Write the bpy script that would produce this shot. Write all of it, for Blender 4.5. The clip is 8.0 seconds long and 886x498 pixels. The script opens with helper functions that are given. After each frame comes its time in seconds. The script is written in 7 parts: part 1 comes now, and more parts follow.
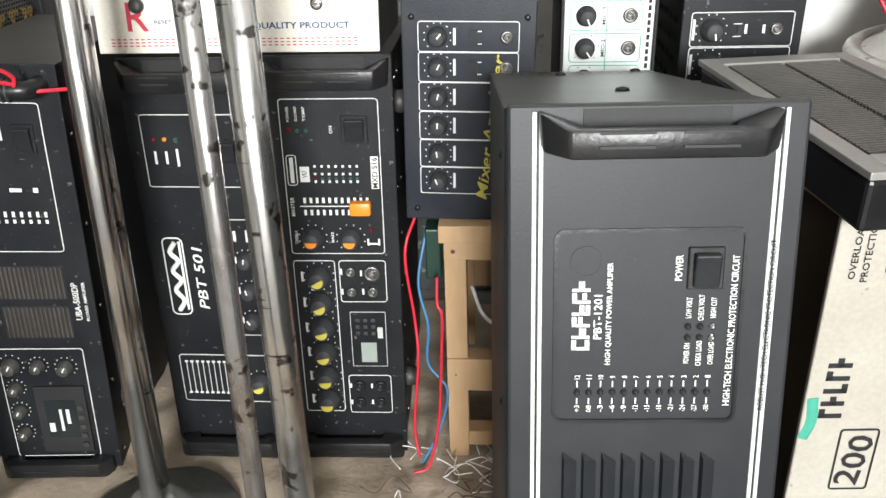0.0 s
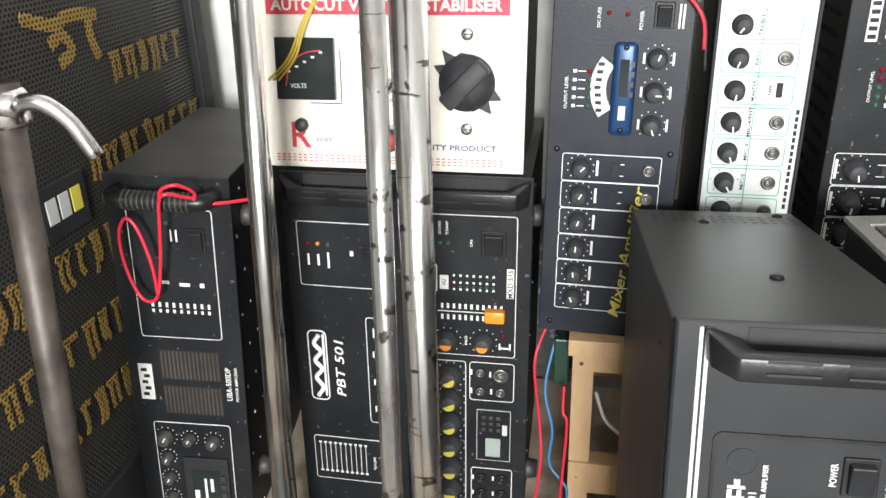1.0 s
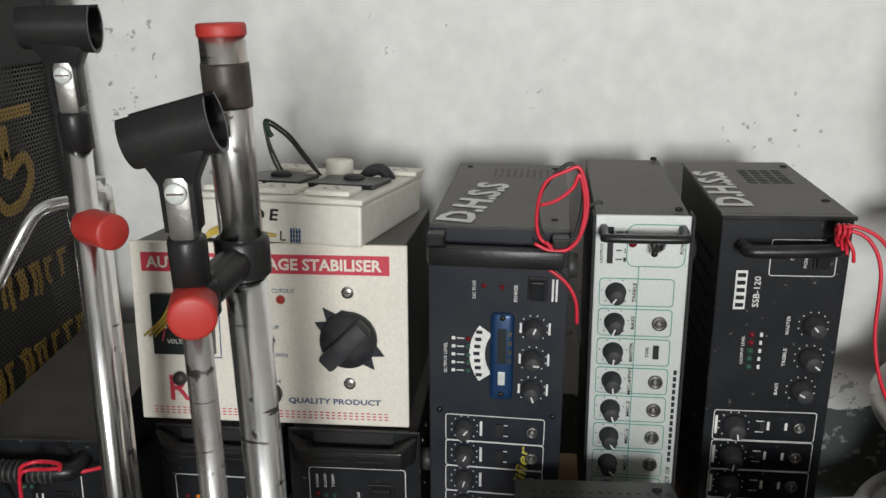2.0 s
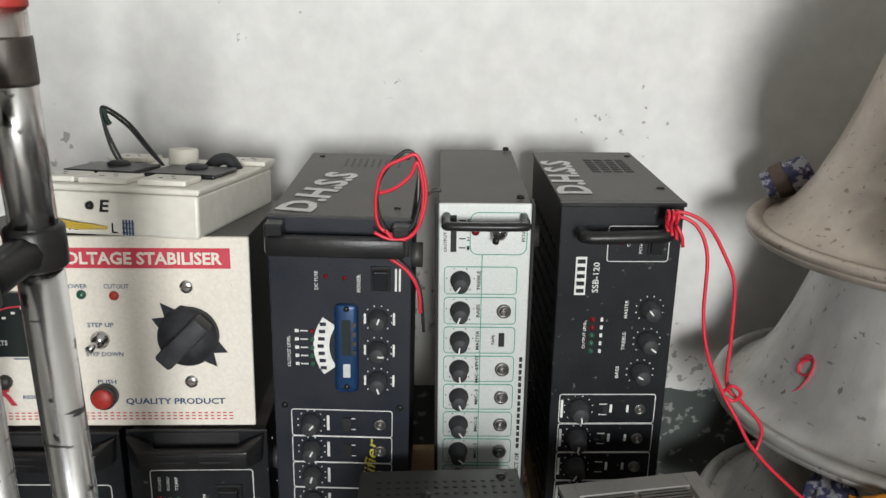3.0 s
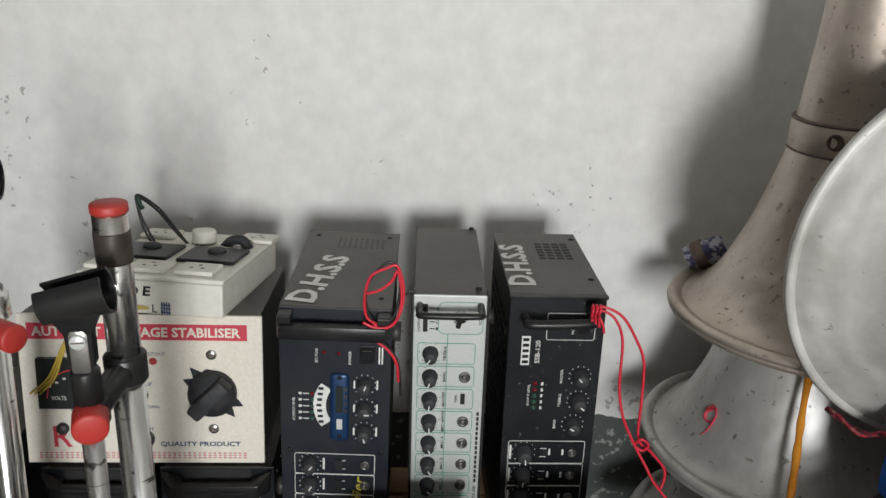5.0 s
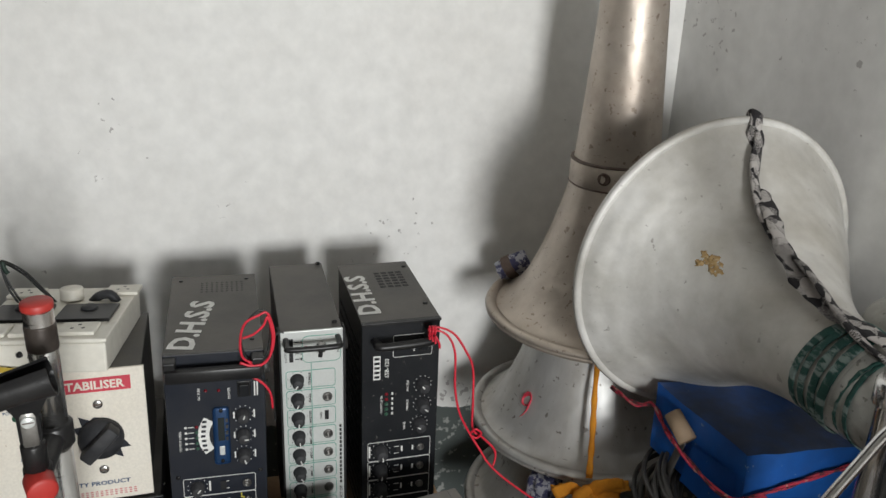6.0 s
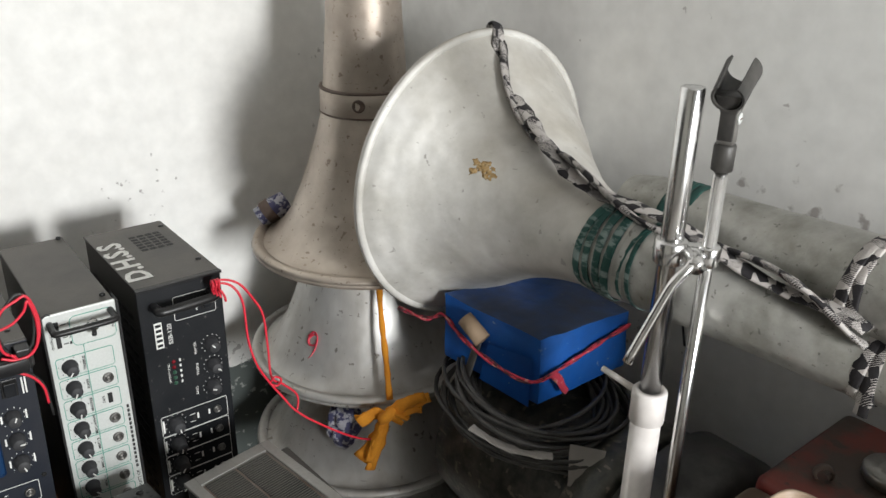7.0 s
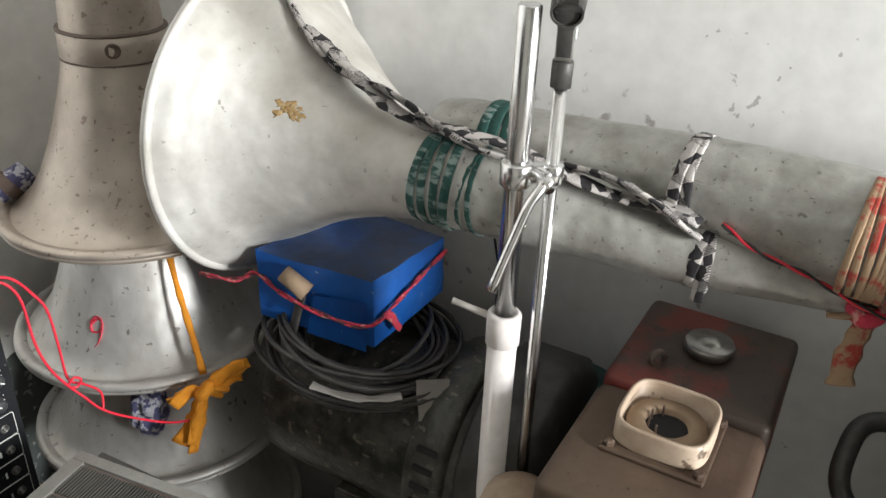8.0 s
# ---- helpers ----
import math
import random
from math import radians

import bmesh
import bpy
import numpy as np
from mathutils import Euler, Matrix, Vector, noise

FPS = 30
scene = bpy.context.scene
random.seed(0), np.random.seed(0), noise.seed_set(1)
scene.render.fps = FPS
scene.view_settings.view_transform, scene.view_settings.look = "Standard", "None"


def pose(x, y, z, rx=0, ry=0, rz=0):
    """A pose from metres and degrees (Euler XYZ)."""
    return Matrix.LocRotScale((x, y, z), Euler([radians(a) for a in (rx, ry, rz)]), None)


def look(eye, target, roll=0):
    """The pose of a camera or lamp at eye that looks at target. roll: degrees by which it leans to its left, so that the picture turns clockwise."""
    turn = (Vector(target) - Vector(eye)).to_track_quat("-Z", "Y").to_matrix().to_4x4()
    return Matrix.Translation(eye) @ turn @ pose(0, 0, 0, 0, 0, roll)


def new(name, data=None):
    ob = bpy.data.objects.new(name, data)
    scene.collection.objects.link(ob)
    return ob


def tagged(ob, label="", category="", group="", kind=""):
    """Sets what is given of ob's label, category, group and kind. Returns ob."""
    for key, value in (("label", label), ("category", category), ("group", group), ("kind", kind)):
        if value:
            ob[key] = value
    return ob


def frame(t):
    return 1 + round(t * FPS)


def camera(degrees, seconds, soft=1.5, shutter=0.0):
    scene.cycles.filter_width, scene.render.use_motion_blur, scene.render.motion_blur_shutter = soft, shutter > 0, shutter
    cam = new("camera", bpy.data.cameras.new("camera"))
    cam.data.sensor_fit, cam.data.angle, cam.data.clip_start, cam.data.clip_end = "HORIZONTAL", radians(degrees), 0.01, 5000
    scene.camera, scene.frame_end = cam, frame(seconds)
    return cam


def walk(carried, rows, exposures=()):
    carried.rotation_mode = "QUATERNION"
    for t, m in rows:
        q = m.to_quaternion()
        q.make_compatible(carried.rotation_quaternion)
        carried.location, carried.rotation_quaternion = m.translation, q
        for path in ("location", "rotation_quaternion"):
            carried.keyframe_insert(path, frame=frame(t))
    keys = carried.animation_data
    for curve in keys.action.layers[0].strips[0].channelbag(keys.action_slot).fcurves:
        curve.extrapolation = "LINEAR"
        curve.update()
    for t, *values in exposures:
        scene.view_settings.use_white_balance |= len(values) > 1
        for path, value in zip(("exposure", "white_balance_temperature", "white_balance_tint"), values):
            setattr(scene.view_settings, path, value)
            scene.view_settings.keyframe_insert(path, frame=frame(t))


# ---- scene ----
cam = camera(57.6, 8.0)
PATH = [
    (0, (0.019, 0.024, 0.663), (-0.119, 1.819, -0.208), -1.8),
    (0.5, (-0.026, 0.011, 0.676), (-0.335, 1.793, -0.177), -2.2),
    (1, (-0.026, 0.02, 0.773), (-0.387, 1.808, -0.048), -1.8),
    (1.5, (0.002, 0.069, 0.9), (-0.341, 1.915, 0.213), -1.7),
    (2, (0.027, 0.107, 0.931), (-0.201, 1.992, 0.301), -1.3),
    (2.2, (0.036, 0.117, 0.932), (-0.133, 2.008, 0.306), -1.0),
    (3.3, (0.083, 0.119, 0.914), (0.168, 2.006, 0.258), 0.9),
    (3.5, (0.085, 0.116, 0.911), (0.193, 1.997, 0.242), 1.1),
    (4, (0.077, 0.108, 0.926), (0.205, 1.982, 0.239), 1.3),
    (4.2, (0.068, 0.102, 0.951), (0.198, 1.973, 0.256), 1.8),
    (5.3, (0.079, -0.097, 1.163), (0.154, 1.782, 0.481), 1.7),
    (5.5, (0.076, -0.134, 1.204), (0.234, 1.737, 0.514), 2.1),
    (6, (0.01, -0.177, 1.23), (0.543, 1.616, 0.524), 2.2),
    (6.5, (-0.077, -0.194, 1.215), (0.824, 1.431, 0.476), 1.4),
    (7, (-0.075, -0.132, 1.196), (1.072, 1.299, 0.399), 1.2),
    (7.5, (-0.072, -0.02, 1.177), (1.302, 1.126, 0.283), 0.4),
    (8, (-0.121, 0.009, 1.185), (1.424, 0.863, 0.245), 2.3),
]
EXPOSURES = [(0, 1.1), (0.5, 1.3), (1, 1.12), (1.5, 0.18), (2, -0.17), (3.5, 0.15), (4.2, 0.15), (5.5, -0.38), (6, -0.18), (6.5, 0.08), (7, 0.35), (7.5, 0.7), (8, 0.85)]
walk(cam, [(t, look(eye, target, roll)) for t, eye, target, roll in PATH], EXPOSURES)

# ---- light ----
world = bpy.data.worlds.new("world")
scene.world = world
world.use_nodes = True
sky = world.node_tree.nodes.new("ShaderNodeTexSky")
sky.sky_type, sky.sun_disc, sky.sun_elevation, sky.sun_rotation = "NISHITA", False, radians(40), radians(200)
world.node_tree.links.new(sky.outputs[0], world.node_tree.nodes["Background"].inputs[0])
world.node_tree.nodes["Background"].inputs[1].default_value = 0.12
lamp = bpy.data.lights.new("doorway_daylight", "AREA")
lamp.shape, lamp.size, lamp.size_y, lamp.energy, lamp.color = "RECTANGLE", 0.5, 0.68, 84, (0.975, 0.985, 0.978)
lamp_ob = new("doorway_daylight", lamp)
lamp_ob.matrix_world = look((0.34, -2.18, 1.12), (0.3, 1.2, 0.95))

# ---- materials ----


def mat(name, base, rough=0.5, metal=0.0, second=None, scale=12.0, amount=0.5, bump=0.0, bump_scale=80.0, stretch=(1, 1, 1), dust=None, dust_amount=0.0, rough_var=0.1, coat=0.0, edge=(0.38, 0.68), spots=None, dents=0.0, spec=0.5):
    """Base colour mixed with a second one by noise, wear and relief at two scales, and an optional film of dust on top faces."""
    m = bpy.data.materials.new(name)
    m.use_nodes = True
    nt = m.node_tree
    b = nt.nodes["Principled BSDF"]
    n, l = nt.nodes.new, nt.links.new
    co = n("ShaderNodeTexCoord")
    mp = n("ShaderNodeMapping")
    mp.inputs["Scale"].default_value = stretch
    l(co.outputs["Object"], mp.inputs[0])
    big = n("ShaderNodeTexNoise")
    big.inputs["Scale"].default_value, big.inputs["Detail"].default_value, big.inputs["Roughness"].default_value = scale, 6, 0.62
    fine = n("ShaderNodeTexNoise")
    fine.inputs["Scale"].default_value, fine.inputs["Detail"].default_value = bump_scale, 4
    l(mp.outputs[0], big.inputs["Vector"])
    l(mp.outputs[0], fine.inputs["Vector"])
    ramp = n("ShaderNodeMapRange")
    ramp.inputs["From Min"].default_value, ramp.inputs["From Max"].default_value = edge
    ramp.inputs["To Max"].default_value = amount
    l(big.outputs["Fac"], ramp.inputs["Value"])
    mix = n("ShaderNodeMix")
    mix.data_type = "RGBA"
    mix.inputs["A"].default_value = (*base, 1)
    mix.inputs["B"].default_value = (*(second or [c * 0.75 for c in base]), 1)
    l(ramp.outputs[0], mix.inputs["Factor"])
    out = mix.outputs["Result"]
    speck = n("ShaderNodeMix")
    speck.data_type, speck.blend_type = "RGBA", "MULTIPLY"
    speck.inputs["Factor"].default_value = 0.25
    l(out, speck.inputs["A"])
    l(fine.outputs["Fac"], speck.inputs["B"])
    gain = n("ShaderNodeMix")
    gain.data_type, gain.blend_type = "RGBA", "MULTIPLY"
    gain.inputs["Factor"].default_value = 1
    gain.inputs["B"].default_value = (1.14, 1.14, 1.14, 1)
    l(speck.outputs["Result"], gain.inputs["A"])
    out = gain.outputs["Result"]
    if spots:
        for (colour, size, cut), squeeze in ((spots, (1, 1, 1)), ((spots[0], spots[1] * 0.5, spots[2] + 0.04), (1, 1, 6))):
            sm = n("ShaderNodeMapping")
            sm.inputs["Scale"].default_value, sm.inputs["Rotation"].default_value = squeeze, (0.5, 0.9, 0.2)
            l(co.outputs["Object"], sm.inputs[0])
            sn = n("ShaderNodeTexNoise")
            sn.inputs["Scale"].default_value, sn.inputs["Detail"].default_value = size, 3
            l(sm.outputs[0], sn.inputs["Vector"])
            sr = n("ShaderNodeMapRange")
            sr.inputs["From Min"].default_value, sr.inputs["From Max"].default_value, sr.inputs["To Max"].default_value = cut, cut + 0.035, 0.85
            l(sn.outputs["Fac"], sr.inputs["Value"])
            sx = n("ShaderNodeMix")
            sx.data_type = "RGBA"
            sx.inputs["B"].default_value = (*colour, 1)
            l(sr.outputs[0], sx.inputs["Factor"])
            l(out, sx.inputs["A"])
            out = sx.outputs["Result"]
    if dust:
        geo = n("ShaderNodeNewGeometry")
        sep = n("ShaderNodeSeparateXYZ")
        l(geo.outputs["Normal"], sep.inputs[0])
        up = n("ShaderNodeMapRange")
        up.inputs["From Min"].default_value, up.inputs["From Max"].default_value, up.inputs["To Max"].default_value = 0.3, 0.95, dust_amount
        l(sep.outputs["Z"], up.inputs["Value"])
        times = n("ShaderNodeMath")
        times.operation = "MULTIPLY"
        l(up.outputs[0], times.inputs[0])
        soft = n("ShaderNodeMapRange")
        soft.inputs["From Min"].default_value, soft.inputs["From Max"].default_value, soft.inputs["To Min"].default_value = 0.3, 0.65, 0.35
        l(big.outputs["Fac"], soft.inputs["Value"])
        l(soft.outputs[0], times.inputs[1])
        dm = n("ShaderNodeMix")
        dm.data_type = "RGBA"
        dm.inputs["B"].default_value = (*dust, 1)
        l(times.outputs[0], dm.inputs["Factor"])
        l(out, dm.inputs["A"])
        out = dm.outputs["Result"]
    l(out, b.inputs["Base Color"])
    b.inputs["Metallic"].default_value = metal
    rr = n("ShaderNodeMapRange")
    rr.inputs["To Min"].default_value, rr.inputs["To Max"].default_value = max(0.03, rough - rough_var), min(1, rough + rough_var)
    l(big.outputs["Fac"], rr.inputs["Value"])
    l(rr.outputs[0], b.inputs["Roughness"])
    b.inputs["Coat Weight"].default_value = coat
    b.inputs["Specular IOR Level"].default_value = spec
    if bump:
        bp = n("ShaderNodeBump")
        bp.inputs["Strength"].default_value, bp.inputs["Distance"].default_value = bump, 0.002
        l(fine.outputs["Fac"], bp.inputs["Height"])
        l(bp.outputs[0], b.inputs["Normal"])
        if dents:
            dn = n("ShaderNodeTexNoise")
            dn.inputs["Scale"].default_value, dn.inputs["Detail"].default_value = 16, 2
            l(co.outputs["Object"], dn.inputs["Vector"])
            db = n("ShaderNodeBump")
            db.inputs["Strength"].default_value, db.inputs["Distance"].default_value = dents, 0.01
            l(dn.outputs["Fac"], db.inputs["Height"])
            l(db.outputs[0], bp.inputs["Normal"])
    return m


def glow(name, colour, strength):
    m = mat(name, colour, 0.25)
    b = m.node_tree.nodes["Principled BSDF"]
    b.inputs["Emission Color"].default_value, b.inputs["Emission Strength"].default_value = (*colour, 1), strength
    return m


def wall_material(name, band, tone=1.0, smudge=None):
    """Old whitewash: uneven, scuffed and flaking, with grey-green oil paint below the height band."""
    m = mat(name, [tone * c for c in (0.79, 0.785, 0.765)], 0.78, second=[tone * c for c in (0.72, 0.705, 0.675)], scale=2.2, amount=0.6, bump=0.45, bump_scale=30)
    nt = m.node_tree
    b = nt.nodes["Principled BSDF"]
    n, l = nt.nodes.new, nt.links.new
    old = b.inputs["Base Color"].links[0].from_socket
    co = n("ShaderNodeTexCoord")
    # scuffs: sparse grey specks
    sp = n("ShaderNodeTexNoise")
    sp.inputs["Scale"].default_value, sp.inputs["Detail"].default_value = 62, 4
    l(co.outputs["Object"], sp.inputs["Vector"])
    lo = n("ShaderNodeTexNoise")
    lo.inputs["Scale"].default_value = 3.1
    l(co.outputs["Object"], lo.inputs["Vector"])
    add = n("ShaderNodeMath")
    add.operation = "MULTIPLY"
    l(sp.outputs["Fac"], add.inputs[0])
    l(lo.outputs["Fac"], add.inputs[1])
    rg = n("ShaderNodeMapRange")
    rg.inputs["From Min"].default_value, rg.inputs["From Max"].default_value, rg.inputs["To Max"].default_value = 0.388, 0.41, 0.7
    l(add.outputs[0], rg.inputs["Value"])
    mx = n("ShaderNodeMix")
    mx.data_type = "RGBA"
    mx.inputs["B"].default_value = (0.27, 0.25, 0.24, 1)
    l(rg.outputs[0], mx.inputs["Factor"])
    l(old, mx.inputs["A"])
    out = mx.outputs["Result"]
    # a patch of grime rubbed into the plaster
    if smudge:
        far = n("ShaderNodeVectorMath")
        far.operation, far.inputs[1].default_value = "SUBTRACT", smudge[0]
        l(co.outputs["Object"], far.inputs[0])
        wide = n("ShaderNodeVectorMath")
        wide.operation, wide.inputs[1].default_value = "MULTIPLY", smudge[1]
        l(far.outputs[0], wide.inputs[0])
        size = n("ShaderNodeVectorMath")
        size.operation = "LENGTH"
        l(wide.outputs[0], size.inputs[0])
        grain = n("ShaderNodeTexNoise")
        grain.inputs["Scale"].default_value, grain.inputs["Detail"].default_value = 34, 6
        l(co.outputs["Object"], grain.inputs["Vector"])
        less = n("ShaderNodeMath")
        less.operation, less.use_clamp = "MULTIPLY_ADD", False
        less.inputs[1].default_value = -0.11
        l(size.outputs["Value"], less.inputs[0])
        l(grain.outputs["Fac"], less.inputs[2])
        hit = n("ShaderNodeMapRange")
        hit.inputs["From Min"].default_value, hit.inputs["From Max"].default_value, hit.inputs["To Max"].default_value = 0.5, 0.58, 0.7
        l(less.outputs[0], hit.inputs["Value"])
        gm = n("ShaderNodeMix")
        gm.data_type = "RGBA"
        gm.inputs["B"].default_value = (0.2, 0.17, 0.155, 1)
        l(hit.outputs[0], gm.inputs["Factor"])
        l(out, gm.inputs["A"])
        out = gm.outputs["Result"]
    # dark dado with a ragged edge and chips
    sep = n("ShaderNodeSeparateXYZ")
    l(co.outputs["Object"], sep.inputs[0])
    rag = n("ShaderNodeTexNoise")
    rag.inputs["Scale"].default_value, rag.inputs["Detail"].default_value = 14, 6
    l(co.outputs["Object"], rag.inputs["Vector"])
    ma = n("ShaderNodeMath")
    ma.operation, ma.inputs[1].default_value = "MULTIPLY", 0.05
    l(rag.outputs["Fac"], ma.inputs[0])
    sm = n("ShaderNodeMath")
    sm.operation = "ADD"
    l(sep.outputs["Z"], sm.inputs[0])
    l(ma.outputs[0], sm.inputs[1])
    lt = n("ShaderNodeMath")
    lt.operation, lt.inputs[1].default_value = "LESS_THAN", band
    l(sm.outputs[0], lt.inputs[0])
    ch = n("ShaderNodeMapRange")
    ch.inputs["From Min"].default_value, ch.inputs["From Max"].default_value = 0.60, 0.66
    l(sp.outputs["Fac"], ch.inputs["Value"])
    pc = n("ShaderNodeMix")
    pc.data_type = "RGBA"
    pc.inputs["A"].default_value, pc.inputs["B"].default_value = (0.085, 0.1, 0.095, 1), (0.32, 0.33, 0.31, 1)
    l(ch.outputs[0], pc.inputs["Factor"])
    fm = n("ShaderNodeMix")
    fm.data_type = "RGBA"
    l(lt.outputs[0], fm.inputs["Factor"])
    l(out, fm.inputs["A"])
    l(pc.outputs["Result"], fm.inputs["B"])
    l(fm.outputs["Result"], b.inputs["Base Color"])
    return m


def grille_material(name, colour, hole, share, metal=0.7, rough=0.45):
    """Perforated sheet: round holes in staggered rows that let one see through."""
    m = mat(name, colour, rough, metal, scale=9, amount=0.6)
    nt = m.node_tree
    b = nt.nodes["Principled BSDF"]
    n, l = nt.nodes.new, nt.links.new
    co = n("ShaderNodeTexCoord")
    sep = n("ShaderNodeSeparateXYZ")
    l(co.outputs["Object"], sep.inputs[0])
    def m2(op, a, bb):
        k = n("ShaderNodeMath")
        k.operation = op
        for i, v in enumerate((a, bb)):
            if isinstance(v, (int, float)):
                k.inputs[i].default_value = v
            elif v is not None:
                l(v, k.inputs[i])
        return k.outputs[0]
    u, v = m2("MULTIPLY", sep.outputs["X"], 1 / hole), m2("MULTIPLY", sep.outputs["Z"], 1 / (hole * 0.8))
    row = m2("FLOOR", v, None)
    u = m2("ADD", u, m2("MULTIPLY", row, 0.5))
    du, dv = m2("SUBTRACT", m2("FRACT", u, None), 0.5), m2("SUBTRACT", m2("FRACT", v, None), 0.5)
    dist = m2("SQRT", m2("ADD", m2("MULTIPLY", du, du), m2("MULTIPLY", dv, dv)), None)
    inside = m2("LESS_THAN", dist, share)
    clear = n("ShaderNodeBsdfTransparent")
    ms = n("ShaderNodeMixShader")
    l(inside, ms.inputs[0])
    l(b.outputs[0], ms.inputs[1])
    l(clear.outputs[0], ms.inputs[2])
    l(ms.outputs[0], nt.nodes["Material Output"].inputs["Surface"])
    return m


def scarf_material(name):
    """Printed cotton: pale and black patches, each crossed by fine lines of the other colour."""
    m = mat(name, (0.5, 0.47, 0.44), 0.85, bump=0.4, bump_scale=300)
    nt = m.node_tree
    n, l = nt.nodes.new, nt.links.new
    b = nt.nodes["Principled BSDF"]
    co = n("ShaderNodeTexCoord")
    patch = n("ShaderNodeTexVoronoi")
    patch.inputs["Scale"].default_value = 90
    l(co.outputs["Object"], patch.inputs["Vector"])
    sep = n("ShaderNodeSeparateColor")
    l(patch.outputs["Color"], sep.inputs[0])
    lines = n("ShaderNodeTexWave")
    lines.bands_direction = "DIAGONAL"
    lines.inputs["Scale"].default_value, lines.inputs["Distortion"].default_value, lines.inputs["Detail Scale"].default_value = 210, 2.5, 3
    l(co.outputs["Object"], lines.inputs["Vector"])
    cut = n("ShaderNodeMath")
    cut.operation = "MULTIPLY_ADD"
    cut.inputs[1].default_value, cut.inputs[2].default_value = 0.42, -0.21
    l(lines.outputs["Fac"], cut.inputs[0])
    add = n("ShaderNodeMath")
    add.operation = "ADD"
    l(sep.outputs[0], add.inputs[0])
    l(cut.outputs[0], add.inputs[1])
    edge = n("ShaderNodeMapRange")
    edge.inputs["From Min"].default_value, edge.inputs["From Max"].default_value = 0.57, 0.63
    l(add.outputs[0], edge.inputs["Value"])
    mix = n("ShaderNodeMix")
    mix.data_type = "RGBA"
    mix.inputs["A"].default_value, mix.inputs["B"].default_value = (0.016, 0.014, 0.016, 1), (0.46, 0.43, 0.41, 1)
    l(edge.outputs[0], mix.inputs["Factor"])
    l(mix.outputs["Result"], b.inputs["Base Color"])
    return m


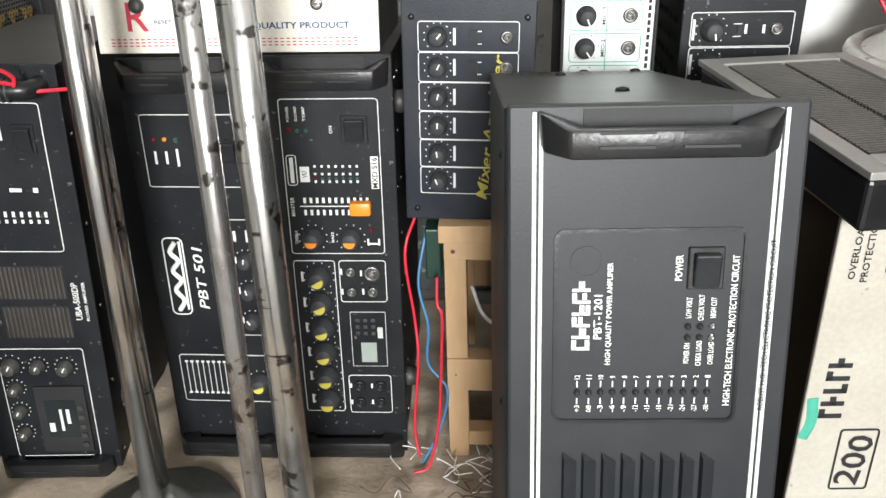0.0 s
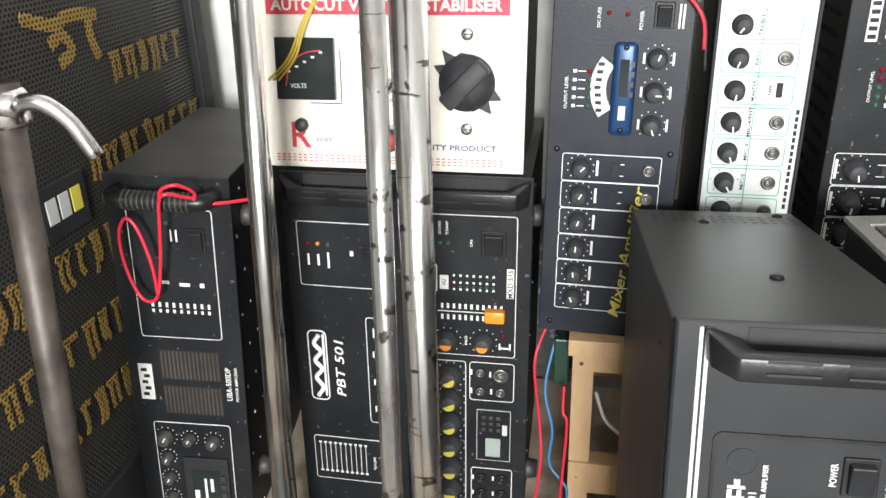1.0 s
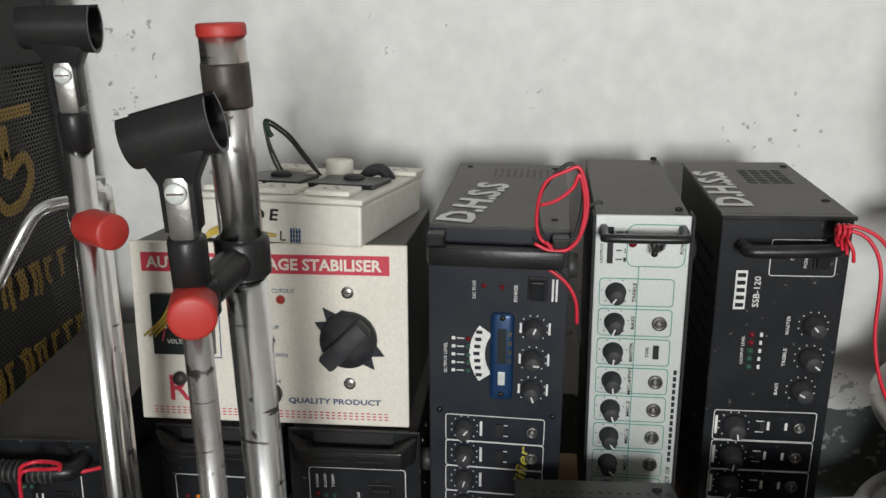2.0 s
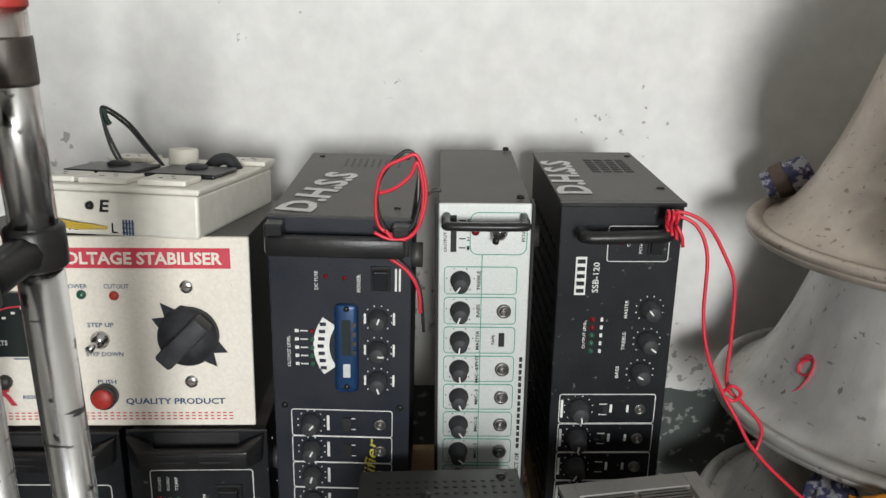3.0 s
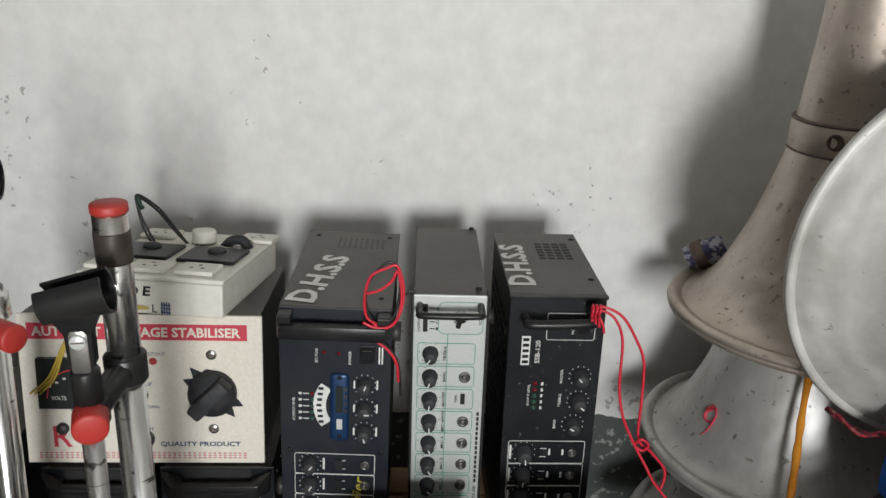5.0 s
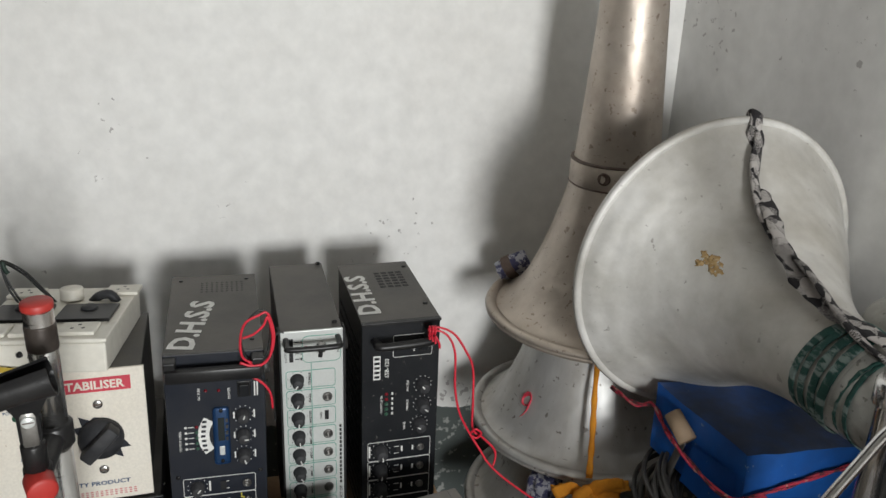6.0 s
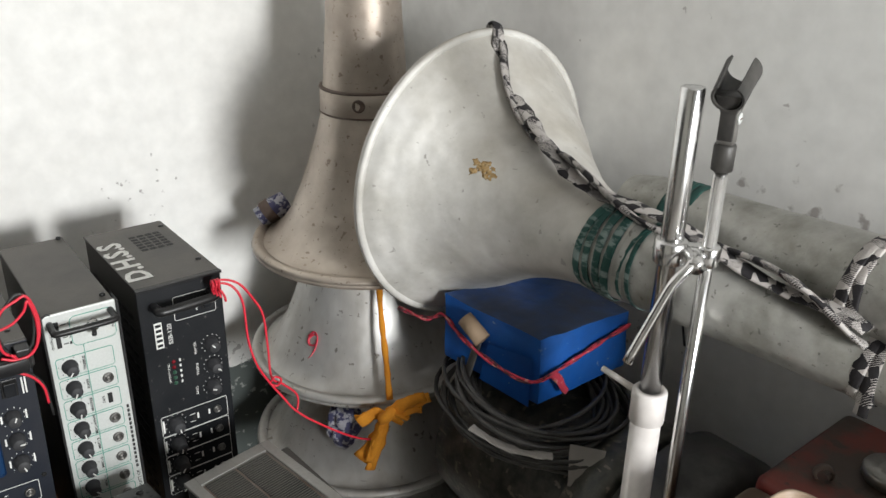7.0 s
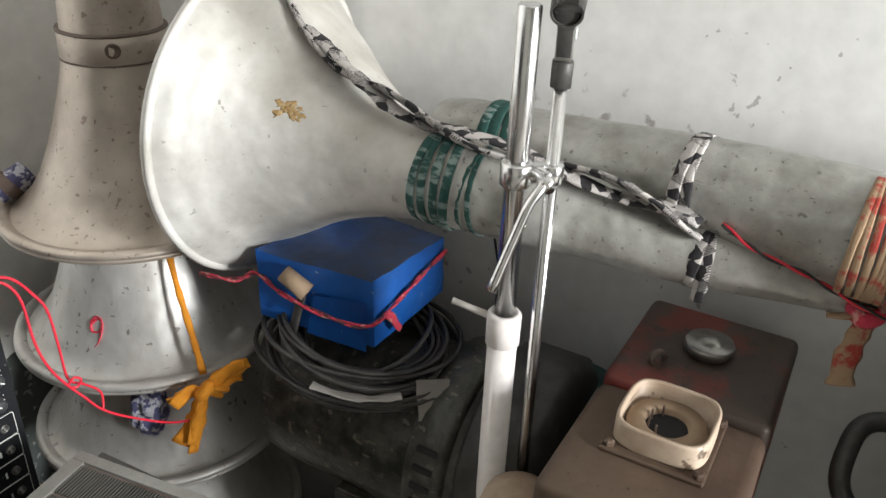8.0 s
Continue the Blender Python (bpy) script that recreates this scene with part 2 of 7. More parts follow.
DUST = (0.32, 0.29, 0.25)
M = dict(
    black=mat("black_enamel", (0.009, 0.01, 0.012), 0.4, second=(0.02, 0.021, 0.023), scale=9, amount=0.8, bump=0.12, bump_scale=420, dust=DUST, dust_amount=0.12, spots=((0.13, 0.125, 0.115), 150, 0.69), spec=0.22),
    case=mat("grey_black_case", (0.012, 0.012, 0.013), 0.5, second=(0.025, 0.024, 0.023), scale=8, amount=0.8, bump=0.15, bump_scale=380, dust=(0.16, 0.15, 0.135), dust_amount=0.5, spec=0.22),
    greycase=mat("grey_painted_case", (0.05, 0.05, 0.047), 0.5, second=(0.085, 0.08, 0.072), scale=7, amount=0.8, bump=0.15, bump_scale=380, dust=(0.2, 0.185, 0.165), dust_amount=0.45, spec=0.3),
    pank=mat("charcoal_panel", (0.014, 0.0155, 0.018), 0.45, second=(0.03, 0.03, 0.031), scale=6, amount=0.8, bump=0.04, bump_scale=500, dust=(0.085, 0.08, 0.07), dust_amount=0.4, spots=((0.12, 0.11, 0.1), 120, 0.75), spec=0.22),
    navy=mat("blue_black_panel", (0.011, 0.014, 0.022), 0.42, second=(0.03, 0.031, 0.035), scale=8, amount=0.8, bump=0.1, bump_scale=420, dust=DUST, dust_amount=0.3, spec=0.3),
    plastic=mat("black_plastic", (0.009, 0.009, 0.01), 0.33, second=(0.025, 0.024, 0.023), scale=14, amount=0.7, bump=0.1, bump_scale=300, spec=0.3),
    rubber=mat("dark_rubber", (0.022, 0.021, 0.02), 0.5, second=(0.08, 0.075, 0.068), scale=30, amount=0.6, bump=0.2, bump_scale=160),
    ivory=mat("ivory_painted_steel", (0.74, 0.7, 0.62), 0.42, second=(0.66, 0.6, 0.5), scale=5, amount=0.6, bump=0.05, bump_scale=300, spots=((0.35, 0.25, 0.17), 70, 0.74)),
    white=mat("white_print", (0.75, 0.75, 0.72), 0.6, second=(0.5, 0.5, 0.48), scale=60, amount=0.6),
    silver=mat("silver_panel", (0.62, 0.64, 0.62), 0.38, second=(0.52, 0.54, 0.52), scale=6, amount=0.7, metal=0.25, bump=0.04, bump_scale=400),
    chrome=mat("chrome", (0.76, 0.76, 0.76), 0.22, 1.0, second=(0.5, 0.48, 0.46), scale=18, amount=0.6, bump=0.06, bump_scale=60),
    worn=mat("worn_chrome_with_rust", (0.72, 0.715, 0.7), 0.24, 0.97, second=(0.2, 0.12, 0.08), scale=6, amount=0.6, bump=0.15, bump_scale=90, stretch=(1, 1, 0.35), spots=((0.035, 0.028, 0.025), 55, 0.62), edge=(0.55, 0.6)),
    iron=mat("grey_cast_iron", (0.13, 0.135, 0.13), 0.75, 0.2, second=(0.24, 0.23, 0.21), scale=14, amount=0.9, bump=0.5, bump_scale=90),
    rust=mat("rusty_steel", (0.1, 0.06, 0.045), 0.7, 0.3, second=(0.2, 0.17, 0.15), scale=12, amount=0.9, bump=0.3, bump_scale=120),
    alu=mat("dull_aluminium", (0.61, 0.6, 0.575), 0.58, 0.2, second=(0.4, 0.385, 0.35), scale=8, amount=0.95, bump=0.22, bump_scale=38, dust=(0.46, 0.4, 0.32), dust_amount=0.35, rough_var=0.14, spots=((0.3, 0.285, 0.265), 85, 0.69), dents=0.6, spec=0.35),
    aludirty=mat("dusty_aluminium", (0.52, 0.46, 0.4), 0.45, 0.6, second=(0.31, 0.255, 0.21), scale=6, amount=0.9, bump=0.14, bump_scale=34, dust=(0.5, 0.42, 0.33), dust_amount=0.4, rough_var=0.14, spots=((0.22, 0.17, 0.135), 110, 0.65), dents=0.5),
    aluspot=mat("oxidised_aluminium", (0.42, 0.415, 0.39), 0.45, 0.5, second=(0.22, 0.215, 0.185), scale=15, amount=0.95, bump=0.5, bump_scale=70, rough_var=0.16, spots=((0.16, 0.155, 0.14), 120, 0.66), dents=0.7),
    red=mat("red_plastic", (0.4, 0.028, 0.022), 0.5, second=(0.4, 0.05, 0.04), scale=20, amount=0.5),
    redprint=mat("red_print", (0.55, 0.03, 0.06), 0.6, second=(0.45, 0.06, 0.08), scale=40, amount=0.6),
    blueprint=mat("blue_print", (0.03, 0.075, 0.17), 0.6),
    wirered=mat("red_wire", (0.62, 0.02, 0.045), 0.4, second=(0.45, 0.02, 0.03), scale=30),
    wireblue=mat("blue_wire", (0.05, 0.18, 0.36), 0.4),
    wireblack=mat("black_wire", (0.015, 0.015, 0.015), 0.45),
    wireyellow=mat("yellow_wire", (0.5, 0.36, 0.05), 0.45),
    orange=mat("orange_plastic", (0.8, 0.25, 0.015), 0.4),
    blueplate=mat("blue_anodised", (0.015, 0.05, 0.13), 0.35, 0.3),
    green=mat("green_print", (0.05, 0.3, 0.22), 0.6),
    yellow=mat("yellow_paint", (0.55, 0.48, 0.06), 0.55, second=(0.45, 0.4, 0.12), scale=60),
    glass=mat("dark_glass", (0.02, 0.025, 0.025), 0.12),
    lcd=mat("grey_lcd", (0.3, 0.34, 0.31), 0.3),
    redglass=glow("red_led", (0.16, 0.008, 0.014), 0.03),
    greenled=mat("green_led", (0.03, 0.1, 0.06), 0.3),
    wood=mat("raw_pine", (0.5, 0.33, 0.18), 0.65, second=(0.36, 0.21, 0.1), scale=10, amount=0.8, bump=0.2, bump_scale=120, stretch=(1, 1, 0.2)),
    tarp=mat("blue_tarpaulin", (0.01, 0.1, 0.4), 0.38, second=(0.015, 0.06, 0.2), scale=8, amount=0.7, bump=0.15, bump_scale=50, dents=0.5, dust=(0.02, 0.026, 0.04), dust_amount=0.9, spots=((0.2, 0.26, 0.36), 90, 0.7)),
    cork=mat("wooden_plug", (0.28, 0.2, 0.13), 0.75, bump=0.2, second=(0.2, 0.13, 0.08)),
    redcloth=mat("red_cloth", (0.45, 0.03, 0.06), 0.85, second=(0.55, 0.3, 0.26), scale=60, amount=0.9, bump=0.4, bump_scale=300, edge=(0.54, 0.6)),
    orangecloth=mat("orange_cloth", (0.75, 0.3, 0.02), 0.85, second=(0.6, 0.2, 0.01), scale=30, amount=0.7, bump=0.4, bump_scale=260),
    patterned=scarf_material("black_white_printed_cotton"),
    greencloth=mat("green_white_cloth", (0.012, 0.06, 0.05), 0.85, second=(0.24, 0.3, 0.285), scale=70, amount=0.8, bump=0.3, bump_scale=300, stretch=(1, 0.3, 1), edge=(0.52, 0.58)),
    pinkcloth=mat("red_tan_cloth", (0.3, 0.2, 0.12), 0.9, second=(0.3, 0.02, 0.015), scale=34, amount=0.9, edge=(0.52, 0.6), bump=0.4, bump_scale=240),
    purple=mat("violet_checked_cloth", (0.07, 0.07, 0.15), 0.85, second=(0.5, 0.5, 0.55), scale=80, amount=0.9, bump=0.4, bump_scale=260, edge=(0.49, 0.54)),
    pvc=mat("white_pvc", (0.72, 0.69, 0.67), 0.35, second=(0.6, 0.55, 0.52), scale=6, amount=0.5),
    genblack=mat("oily_green_black_paint", (0.018, 0.02, 0.017), 0.42, 0.1, second=(0.09, 0.085, 0.07), scale=34, amount=1.0, bump=0.6, bump_scale=90, spots=((0.17, 0.145, 0.115), 60, 0.63)),
    genbrown=mat("brown_dusty_steel", (0.06, 0.036, 0.024), 0.55, 0.2, second=(0.11, 0.075, 0.05), scale=7, amount=0.9, bump=0.35, bump_scale=90, spots=((0.035, 0.022, 0.016), 60, 0.68)),
    genred=mat("faded_red_tank", (0.045, 0.03, 0.022), 0.55, 0.1, second=(0.15, 0.02, 0.014), scale=7, amount=1.0, edge=(0.47, 0.56), bump=0.3, bump_scale=90, dust=(0.07, 0.045, 0.032), dust_amount=0.3, spots=((0.02, 0.015, 0.012), 45, 0.62)),
    cream=mat("cream_plastic", (0.42, 0.33, 0.25), 0.5, second=(0.2, 0.125, 0.075), scale=9, amount=0.9, bump=0.15, bump_scale=90, spots=((0.06, 0.035, 0.02), 40, 0.64)),
    sack=mat("jute_sacking", (0.4, 0.33, 0.25), 0.9, second=(0.26, 0.2, 0.145), scale=7, amount=0.9, bump=0.6, bump_scale=150),
    plug=mat("off_white_plastic", (0.72, 0.7, 0.63), 0.4, second=(0.6, 0.56, 0.48), scale=8, amount=0.6),
    dgreen=mat("dark_green_enamel", (0.01, 0.04, 0.025), 0.4, second=(0.02, 0.03, 0.025), scale=10),
    teal=mat("teal_metal", (0.02, 0.08, 0.075), 0.5, 0.3, second=(0.05, 0.07, 0.06), scale=10),
    cabinet=mat("black_painted_wood", (0.016, 0.016, 0.017), 0.6, second=(0.03, 0.029, 0.028), scale=10, bump=0.2, bump_scale=200, spec=0.3),
    paper=mat("torn_plastic_tag", (0.3, 0.28, 0.26), 0.4, second=(0.17, 0.155, 0.14), scale=40, bump=0.3),
    concrete=mat("cement_floor", (0.2, 0.19, 0.175), 0.85, second=(0.3, 0.28, 0.25), scale=5, amount=0.8, bump=0.4, bump_scale=120),
    # out of view; grey chosen to bounce less light into the room
    ceiling=mat("unseen_ceiling_greyed", (0.5, 0.49, 0.47), 0.9, bump=0.1),
)
M["wall"] = wall_material("whitewash_with_dado", 0.345)
# side wall: real scuffs and grime, plus tone 0.8 painting in its weaker light
M["wall2"] = wall_material("whitewash_scuffed_dimmed", 0.06, 0.8, ((0, -0.885, 0.815), (1, 9, 26)))
M["mesh"] = grille_material("perforated_grille", (0.06, 0.057, 0.05), 0.0066, 0.36, 0.3, 0.5)
M["letter"] = grille_material("ochre_paint_on_grille", (0.24, 0.15, 0.03), 0.0066, 0.35, 0.0, 0.6)
M["sticker"] = mat("brown_sticker", (0.32, 0.19, 0.06), 0.7, second=(0.45, 0.36, 0.22), scale=90, amount=0.9)
M["alushiny"] = mat("bright_spun_aluminium", (0.6, 0.595, 0.58), 0.5, 0.6, second=(0.4, 0.375, 0.34), scale=9, amount=0.9, bump=0.22, bump_scale=45, stretch=(1, 1, 0.25), rough_var=0.16, dust=(0.42, 0.37, 0.3), dust_amount=0.3, spots=((0.2, 0.18, 0.16), 70, 0.66), dents=0.45)
M["knobgrey"] = mat("dusty_dark_plastic", (0.022, 0.023, 0.026), 0.55, second=(0.05, 0.05, 0.052), scale=30, amount=0.8, bump=0.15, bump_scale=200, spec=0.3)
M["wornrust"] = mat("rust_eaten_chrome", (0.5, 0.49, 0.48), 0.27, 0.9, second=(0.12, 0.055, 0.03), scale=9, amount=1.0, bump=0.25, bump_scale=90, stretch=(1, 1, 0.35), spots=((0.035, 0.025, 0.02), 55, 0.63), edge=(0.48, 0.6))
# invented colour for walls out of view, dark to lower fill and reflections
M["dimwall"] = mat("unseen_wall_darkened", (0.34, 0.33, 0.3), 0.85, second=(0.26, 0.25, 0.22), scale=3, amount=0.7, bump=0.2, bump_scale=30)
M["cordred"] = mat("red_black_cord", (0.4, 0.035, 0.06), 0.85, second=(0.03, 0.02, 0.025), scale=90, amount=0.9, bump=0.4, bump_scale=300, edge=(0.5, 0.56))
M["tarnished"] = mat("tarnished_cap_metal", (0.34, 0.33, 0.31), 0.38, 0.8, second=(0.14, 0.13, 0.12), scale=22, amount=0.9, bump=0.2, bump_scale=120)
M["nickel"] = mat("dull_nickel", (0.2, 0.195, 0.185), 0.35, 0.8, second=(0.1, 0.095, 0.09), scale=60)
M["darkrust"] = mat("dark_rusted_tube", (0.05, 0.04, 0.034), 0.5, 0.4, second=(0.12, 0.1, 0.085), scale=14, amount=0.9, bump=0.25, bump_scale=120)
M["beige"] = mat("aged_beige_panel", (0.4, 0.375, 0.325), 0.45, second=(0.3, 0.265, 0.215), scale=6, amount=0.7, bump=0.05, bump_scale=300, spots=((0.2, 0.14, 0.09), 60, 0.7))
M["greysilver"] = mat("dull_grey_steel", (0.3, 0.295, 0.28), 0.45, 0.4, second=(0.2, 0.19, 0.175), scale=8, amount=0.7, bump=0.08, bump_scale=300)

# ---- mesh helpers ----


def part(name, bm, material, parent=None, label="", smooth=False, at=None):
    me = bpy.data.meshes.new(name)
    if smooth:
        for f in bm.faces:
            f.smooth = True
        for e in bm.edges:
            if len(e.link_faces) == 2 and e.calc_face_angle(0) > 0.6:
                e.smooth = False
    bm.to_mesh(me)
    bm.free()
    me.materials.append(M[material])
    ob = new(name, me)
    if parent:
        ob.parent = parent
    if at is not None:
        ob.matrix_basis = at
    if label:
        ob["label"] = label
    return ob


def thing(name, m, label, category, group=""):
    ob = new(name)
    ob.empty_display_size = 0.05
    ob.matrix_basis = m
    return tagged(ob, label, category, group)


def box(x0, x1, y0, y1, z0, z1, bevel=0.0, bm=None, seg=2):
    b = bmesh.new()
    r = bmesh.ops.create_cube(b, size=1)
    for v in b.verts:
        v.co = Vector(((x0 + x1) / 2 + v.co.x * (x1 - x0), (y0 + y1) / 2 + v.co.y * (y1 - y0), (z0 + z1) / 2 + v.co.z * (z1 - z0)))
    if bevel:
        bmesh.ops.bevel(b, geom=b.edges[:], offset=bevel, segments=seg, profile=0.5, affect="EDGES")
    return merge(bm, b)


def merge(bm, b):
    if bm is None:
        return b
    me = bpy.data.meshes.new("scratch")
    b.to_mesh(me)
    b.free()
    bm.from_mesh(me)
    bpy.data.meshes.remove(me)
    return bm


def lathe(profile, origin=(0, 0, 0), axis=(0, 0, 1), seg=40, bm=None, wobble=0.0):
    """Turn (radius, height) points round an axis through origin."""
    b = bm or bmesh.new()
    q = Vector(axis).normalized().to_track_quat("Z", "Y")
    o, rows = Vector(origin), []
    for r, h in profile:
        row = []
        for k in range(seg):
            a = 2 * math.pi * k / seg
            rr = r
            if wobble and r > 0.001:
                rr = r + wobble * noise.noise(Vector((math.cos(a) * 2.2, math.sin(a) * 2.2, h * 14)))
            row.append(b.verts.new(o + q @ Vector((rr * math.cos(a), rr * math.sin(a), h))))
        rows.append(row)
    for lo, hi in zip(rows, rows[1:]):
        for k in range(seg):
            b.faces.new((lo[k], lo[(k + 1) % seg], hi[(k + 1) % seg], hi[k]))
    if profile[0][0] > 0 and profile[0] != profile[-1]:
        b.faces.new(rows[0][::-1])
        b.faces.new(rows[-1])
    return b


def rod(p0, p1, r, r1=None, seg=20, bm=None):
    d = Vector(p1) - Vector(p0)
    r1 = r if r1 is None else r1
    return lathe([(r, 0), (r1, d.length)], p0, d, seg, bm)


def curve_points(pts, steps=8):
    p = [Vector(a) for a in pts]
    p = [2 * p[0] - p[1]] + p + [2 * p[-1] - p[-2]]
    out = []
    for i in range(1, len(p) - 2):
        for s in range(steps):
            t = s / steps
            out.append(0.5 * (2 * p[i] + (p[i + 1] - p[i - 1]) * t + (2 * p[i - 1] - 5 * p[i] + 4 * p[i + 1] - p[i + 2]) * t * t + (3 * p[i] - 3 * p[i + 1] + p[i + 2] - p[i - 1]) * t ** 3))
    out.append(p[-2])
    return out


def sweep(pts, r, seg=8, steps=8, bm=None, flat=1.0, up=(0, 0, 1), rough=0.0):
    """A tube, or with flat below 1 a strap, along a smooth line."""
    b = bm or bmesh.new()
    line = curve_points(pts, steps) if steps else [Vector(a) for a in pts]
    rows = []
    side = None
    for i, p in enumerate(line):
        d = (line[min(i + 1, len(line) - 1)] - line[max(i - 1, 0)]).normalized()
        if side is None:
            side = d.cross(Vector(up))
            if side.length < 1e-3:
                side = d.cross(Vector((1, 0, 0)))
        side = (side - d * side.dot(d)).normalized()
        top = side.cross(d)
        rr = r * (1 + rough * noise.noise(p * 60))
        rows.append([b.verts.new(p + side * rr * math.cos(2 * math.pi * k / seg) + top * rr * flat * math.sin(2 * math.pi * k / seg)) for k in range(seg)])
    for lo, hi in zip(rows, rows[1:]):
        for k in range(seg):
            b.faces.new((lo[k], lo[(k + 1) % seg], hi[(k + 1) % seg], hi[k]))
    b.faces.new(rows[0][::-1])
    b.faces.new(rows[-1])
    return b


def outline(x0, x1, z0, z1, w=0.0009, r=0.004, y=-0.0006, bm=None):
    """A printed line round a field of a panel that faces -y, with rounded corners."""
    b = bm or bmesh.new()
    rings = []
    for inset in (0, w):
        ring = []
        rr = max(r - inset, 0.0003)
        for cx, cz, a0 in ((x1 - r, z1 - r, 0), (x0 + r, z1 - r, 90), (x0 + r, z0 + r, 180), (x1 - r, z0 + r, 270)):
            for k in range(5):
                a = radians(a0 + 22.5 * k)
                ring.append((cx + rr * math.cos(a), cz + rr * math.sin(a)))
        rings.append(ring)
    n = len(rings[0])
    out = [b.verts.new((x, y, z)) for x, z in rings[0]]
    inn = [b.verts.new((x, y, z)) for x, z in rings[1]]
    for k in range(n):
        b.faces.new((out[k], inn[k], inn[(k + 1) % n], out[(k + 1) % n]))
    lo_o = [b.verts.new((v.co.x, 0.001, v.co.z)) for v in out]
    for k in range(n):
        b.faces.new((out[k], out[(k + 1) % n], lo_o[(k + 1) % n], lo_o[k]))
    return b


LETTERS = {}


def lettering(body, x, z, width, height, parent, material="white", turn=0, y=-0.0008, name="lettering", m=None, shear=0.0, bold=0.012):
    """Words on a panel that faces -y, centred at (x, z), fitted to a width and height; turn in degrees, anticlockwise."""
    key = (body, bold)
    if key not in LETTERS:
        cu = bpy.data.curves.new("scratch", "FONT")
        cu.offset = bold
        cu.body, cu.align_x, cu.align_y, cu.resolution_u, cu.extrude = body, "CENTER", "CENTER", 2, 0.0
        ob = new("scratch", cu)
        bpy.context.view_layer.update()
        me = bpy.data.meshes.new_from_object(ob.evaluated_get(bpy.context.evaluated_depsgraph_get()))
        bpy.data.objects.remove(ob)
        bpy.data.curves.remove(cu)
        LETTERS[key] = me
    me = LETTERS[key].copy()
    xs, ys = [v.co.x for v in me.vertices], [v.co.y for v in me.vertices]
    cx, cy, w, h = (min(xs) + max(xs)) / 2, (min(ys) + max(ys)) / 2, max(xs) - min(xs), max(ys) - min(ys)
    a = radians(turn)
    for v in me.vertices:
        u, t = (v.co.x - cx) / w * width, (v.co.y - cy) / h * height
        u += shear * t
        v.co = (x + u * math.cos(a) - t * math.sin(a), y, z + u * math.sin(a) + t * math.cos(a))
    me.name = name
    me.materials.clear()
    me.materials.append(M[material])
    ob = new(name, me)
    ob.parent = parent
    if m is not None:
        ob.matrix_basis = m
    return ob


def bars(rects, parent, material="white", y=-0.0007, name="print_mark"):
    """Printed marks: each one a part, or past a dozen one joined scale."""
    if len(rects) > 9:
        b = bmesh.new()
        for x, z, w, h in rects:
            box(x - w / 2, x + w / 2, y, 0.0004, z - h / 2, z + h / 2, bm=b)
        return tagged(part(name, b, material, parent), kind="stuff")
    for x, z, w, h in rects:
        ob = part(name, box(x - w / 2, x + w / 2, y, 0.0004, z - h / 2, z + h / 2), material, parent)
    return ob


def knob(parent, x, z, r, turn=0, material="knobgrey", deep=0.012, ticks=True, pointer="white"):
    b = lathe([(r * 1.12, 0), (r * 1.12, 0.0025), (r * 0.98, 0.0035), (r * 0.86, deep), (r * 0.7, deep + 0.001), (0.0001, deep + 0.001)], (0, 0, 0), (0, -1, 0), 22)
    k = part("knob", b, material, parent, smooth=True, at=pose(x, 0, z))
    a = radians(turn)
    if pointer == "white":
        pb = box(-0.0007, 0.0007, -deep - 0.0022, -deep - 0.0006, r * 0.1, r * 0.75)
    else:
        # half of the cap is coloured
        pb = bmesh.new()
        rim = [(0.62 * r * math.cos(radians(t)), 0.62 * r * math.sin(radians(t))) for t in range(0, 181, 20)]
        low, high = ([pb.verts.new((x, y, z)) for x, z in rim] for y in (-deep, -deep - 0.0022))
        pb.faces.new(high)
        for q in range(len(rim)):
            pb.faces.new((low[q - 1], low[q], high[q], high[q - 1]))
    part("pointer", pb, pointer, k, at=pose(0, 0, 0, 0, turn, 0))
    if ticks:
        bars([(x + 1.5 * r * math.sin(radians(t)), z + 1.5 * r * math.cos(radians(t)), 0.0011, 0.0011) for t in range(-135, 136, 30)], parent, name="tick_scale")
    return k


def jack(parent, x, z, r=0.0055, material="nickel"):
    j = part("jack_socket", lathe([(r, 0), (r, 0.003), (r * 0.62, 0.0034), (r * 0.62, 0.001), (r * 0.45, 0.001), (r * 0.45, 0.0042), (r * 0.3, 0.0042), (r * 0.3, 0.0005), (0.0001, 0.0005)], (0, 0, 0), (0, -1, 0), 18), material, parent, smooth=True, at=pose(x, 0, z))
    return j


def led(parent, x, z, material="greenled", r=0.0018):
    return part("indicator_light", lathe([(r * 1.3, 0), (r * 1.3, 0.001), (r, 0.0012), (r * 0.8, 0.0026), (0.0001, 0.003)], (0, 0, 0), (0, -1, 0), 12), material, parent, smooth=True, at=pose(x, 0, z))


def rocker(parent, x, z, w, h):
    s = part("power_switch", box(-w / 2, w / 2, -0.002, 0.001, -h / 2, h / 2, 0.0008), "plastic", parent, at=pose(x, 0, z))
    b = box(-w * 0.36, w * 0.36, -0.006, 0, -h * 0.4, h * 0.4, 0.001)
    part("rocker", b, "black", s, at=pose(0, 0, 0, 9, 0, 0))
    return s


def screw(parent, x, y, z, axis=(0, -1, 0), r=0.003, material="chrome"):
    b = lathe([(r, 0), (r * 0.9, 0.0012), (r * 0.4, 0.0018), (0.0001, 0.0018)], (x, y, z), axis, 12)
    return part("screw", b, material, parent, smooth=True)

# ---- the room ----
BACK, RIGHT, LEFT, FRONT, HIGH = 1.235, 0.905, -2.3, -2.25, 2.75


def structure(name, bm, material, label="", m=None):
    return tagged(part(name, bm, material, at=m), label, name.split("_")[0], "", "structure")


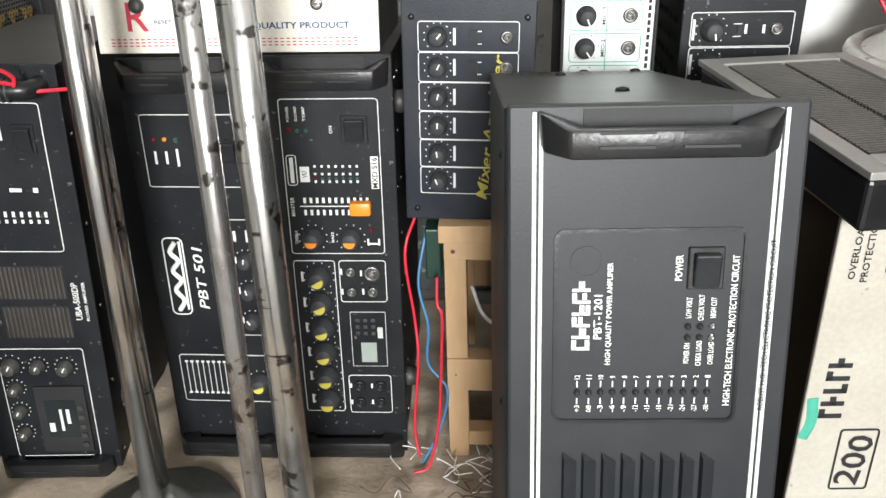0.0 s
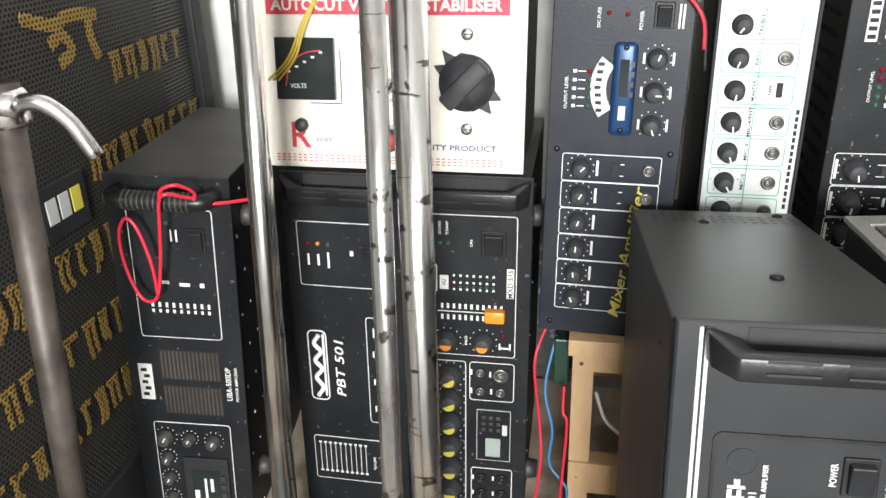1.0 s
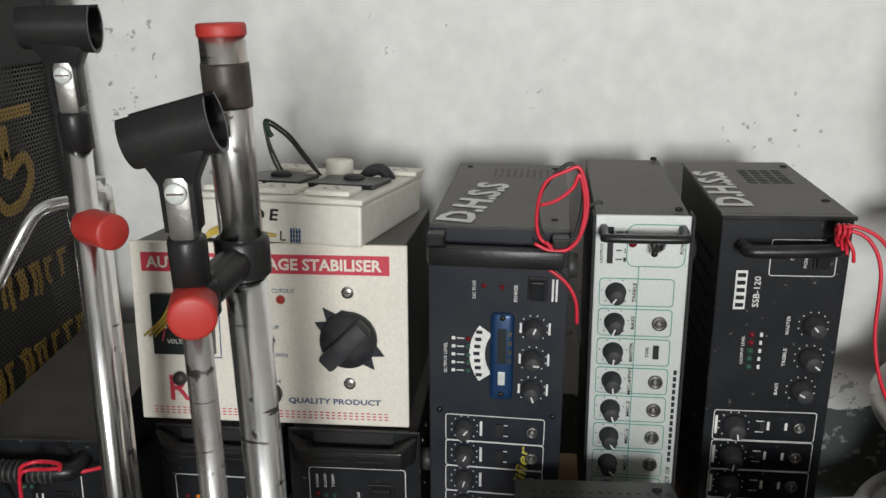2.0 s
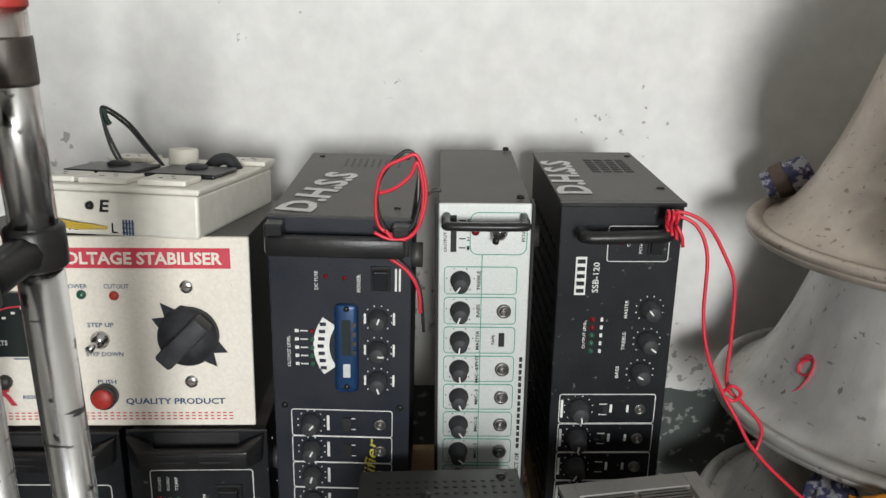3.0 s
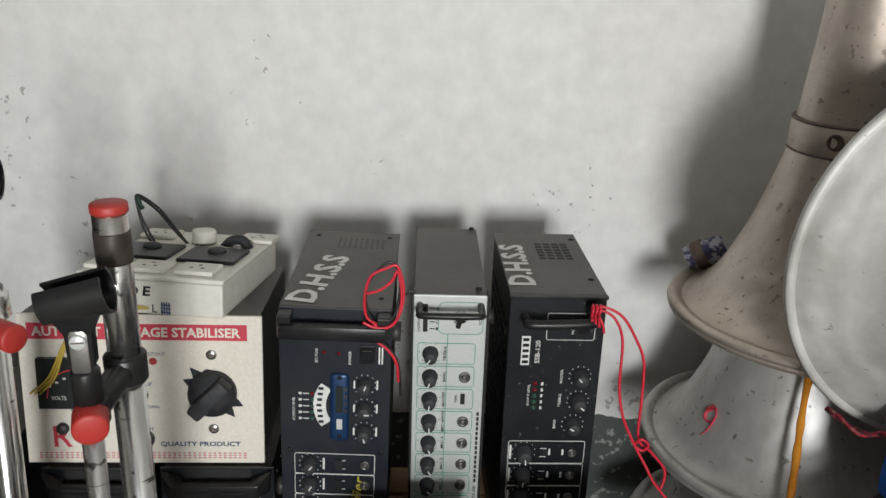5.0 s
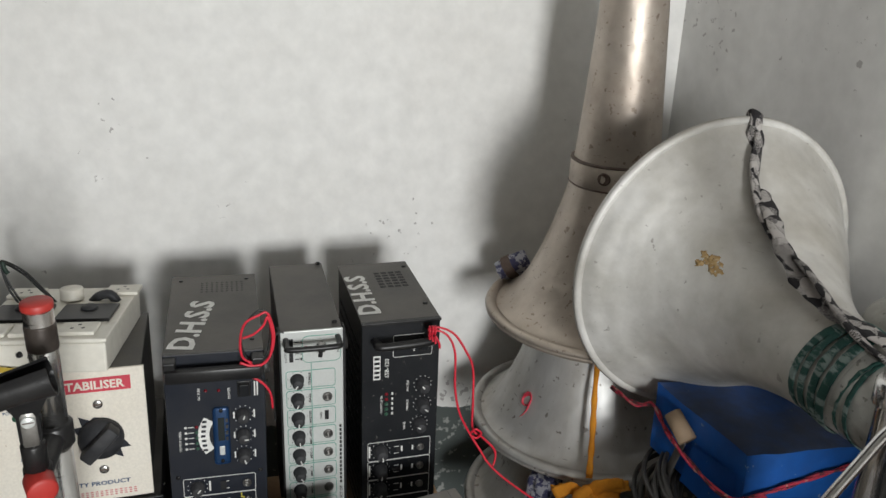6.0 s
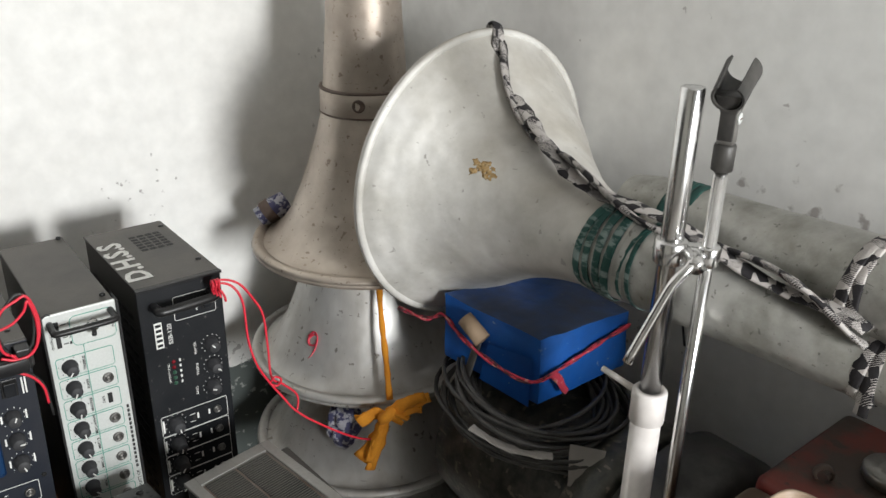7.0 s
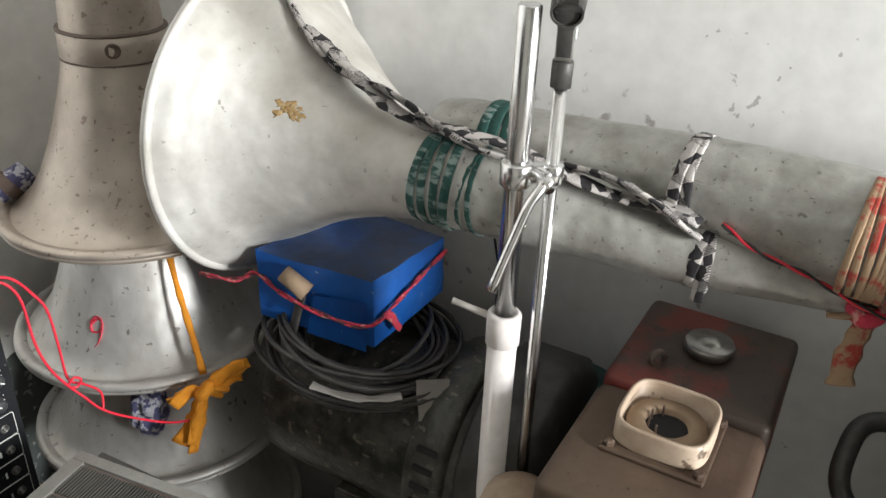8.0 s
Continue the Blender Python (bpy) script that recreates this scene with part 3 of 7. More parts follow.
floor_bm = bmesh.new()
bmesh.ops.create_grid(floor_bm, x_segments=4, y_segments=4, size=1)
for v in floor_bm.verts:
    v.co = Vector(((LEFT + 1.1) / 2 + v.co.x * (1.2 - LEFT) / 2, (FRONT + BACK) / 2 + v.co.y * (BACK - FRONT + 0.3) / 2, -0.004))
structure("floor", floor_bm, "concrete", "bare grey cement floor, dusty and stained")
structure("wall_back", box(LEFT - 0.12, RIGHT + 0.12, BACK, BACK + 0.12, 0, HIGH), "wall", "scuffed whitewashed wall with dark green-grey dado")
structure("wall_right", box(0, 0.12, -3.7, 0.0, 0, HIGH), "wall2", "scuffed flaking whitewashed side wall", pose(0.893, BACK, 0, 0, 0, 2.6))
structure("wall_left", box(LEFT - 0.12, LEFT, FRONT, BACK, 0, HIGH), "dimwall", "plain unseen wall, darkened to cut fill light")
front = box(LEFT - 0.12, -0.2, FRONT - 0.12, FRONT, 0, HIGH)
box(0.75, 1.2, FRONT - 0.12, FRONT, 0, HIGH, bm=front)
box(-0.2, 0.75, FRONT - 0.12, FRONT, 2.12, HIGH, bm=front)
structure("wall_front", front, "dimwall", "plain unseen wall with an open doorway, darkened to cut fill light")
structure("ceiling", box(LEFT - 0.12, 1.25, FRONT - 0.12, BACK + 0.12, HIGH, HIGH + 0.1), "ceiling", "plain unseen ceiling, greyed to cut fill light")
ground = bmesh.new()
bmesh.ops.create_grid(ground, x_segments=1, y_segments=1, size=60)
structure("ground", ground, "concrete", "bare earth outside the doorway", pose(0, -62.4, -0.02))

# ---- amplifiers standing on end ----


def side_handle(parent, z, w, down=False, material="plastic", y=0.0, deep=0.02, h=0.028, half=0.48):
    """A moulded grip across the end of a panel: two sloped ends and a bar, with an open slot between bar and panel."""
    b = bmesh.new()
    s = -1 if down else 1
    x = w * half
    plan = [(-x, 0), (-x, -0.4 * deep), (-x * 0.8, -deep), (x * 0.8, -deep), (x, -0.4 * deep), (x, 0), (x * 0.66, 0), (x * 0.6, -0.5 * deep), (-x * 0.6, -0.5 * deep), (-x * 0.66, 0)]
    rows = []
    for dz in (0, -h):
        rows.append([b.verts.new((px_ * (1 if dz == 0 else 0.97), y + py_ * (1 if dz == 0 else 0.94), z + s * dz - (s * 0.3 * h * (1 - abs(px_) / x) if dz else s * 0.36 * h * (abs(px_) < 0.85 * x)))) for px_, py_ in plan])
    n = len(plan)
    for k in range(n):
        b.faces.new((rows[0][k], rows[0][(k + 1) % n], rows[1][(k + 1) % n], rows[1][k]))
    for q in rows:
        b.faces.new((q[0], q[1], q[2], q[8], q[9]))
        b.faces.new((q[2], q[3], q[7], q[8]))
        b.faces.new((q[3], q[4], q[5], q[6], q[7]))
    bmesh.ops.recalc_face_normals(b, faces=b.faces[:])
    sharp = [e for e in b.edges if len(e.link_faces) == 2 and e.calc_face_angle(0) > 0.3]
    bmesh.ops.bevel(b, geom=sharp, offset=0.002, segments=2, profile=0.5, affect="EDGES")
    grip = part("handle", b, material, parent, smooth=True)
    for dz in (0.0035, -0.0035):
        for sx in (-1, 1):
            part("ridge", box(sx * x * 0.33 - x * 0.22, sx * x * 0.33 + x * 0.22, y - deep - 0.0003, y - deep + 0.002, z - s * h * 0.6 + dz - 0.0007, z - s * h * 0.6 + dz + 0.0007), "cabinet", grip)
    part("recess", box(-x * 0.62, x * 0.62, y - 0.0008, y + 0.001, z - h * 0.9 if s > 0 else z, z if s > 0 else z + h * 0.9), "cabinet", grip)
    return grip


def case(parent, w, d, h, body="case", panel="black", over=0.003, thick=0.004, gap=0.0):
    part("body", box(-w / 2 + over, w / 2 - over, thick, d, 0.002 + gap, h - 0.002 - gap, 0.0016), body, parent)
    return part("front_panel", box(-w / 2, w / 2, 0, thick, 0, h, 0.0012), panel, parent)


def side_screws(parent, w, d, h, n=9):
    first = None
    for k in range(n):
        for yy in (0.02, 0.055):
            m = pose(w / 2 - 0.003, yy + 0.02 * (k % 2), h * (k + 0.5) / n)
            if first is None:
                first = part("screw", lathe([(0.0026, 0), (0.0022, 0.0014), (0.0001, 0.0018)], (0, 0, 0), (1, 0, 0), 8), "chrome", parent, smooth=True, at=m)
            else:
                s = new("screw", first.data)
                s.parent, s.matrix_basis = parent, m
    for z in (h * 0.17, h * 0.88):
        part("rubber_foot", lathe([(0.012, 0), (0.013, 0.004), (0.011, 0.016), (0.0001, 0.016)], (w / 2 - 0.003, 0.05, z), (1, 0, 0), 18), "rubber", parent, "grey rubber foot", smooth=True)


# the one with the ribbed grip and twin vents
def vented_amp(m):
    w, d, h = 0.14, 0.31, 0.5
    a = thing("power_amplifier", m, "black power amplifier with cassette deck, standing on end", "amplifier", "amplifiers in the row")
    case(a, w, d, h, "case", "black")
    side_screws(a, w, d, h, 10)
    grip = part("handle", sweep([(-0.052, 0.0, h - 0.02), (-0.05, -0.022, h - 0.02), (-0.02, -0.027, h - 0.02), (0.02, -0.027, h - 0.02), (0.05, -0.022, h - 0.02), (0.052, 0.0, h - 0.02)], 0.0095, 12, 6), "plastic", a, "ribbed black grip", smooth=True)
    rib = bmesh.new()
    for k in range(13):
        lathe([(0.0112, 0), (0.0112, 0.0022)], (-0.036 + 0.0058 * k, -0.0265, h - 0.02), (1, 0, 0), 14, rib)
    part("ribs", rib, "rubber", grip, smooth=True)
    side_handle(a, 0.004, w, True, "plastic", 0, 0.022, 0.026, 0.46)
    part("outline", outline(-0.048, 0.048, 0.3, 0.462), "white", a)
    part("outline", outline(-0.048, 0.048, 0.03, 0.18), "white", a)
    rocker(a, 0.028, 0.425, 0.022, 0.03)
    bars([(0.006 - 0.006 * k, 0.43, 0.0018, 0.014) for k in range(2)] + [(0.01, 0.37, 0.012, 0.004), (-0.012, 0.372, 0.008, 0.004), (0.03, 0.37, 0.005, 0.005)] + [(-0.03 + 0.0082 * k, 0.335, 0.0028, 0.004) for k in range(9)] + [(-0.03 + 0.0082 * k, 0.343, 0.0028, 0.006) for k in range(9)], a)
    for k in range(2):
        led(a, -0.004 - 0.008 * k, 0.445, "greenled")
    for k, zc in enumerate((0.214, 0.263)):
        v = part("vent", box(-0.03, 0.042, -0.0005, 0.001, zc - 0.02, zc + 0.02), "cabinet", a)
        fins = bmesh.new()
        for i in range(15):
            box(-0.028 + 0.0048 * i, -0.0262 + 0.0048 * i, -0.0018, 0.0, zc - 0.019, zc + 0.019, bm=fins)
        tagged(part("finned_insert", fins, "darkrust", v), kind="stuff")
    part("logo_plate", box(-0.058, -0.041, -0.001, 0.001, 0.212, 0.262, 0.0006), "white", a)
    bars([(-0.0495 + 0.003 * (k % 2) - 0.0015, 0.22 + 0.0085 * k, 0.007, 0.0045) for k in range(5)], a, "black", -0.0013)
    lettering("UBA-500DP", 0.051, 0.24, 0.046, 0.007, a, turn=90)
    lettering("POWER AMPLIFIER", 0.0605, 0.24, 0.048, 0.0035, a, turn=90)
    for x, z, r in ((-0.034, 0.158, 0.009), (-0.004, 0.158, 0.007), (0.026, 0.156, 0.008), (-0.034, 0.128, 0.007), (-0.034, 0.097, 0.007), (-0.034, 0.066, 0.007)):
        knob(a, x, z, r, 30, "rubber", 0.012)
    deck = part("cassette_deck", box(-0.015, 0.042, -0.004, 0.001, 0.038, 0.13, 0.001), "cabinet", a)
    part("cassette_window", box(-0.005, 0.03, -0.0048, -0.004, 0.06, 0.112), "glass", deck)
    bars([(0.035, 0.05 + 0.013 * k, 0.006, 0.006) for k in range(5)], deck, "rubber", -0.0062, "keys")
    bars([(0.0, 0.075, 0.006, 0.012), (0.012, 0.085, 0.003, 0.03), (0.02, 0.09, 0.004, 0.02)], deck, "white", -0.0055)
    return a


def pbt(m):
    w, d, h = 0.138, 0.3, 0.49
    a = thing("power_amplifier", m, "black power amplifier with slanted white logo, standing on end", "amplifier", "amplifiers in the row")
    case(a, w, d, h, "case", "black")
    side_screws(a, w, d, h, 8)
    side_handle(a, h - 0.002, w, False, "plastic", 0, 0.024)
    side_handle(a, 0.002, w, True, "plastic", 0, 0.024)
    part("outline", outline(-0.054, 0.056, 0.352, 0.432), "white", a)
    part("outline", outline(-0.054, 0.056, 0.078, 0.143), "white", a)
    part("outline", outline(0.022, 0.056, 0.17, 0.315), "white", a)
    for k, c in enumerate(("redglass", "orange", "greenled")):
        led(a, -0.042 + 0.012 * k, 0.405, c)
    bars([(-0.042 + 0.012 * k, 0.385, 0.0025, 0.014 + 0.005 * (k == 2)) for k in range(3)] + [(0.01, 0.395, 0.004, 0.006)], a)
    rocker(a, 0.036, 0.392, 0.026, 0.026)
    part("outline", outline(-0.052, -0.028, 0.196, 0.293, 0.0016, 0.007), "white", a)
    part("logo", sweep([(-0.043, -0.0006, 0.202), (-0.036, -0.0006, 0.215), (-0.044, -0.0006, 0.228), (-0.036, -0.0006, 0.24), (-0.044, -0.0006, 0.252), (-0.036, -0.0006, 0.264), (-0.044, -0.0006, 0.275), (-0.037, -0.0006, 0.287)], 0.0028, 6, 5, flat=1.0, up=(0, 1, 0)), "white", a)
    part("logo_stroke", box(-0.0335, -0.031, -0.001, 0.0004, 0.203, 0.288), "white", a)
    lettering("PBT 501", -0.013, 0.243, 0.075, 0.0115, a, turn=90, shear=0.25)
    for k in range(3):
        knob(a, 0.042, 0.19 + 0.038 * k, 0.0085, 20 * k - 30, "knobgrey")
    bars([(0.03, 0.19 + 0.038 * k, 0.002, 0.008) for k in range(3)] + [(0.032, 0.295, 0.003, 0.012), (0.046, 0.295, 0.003, 0.014)], a)
    b = bmesh.new()
    for k in range(10):
        x = -0.046 + 0.0066 * k
        box(x - 0.0003, x + 0.0003, -0.0008, 0.0004, 0.09, 0.133, bm=b)
        for z in (0.09, 0.133):
            box(x - 0.0018, x + 0.0018, -0.0008, 0.0004, z - 0.0012, z + 0.0012, bm=b)
    part("level_scale", b, "white", a)
    knob(a, 0.042, 0.106, 0.0105, 160, "knobgrey", 0.014, True, "yellow")
    lettering("VOLUME", 0.0245, 0.108, 0.02, 0.003, a, turn=90)
    return a


def mixer_amp(m):
    w, d, h = 0.14, 0.3, 0.49
    a = thing("mixer_amplifier", m, "black mixer amplifier with yellow-marked knobs, standing on end", "amplifier", "amplifiers in the row")
    case(a, w, d, h, "case", "black")
    side_screws(a, w, d, h, 8)
    side_handle(a, h - 0.002, w, False, "plastic", 0, 0.024)
    side_handle(a, 0.002, w, True, "plastic", 0, 0.024)
    part("outline", outline(-0.05, 0.054, 0.272, 0.446), "white", a)
    for body, k in (("POWER", 0), ("O.LOAD", 1), ("TEMP", 2)):
        lettering(body, -0.041 + 0.0085 * k, 0.43, 0.016, 0.003, a, turn=90)
    led(a, -0.041, 0.414, "redglass"), led(a, -0.032, 0.412, "greenled"), led(a, -0.023, 0.412, "greenled")
    lettering("ON", 0.003, 0.413, 0.008, 0.0032, a, turn=90)
    rocker(a, 0.028, 0.413, 0.028, 0.03)
    part("outline", outline(-0.047, -0.036, 0.352, 0.386, 0.0009, 0.003), "white", a)
    bars([(-0.0415, 0.369, 0.004, 0.028)], a)
    part("vu_plate", box(-0.033, -0.023, -0.001, 0.0004, 0.356, 0.373), "white", a)
    lettering("VU", -0.028, 0.3645, 0.0075, 0.005, a, "black", 90, -0.0015)
    b = bmesh.new()
    for k in range(7):
        for r in range(3):
            box(-0.018 + 0.0075 * k, -0.0155 + 0.0075 * k, -0.0007, 0.0004, 0.355 + 0.0085 * r, 0.3575 + 0.0085 * r, bm=b)
    part("level_scale", b, "white", a)
    for k in range(7):
        led(a, -0.017 + 0.0075 * k, 0.3595, "greenled" if k else "redglass", 0.0013)
    bars([(0.047, 0.366, 0.008, 0.036)], a)
    lettering("MXD 516", 0.047, 0.366, 0.034, 0.0062, a, "black", 90, -0.0012)
    lettering("MASTER", -0.044, 0.328, 0.022, 0.004, a, turn=90)
    b = bmesh.new()
    for k in range(11):
        for r in range(2):
            box(-0.032 + 0.0068 * k, -0.0292 + 0.0068 * k, -0.0007, 0.0004, 0.318 + 0.014 * r, 0.324 + 0.014 * r, bm=b)
    box(-0.036, 0.024, -0.0007, 0.0004, 0.3277, 0.3287, bm=b)
    part("fader_scale", b, "white", a)
    part("fader_cap", box(0.019, 0.042, -0.013, 0, 0.3205, 0.3355, 0.0025), "orange", a, "orange fader cap", smooth=True)
    for k, body in ((0, "TREBLE"), (1, "BASS")):
        knob(a, -0.025 + 0.042 * k, 0.291, 0.0105, 180, "knobgrey", 0.014, True, "orange")
        lettering(body, -0.043 + 0.04 * k, 0.292, 0.016 - 0.004 * k, 0.003, a, turn=90)
    led(a, 0.04, 0.3, "redglass")
    bars([(0.036, 0.286, 0.002, 0.008), (0.042, 0.284, 0.012, 0.002), (0.048, 0.286, 0.002, 0.008)], a)
    part("outline", outline(-0.05, -0.003, 0.064, 0.264), "white", a)
    for k in range(6):
        z = 0.244 - 0.0325 * k
        knob(a, -0.022, z, 0.0115, 150 + 6 * k, "knobgrey", 0.016, True, "yellow")
        bars([(-0.041, z, 0.0025, 0.012), (-0.029, z - 0.016, 0.006, 0.0025)], a)
        led(a, -0.024, z - 0.0155, "redglass", 0.0014)
    part("outline", outline(0.001, 0.054, 0.212, 0.264), "white", a)
    for x, z, r in ((0.014, 0.25, 0.0055), (0.038, 0.248, 0.0095), (0.014, 0.225, 0.0055), (0.038, 0.225, 0.006)):
        jack(a, x, z, r)
        bars([(x - 0.0085 - r * 0.4, z, 0.0022, 0.007)], a)
    deck = part("usb_player", box(0.01, 0.051, -0.0016, 0.001, 0.128, 0.2, 0.0008), "black", a)
    part("outline", outline(0.01, 0.051, 0.128, 0.2, 0.0007, 0.001, -0.002), "silver", deck)
    part("display", box(0.021, 0.039, -0.0024, -0.001, 0.134, 0.16), "lcd", deck, "grey liquid crystal display")
    b = bmesh.new()
    for i in range(3):
        for j in range(3):
            box(0.016 + 0.009 * i, 0.0205 + 0.009 * i, -0.003, -0.001, 0.17 + 0.0085 * j, 0.1742 + 0.0085 * j, 0.0005, b)
    part("keys", b, "rubber", deck)
    part("usb_port", box(0.041, 0.047, -0.0026, -0.001, 0.166, 0.18), "silver", deck)
    part("outline", outline(0.003, 0.054, 0.062, 0.115), "white", a)
    for x in (0.016, 0.041):
        for z in (0.077, 0.1):
            jack(a, x, z, 0.0068, "plastic")
            bars([(x - 0.0105, z, 0.0022, 0.006)], a)
    return a


def knob_amp(m):
    """Navy-black public-address amplifier with a player and six microphone channels."""
    w, d, h = 0.13, 0.265, 0.4
    a = thing("mixer_amplifier", m, "blue-black amplifier with USB player and painted initials", "amplifier", "amplifiers on the crate")
    case(a, w, d, h, "greycase", "navy")
    for z in (0.06, 0.35):
        part("rubber_foot", lathe([(0.012, 0), (0.012, 0.012), (0.0001, 0.012)], (w / 2 - 0.003, 0.05, z), (1, 0, 0), 16), "rubber", a, smooth=True)
    bar = part("handle", box(-w * 0.48, w * 0.46, -0.026, -0.012, h - 0.03, h - 0.012, 0.003), "plastic", a, smooth=True)
    for s in (-1, 1):
        part("handle_post", box(s * w * 0.43 - 0.008, s * w * 0.43 + 0.008, -0.02, 0.0, h - 0.029, h - 0.002, 0.002), "plastic", bar)
    # painted initials and holes on the upper end
    top = part("lid", box(-w / 2 + 0.001, w / 2 - 0.001, 0.003, d, h - 0.001, h + 0.0012, 0.0006), "greycase", a, "grey lid with white painted initials")
    lettering("D.H.S.S", 0, 0, 0.155, 0.036, top, "white", 0, 0, "painted_lettering", pose(-0.029, 0.088, h + 0.002, -90, 0, 79), bold=0.035)
    holes = bmesh.new()
    for i in range(9):
        for j in range(5):
            lathe([(0.0019, 0), (0.0001, 0.0003)], (-0.018 + 0.0075 * i, 0.2 + 0.0085 * j, h + 0.0013), (0, 0, 1), 8, holes)
    tagged(part("vent_holes", holes, "cabinet", top), kind="stuff")
    for x, y in ((0.05, 0.03), (0.05, 0.245), (-0.05, 0.245)):
        part("screw", lathe([(0.0035, 0), (0.003, 0.0015), (0.0001, 0.002)], (x, y, h + 0.001), (0, 0, 1), 10), "plastic", top, smooth=True)
    lettering("DC FUSE", -0.022, 0.34, 0.018, 0.0032, a, turn=90), led(a, -0.013, 0.344, "redglass"), led(a, 0.004, 0.343, "redglass"), lettering("POWER", 0.017, 0.338, 0.017, 0.0035, a, turn=90)
    rocker(a, 0.037, 0.343, 0.018, 0.024)
    bars([(0.051, 0.342, 0.0018, 0.022), (0.0545, 0.342, 0.0018, 0.022)], a)
    # level meter, logo, player
    lettering("OUTPUT LEVEL", -0.049, 0.268, 0.032, 0.0032, a, turn=90)
    b = bmesh.new()
    for k in range(5):
        box(-0.038, -0.031, -0.0007, 0.0004, 0.2545 + 0.0085 * k, 0.2555 + 0.0085 * k, bm=b)
        box(-0.043, -0.0395, -0.0007, 0.0004, 0.2535 + 0.0085 * k, 0.2565 + 0.0085 * k, bm=b)
        led(a, -0.027, 0.255 + 0.0085 * k, "redglass" if k == 4 else "greenled")
    part("level_scale", b, "white", a)
    arc = bmesh.new()
    q = []
    for k in range(9):
        t = radians(-36 + 9 * k)
        q.append([arc.verts.new((0.024 - r * math.cos(t), -0.0008, 0.274 + r * math.sin(t))) for r in (0.05, 0.035)])
    for s, t in zip(q, q[1:]):
        arc.faces.new((s[0], s[1], t[1], t[0]))
    part("logo_badge", arc, "white", a, "white curved logo badge")
    bars([(-0.019 + 0.0008 * abs(k), 0.274 + 0.0075 * k, 0.006, 0.0035) for k in range(-3, 4)], a, "navy", -0.0012)
    player = part("usb_player", box(-0.0015, 0.0205, -0.003, 0.001, 0.212, 0.302, 0.005, seg=3), "blueplate", a, "blue USB player strip", smooth=True, at=pose(-0.004, 0, 0.016))
    part("display", box(0.005, 0.0135, -0.0036, -0.002, 0.25, 0.286), "glass", player)
    part("usb_port", box(0.006, 0.013, -0.0042, -0.002, 0.227, 0.241, 0.0006), "silver", player)
    b = bmesh.new()
    for k in range(4):
        box(0.015, 0.0185, -0.004, -0.002, 0.25 + 0.0095 * k, 0.2555 + 0.0095 * k, bm=b)
    part("keys", b, "rubber", player)
    for z in (0.217, 0.297):
        screw(player, 0.0095, -0.003, z, r=0.0028, material="plastic")
    for k in range(3):
        knob(a, 0.0345, 0.303 - 0.032 * k, 0.0088, 20 + 70 * k, "knobgrey", 0.014)
        bars([(0.0495, 0.303 - 0.032 * k, 0.002, 0.012), (0.0225, 0.303 - 0.032 * k, 0.002, 0.01)], a)
    for k in range(6):
        z0 = 0.0295 + 0.0295 * (5 - k)
        part("outline", outline(-0.049, 0.049, z0, z0 + 0.0295, 0.0008, 0.003), "white", a)
        knob(a, -0.03, z0 + 0.0148, 0.0088, 40 - 12 * k, "knobgrey", 0.014)
        bars([(-0.0135, z0 + 0.0148, 0.0025, 0.016)], a)
        if k < 2:
            part("slide_switch", box(0.001, 0.009, -0.002, 0.001, z0 + 0.007, z0 + 0.021), "cabinet", a)
            bars([(0.011, z0 + 0.02, 0.004, 0.0008), (0.011, z0 + 0.008, 0.004, 0.0008)], a)
        jack(a, 0.037, z0 + 0.0148, 0.0062)
    lettering("Mixer Amplifier", 0.024, 0.1, 0.15, 0.015, a, "yellow", 84, -0.0012, shear=0.35)
    for x, z in ((-0.055, 0.21), (-0.053, 0.012), (0.056, 0.21)):
        screw(a, x, 0, z, r=0.0032, material="plastic")
    return a


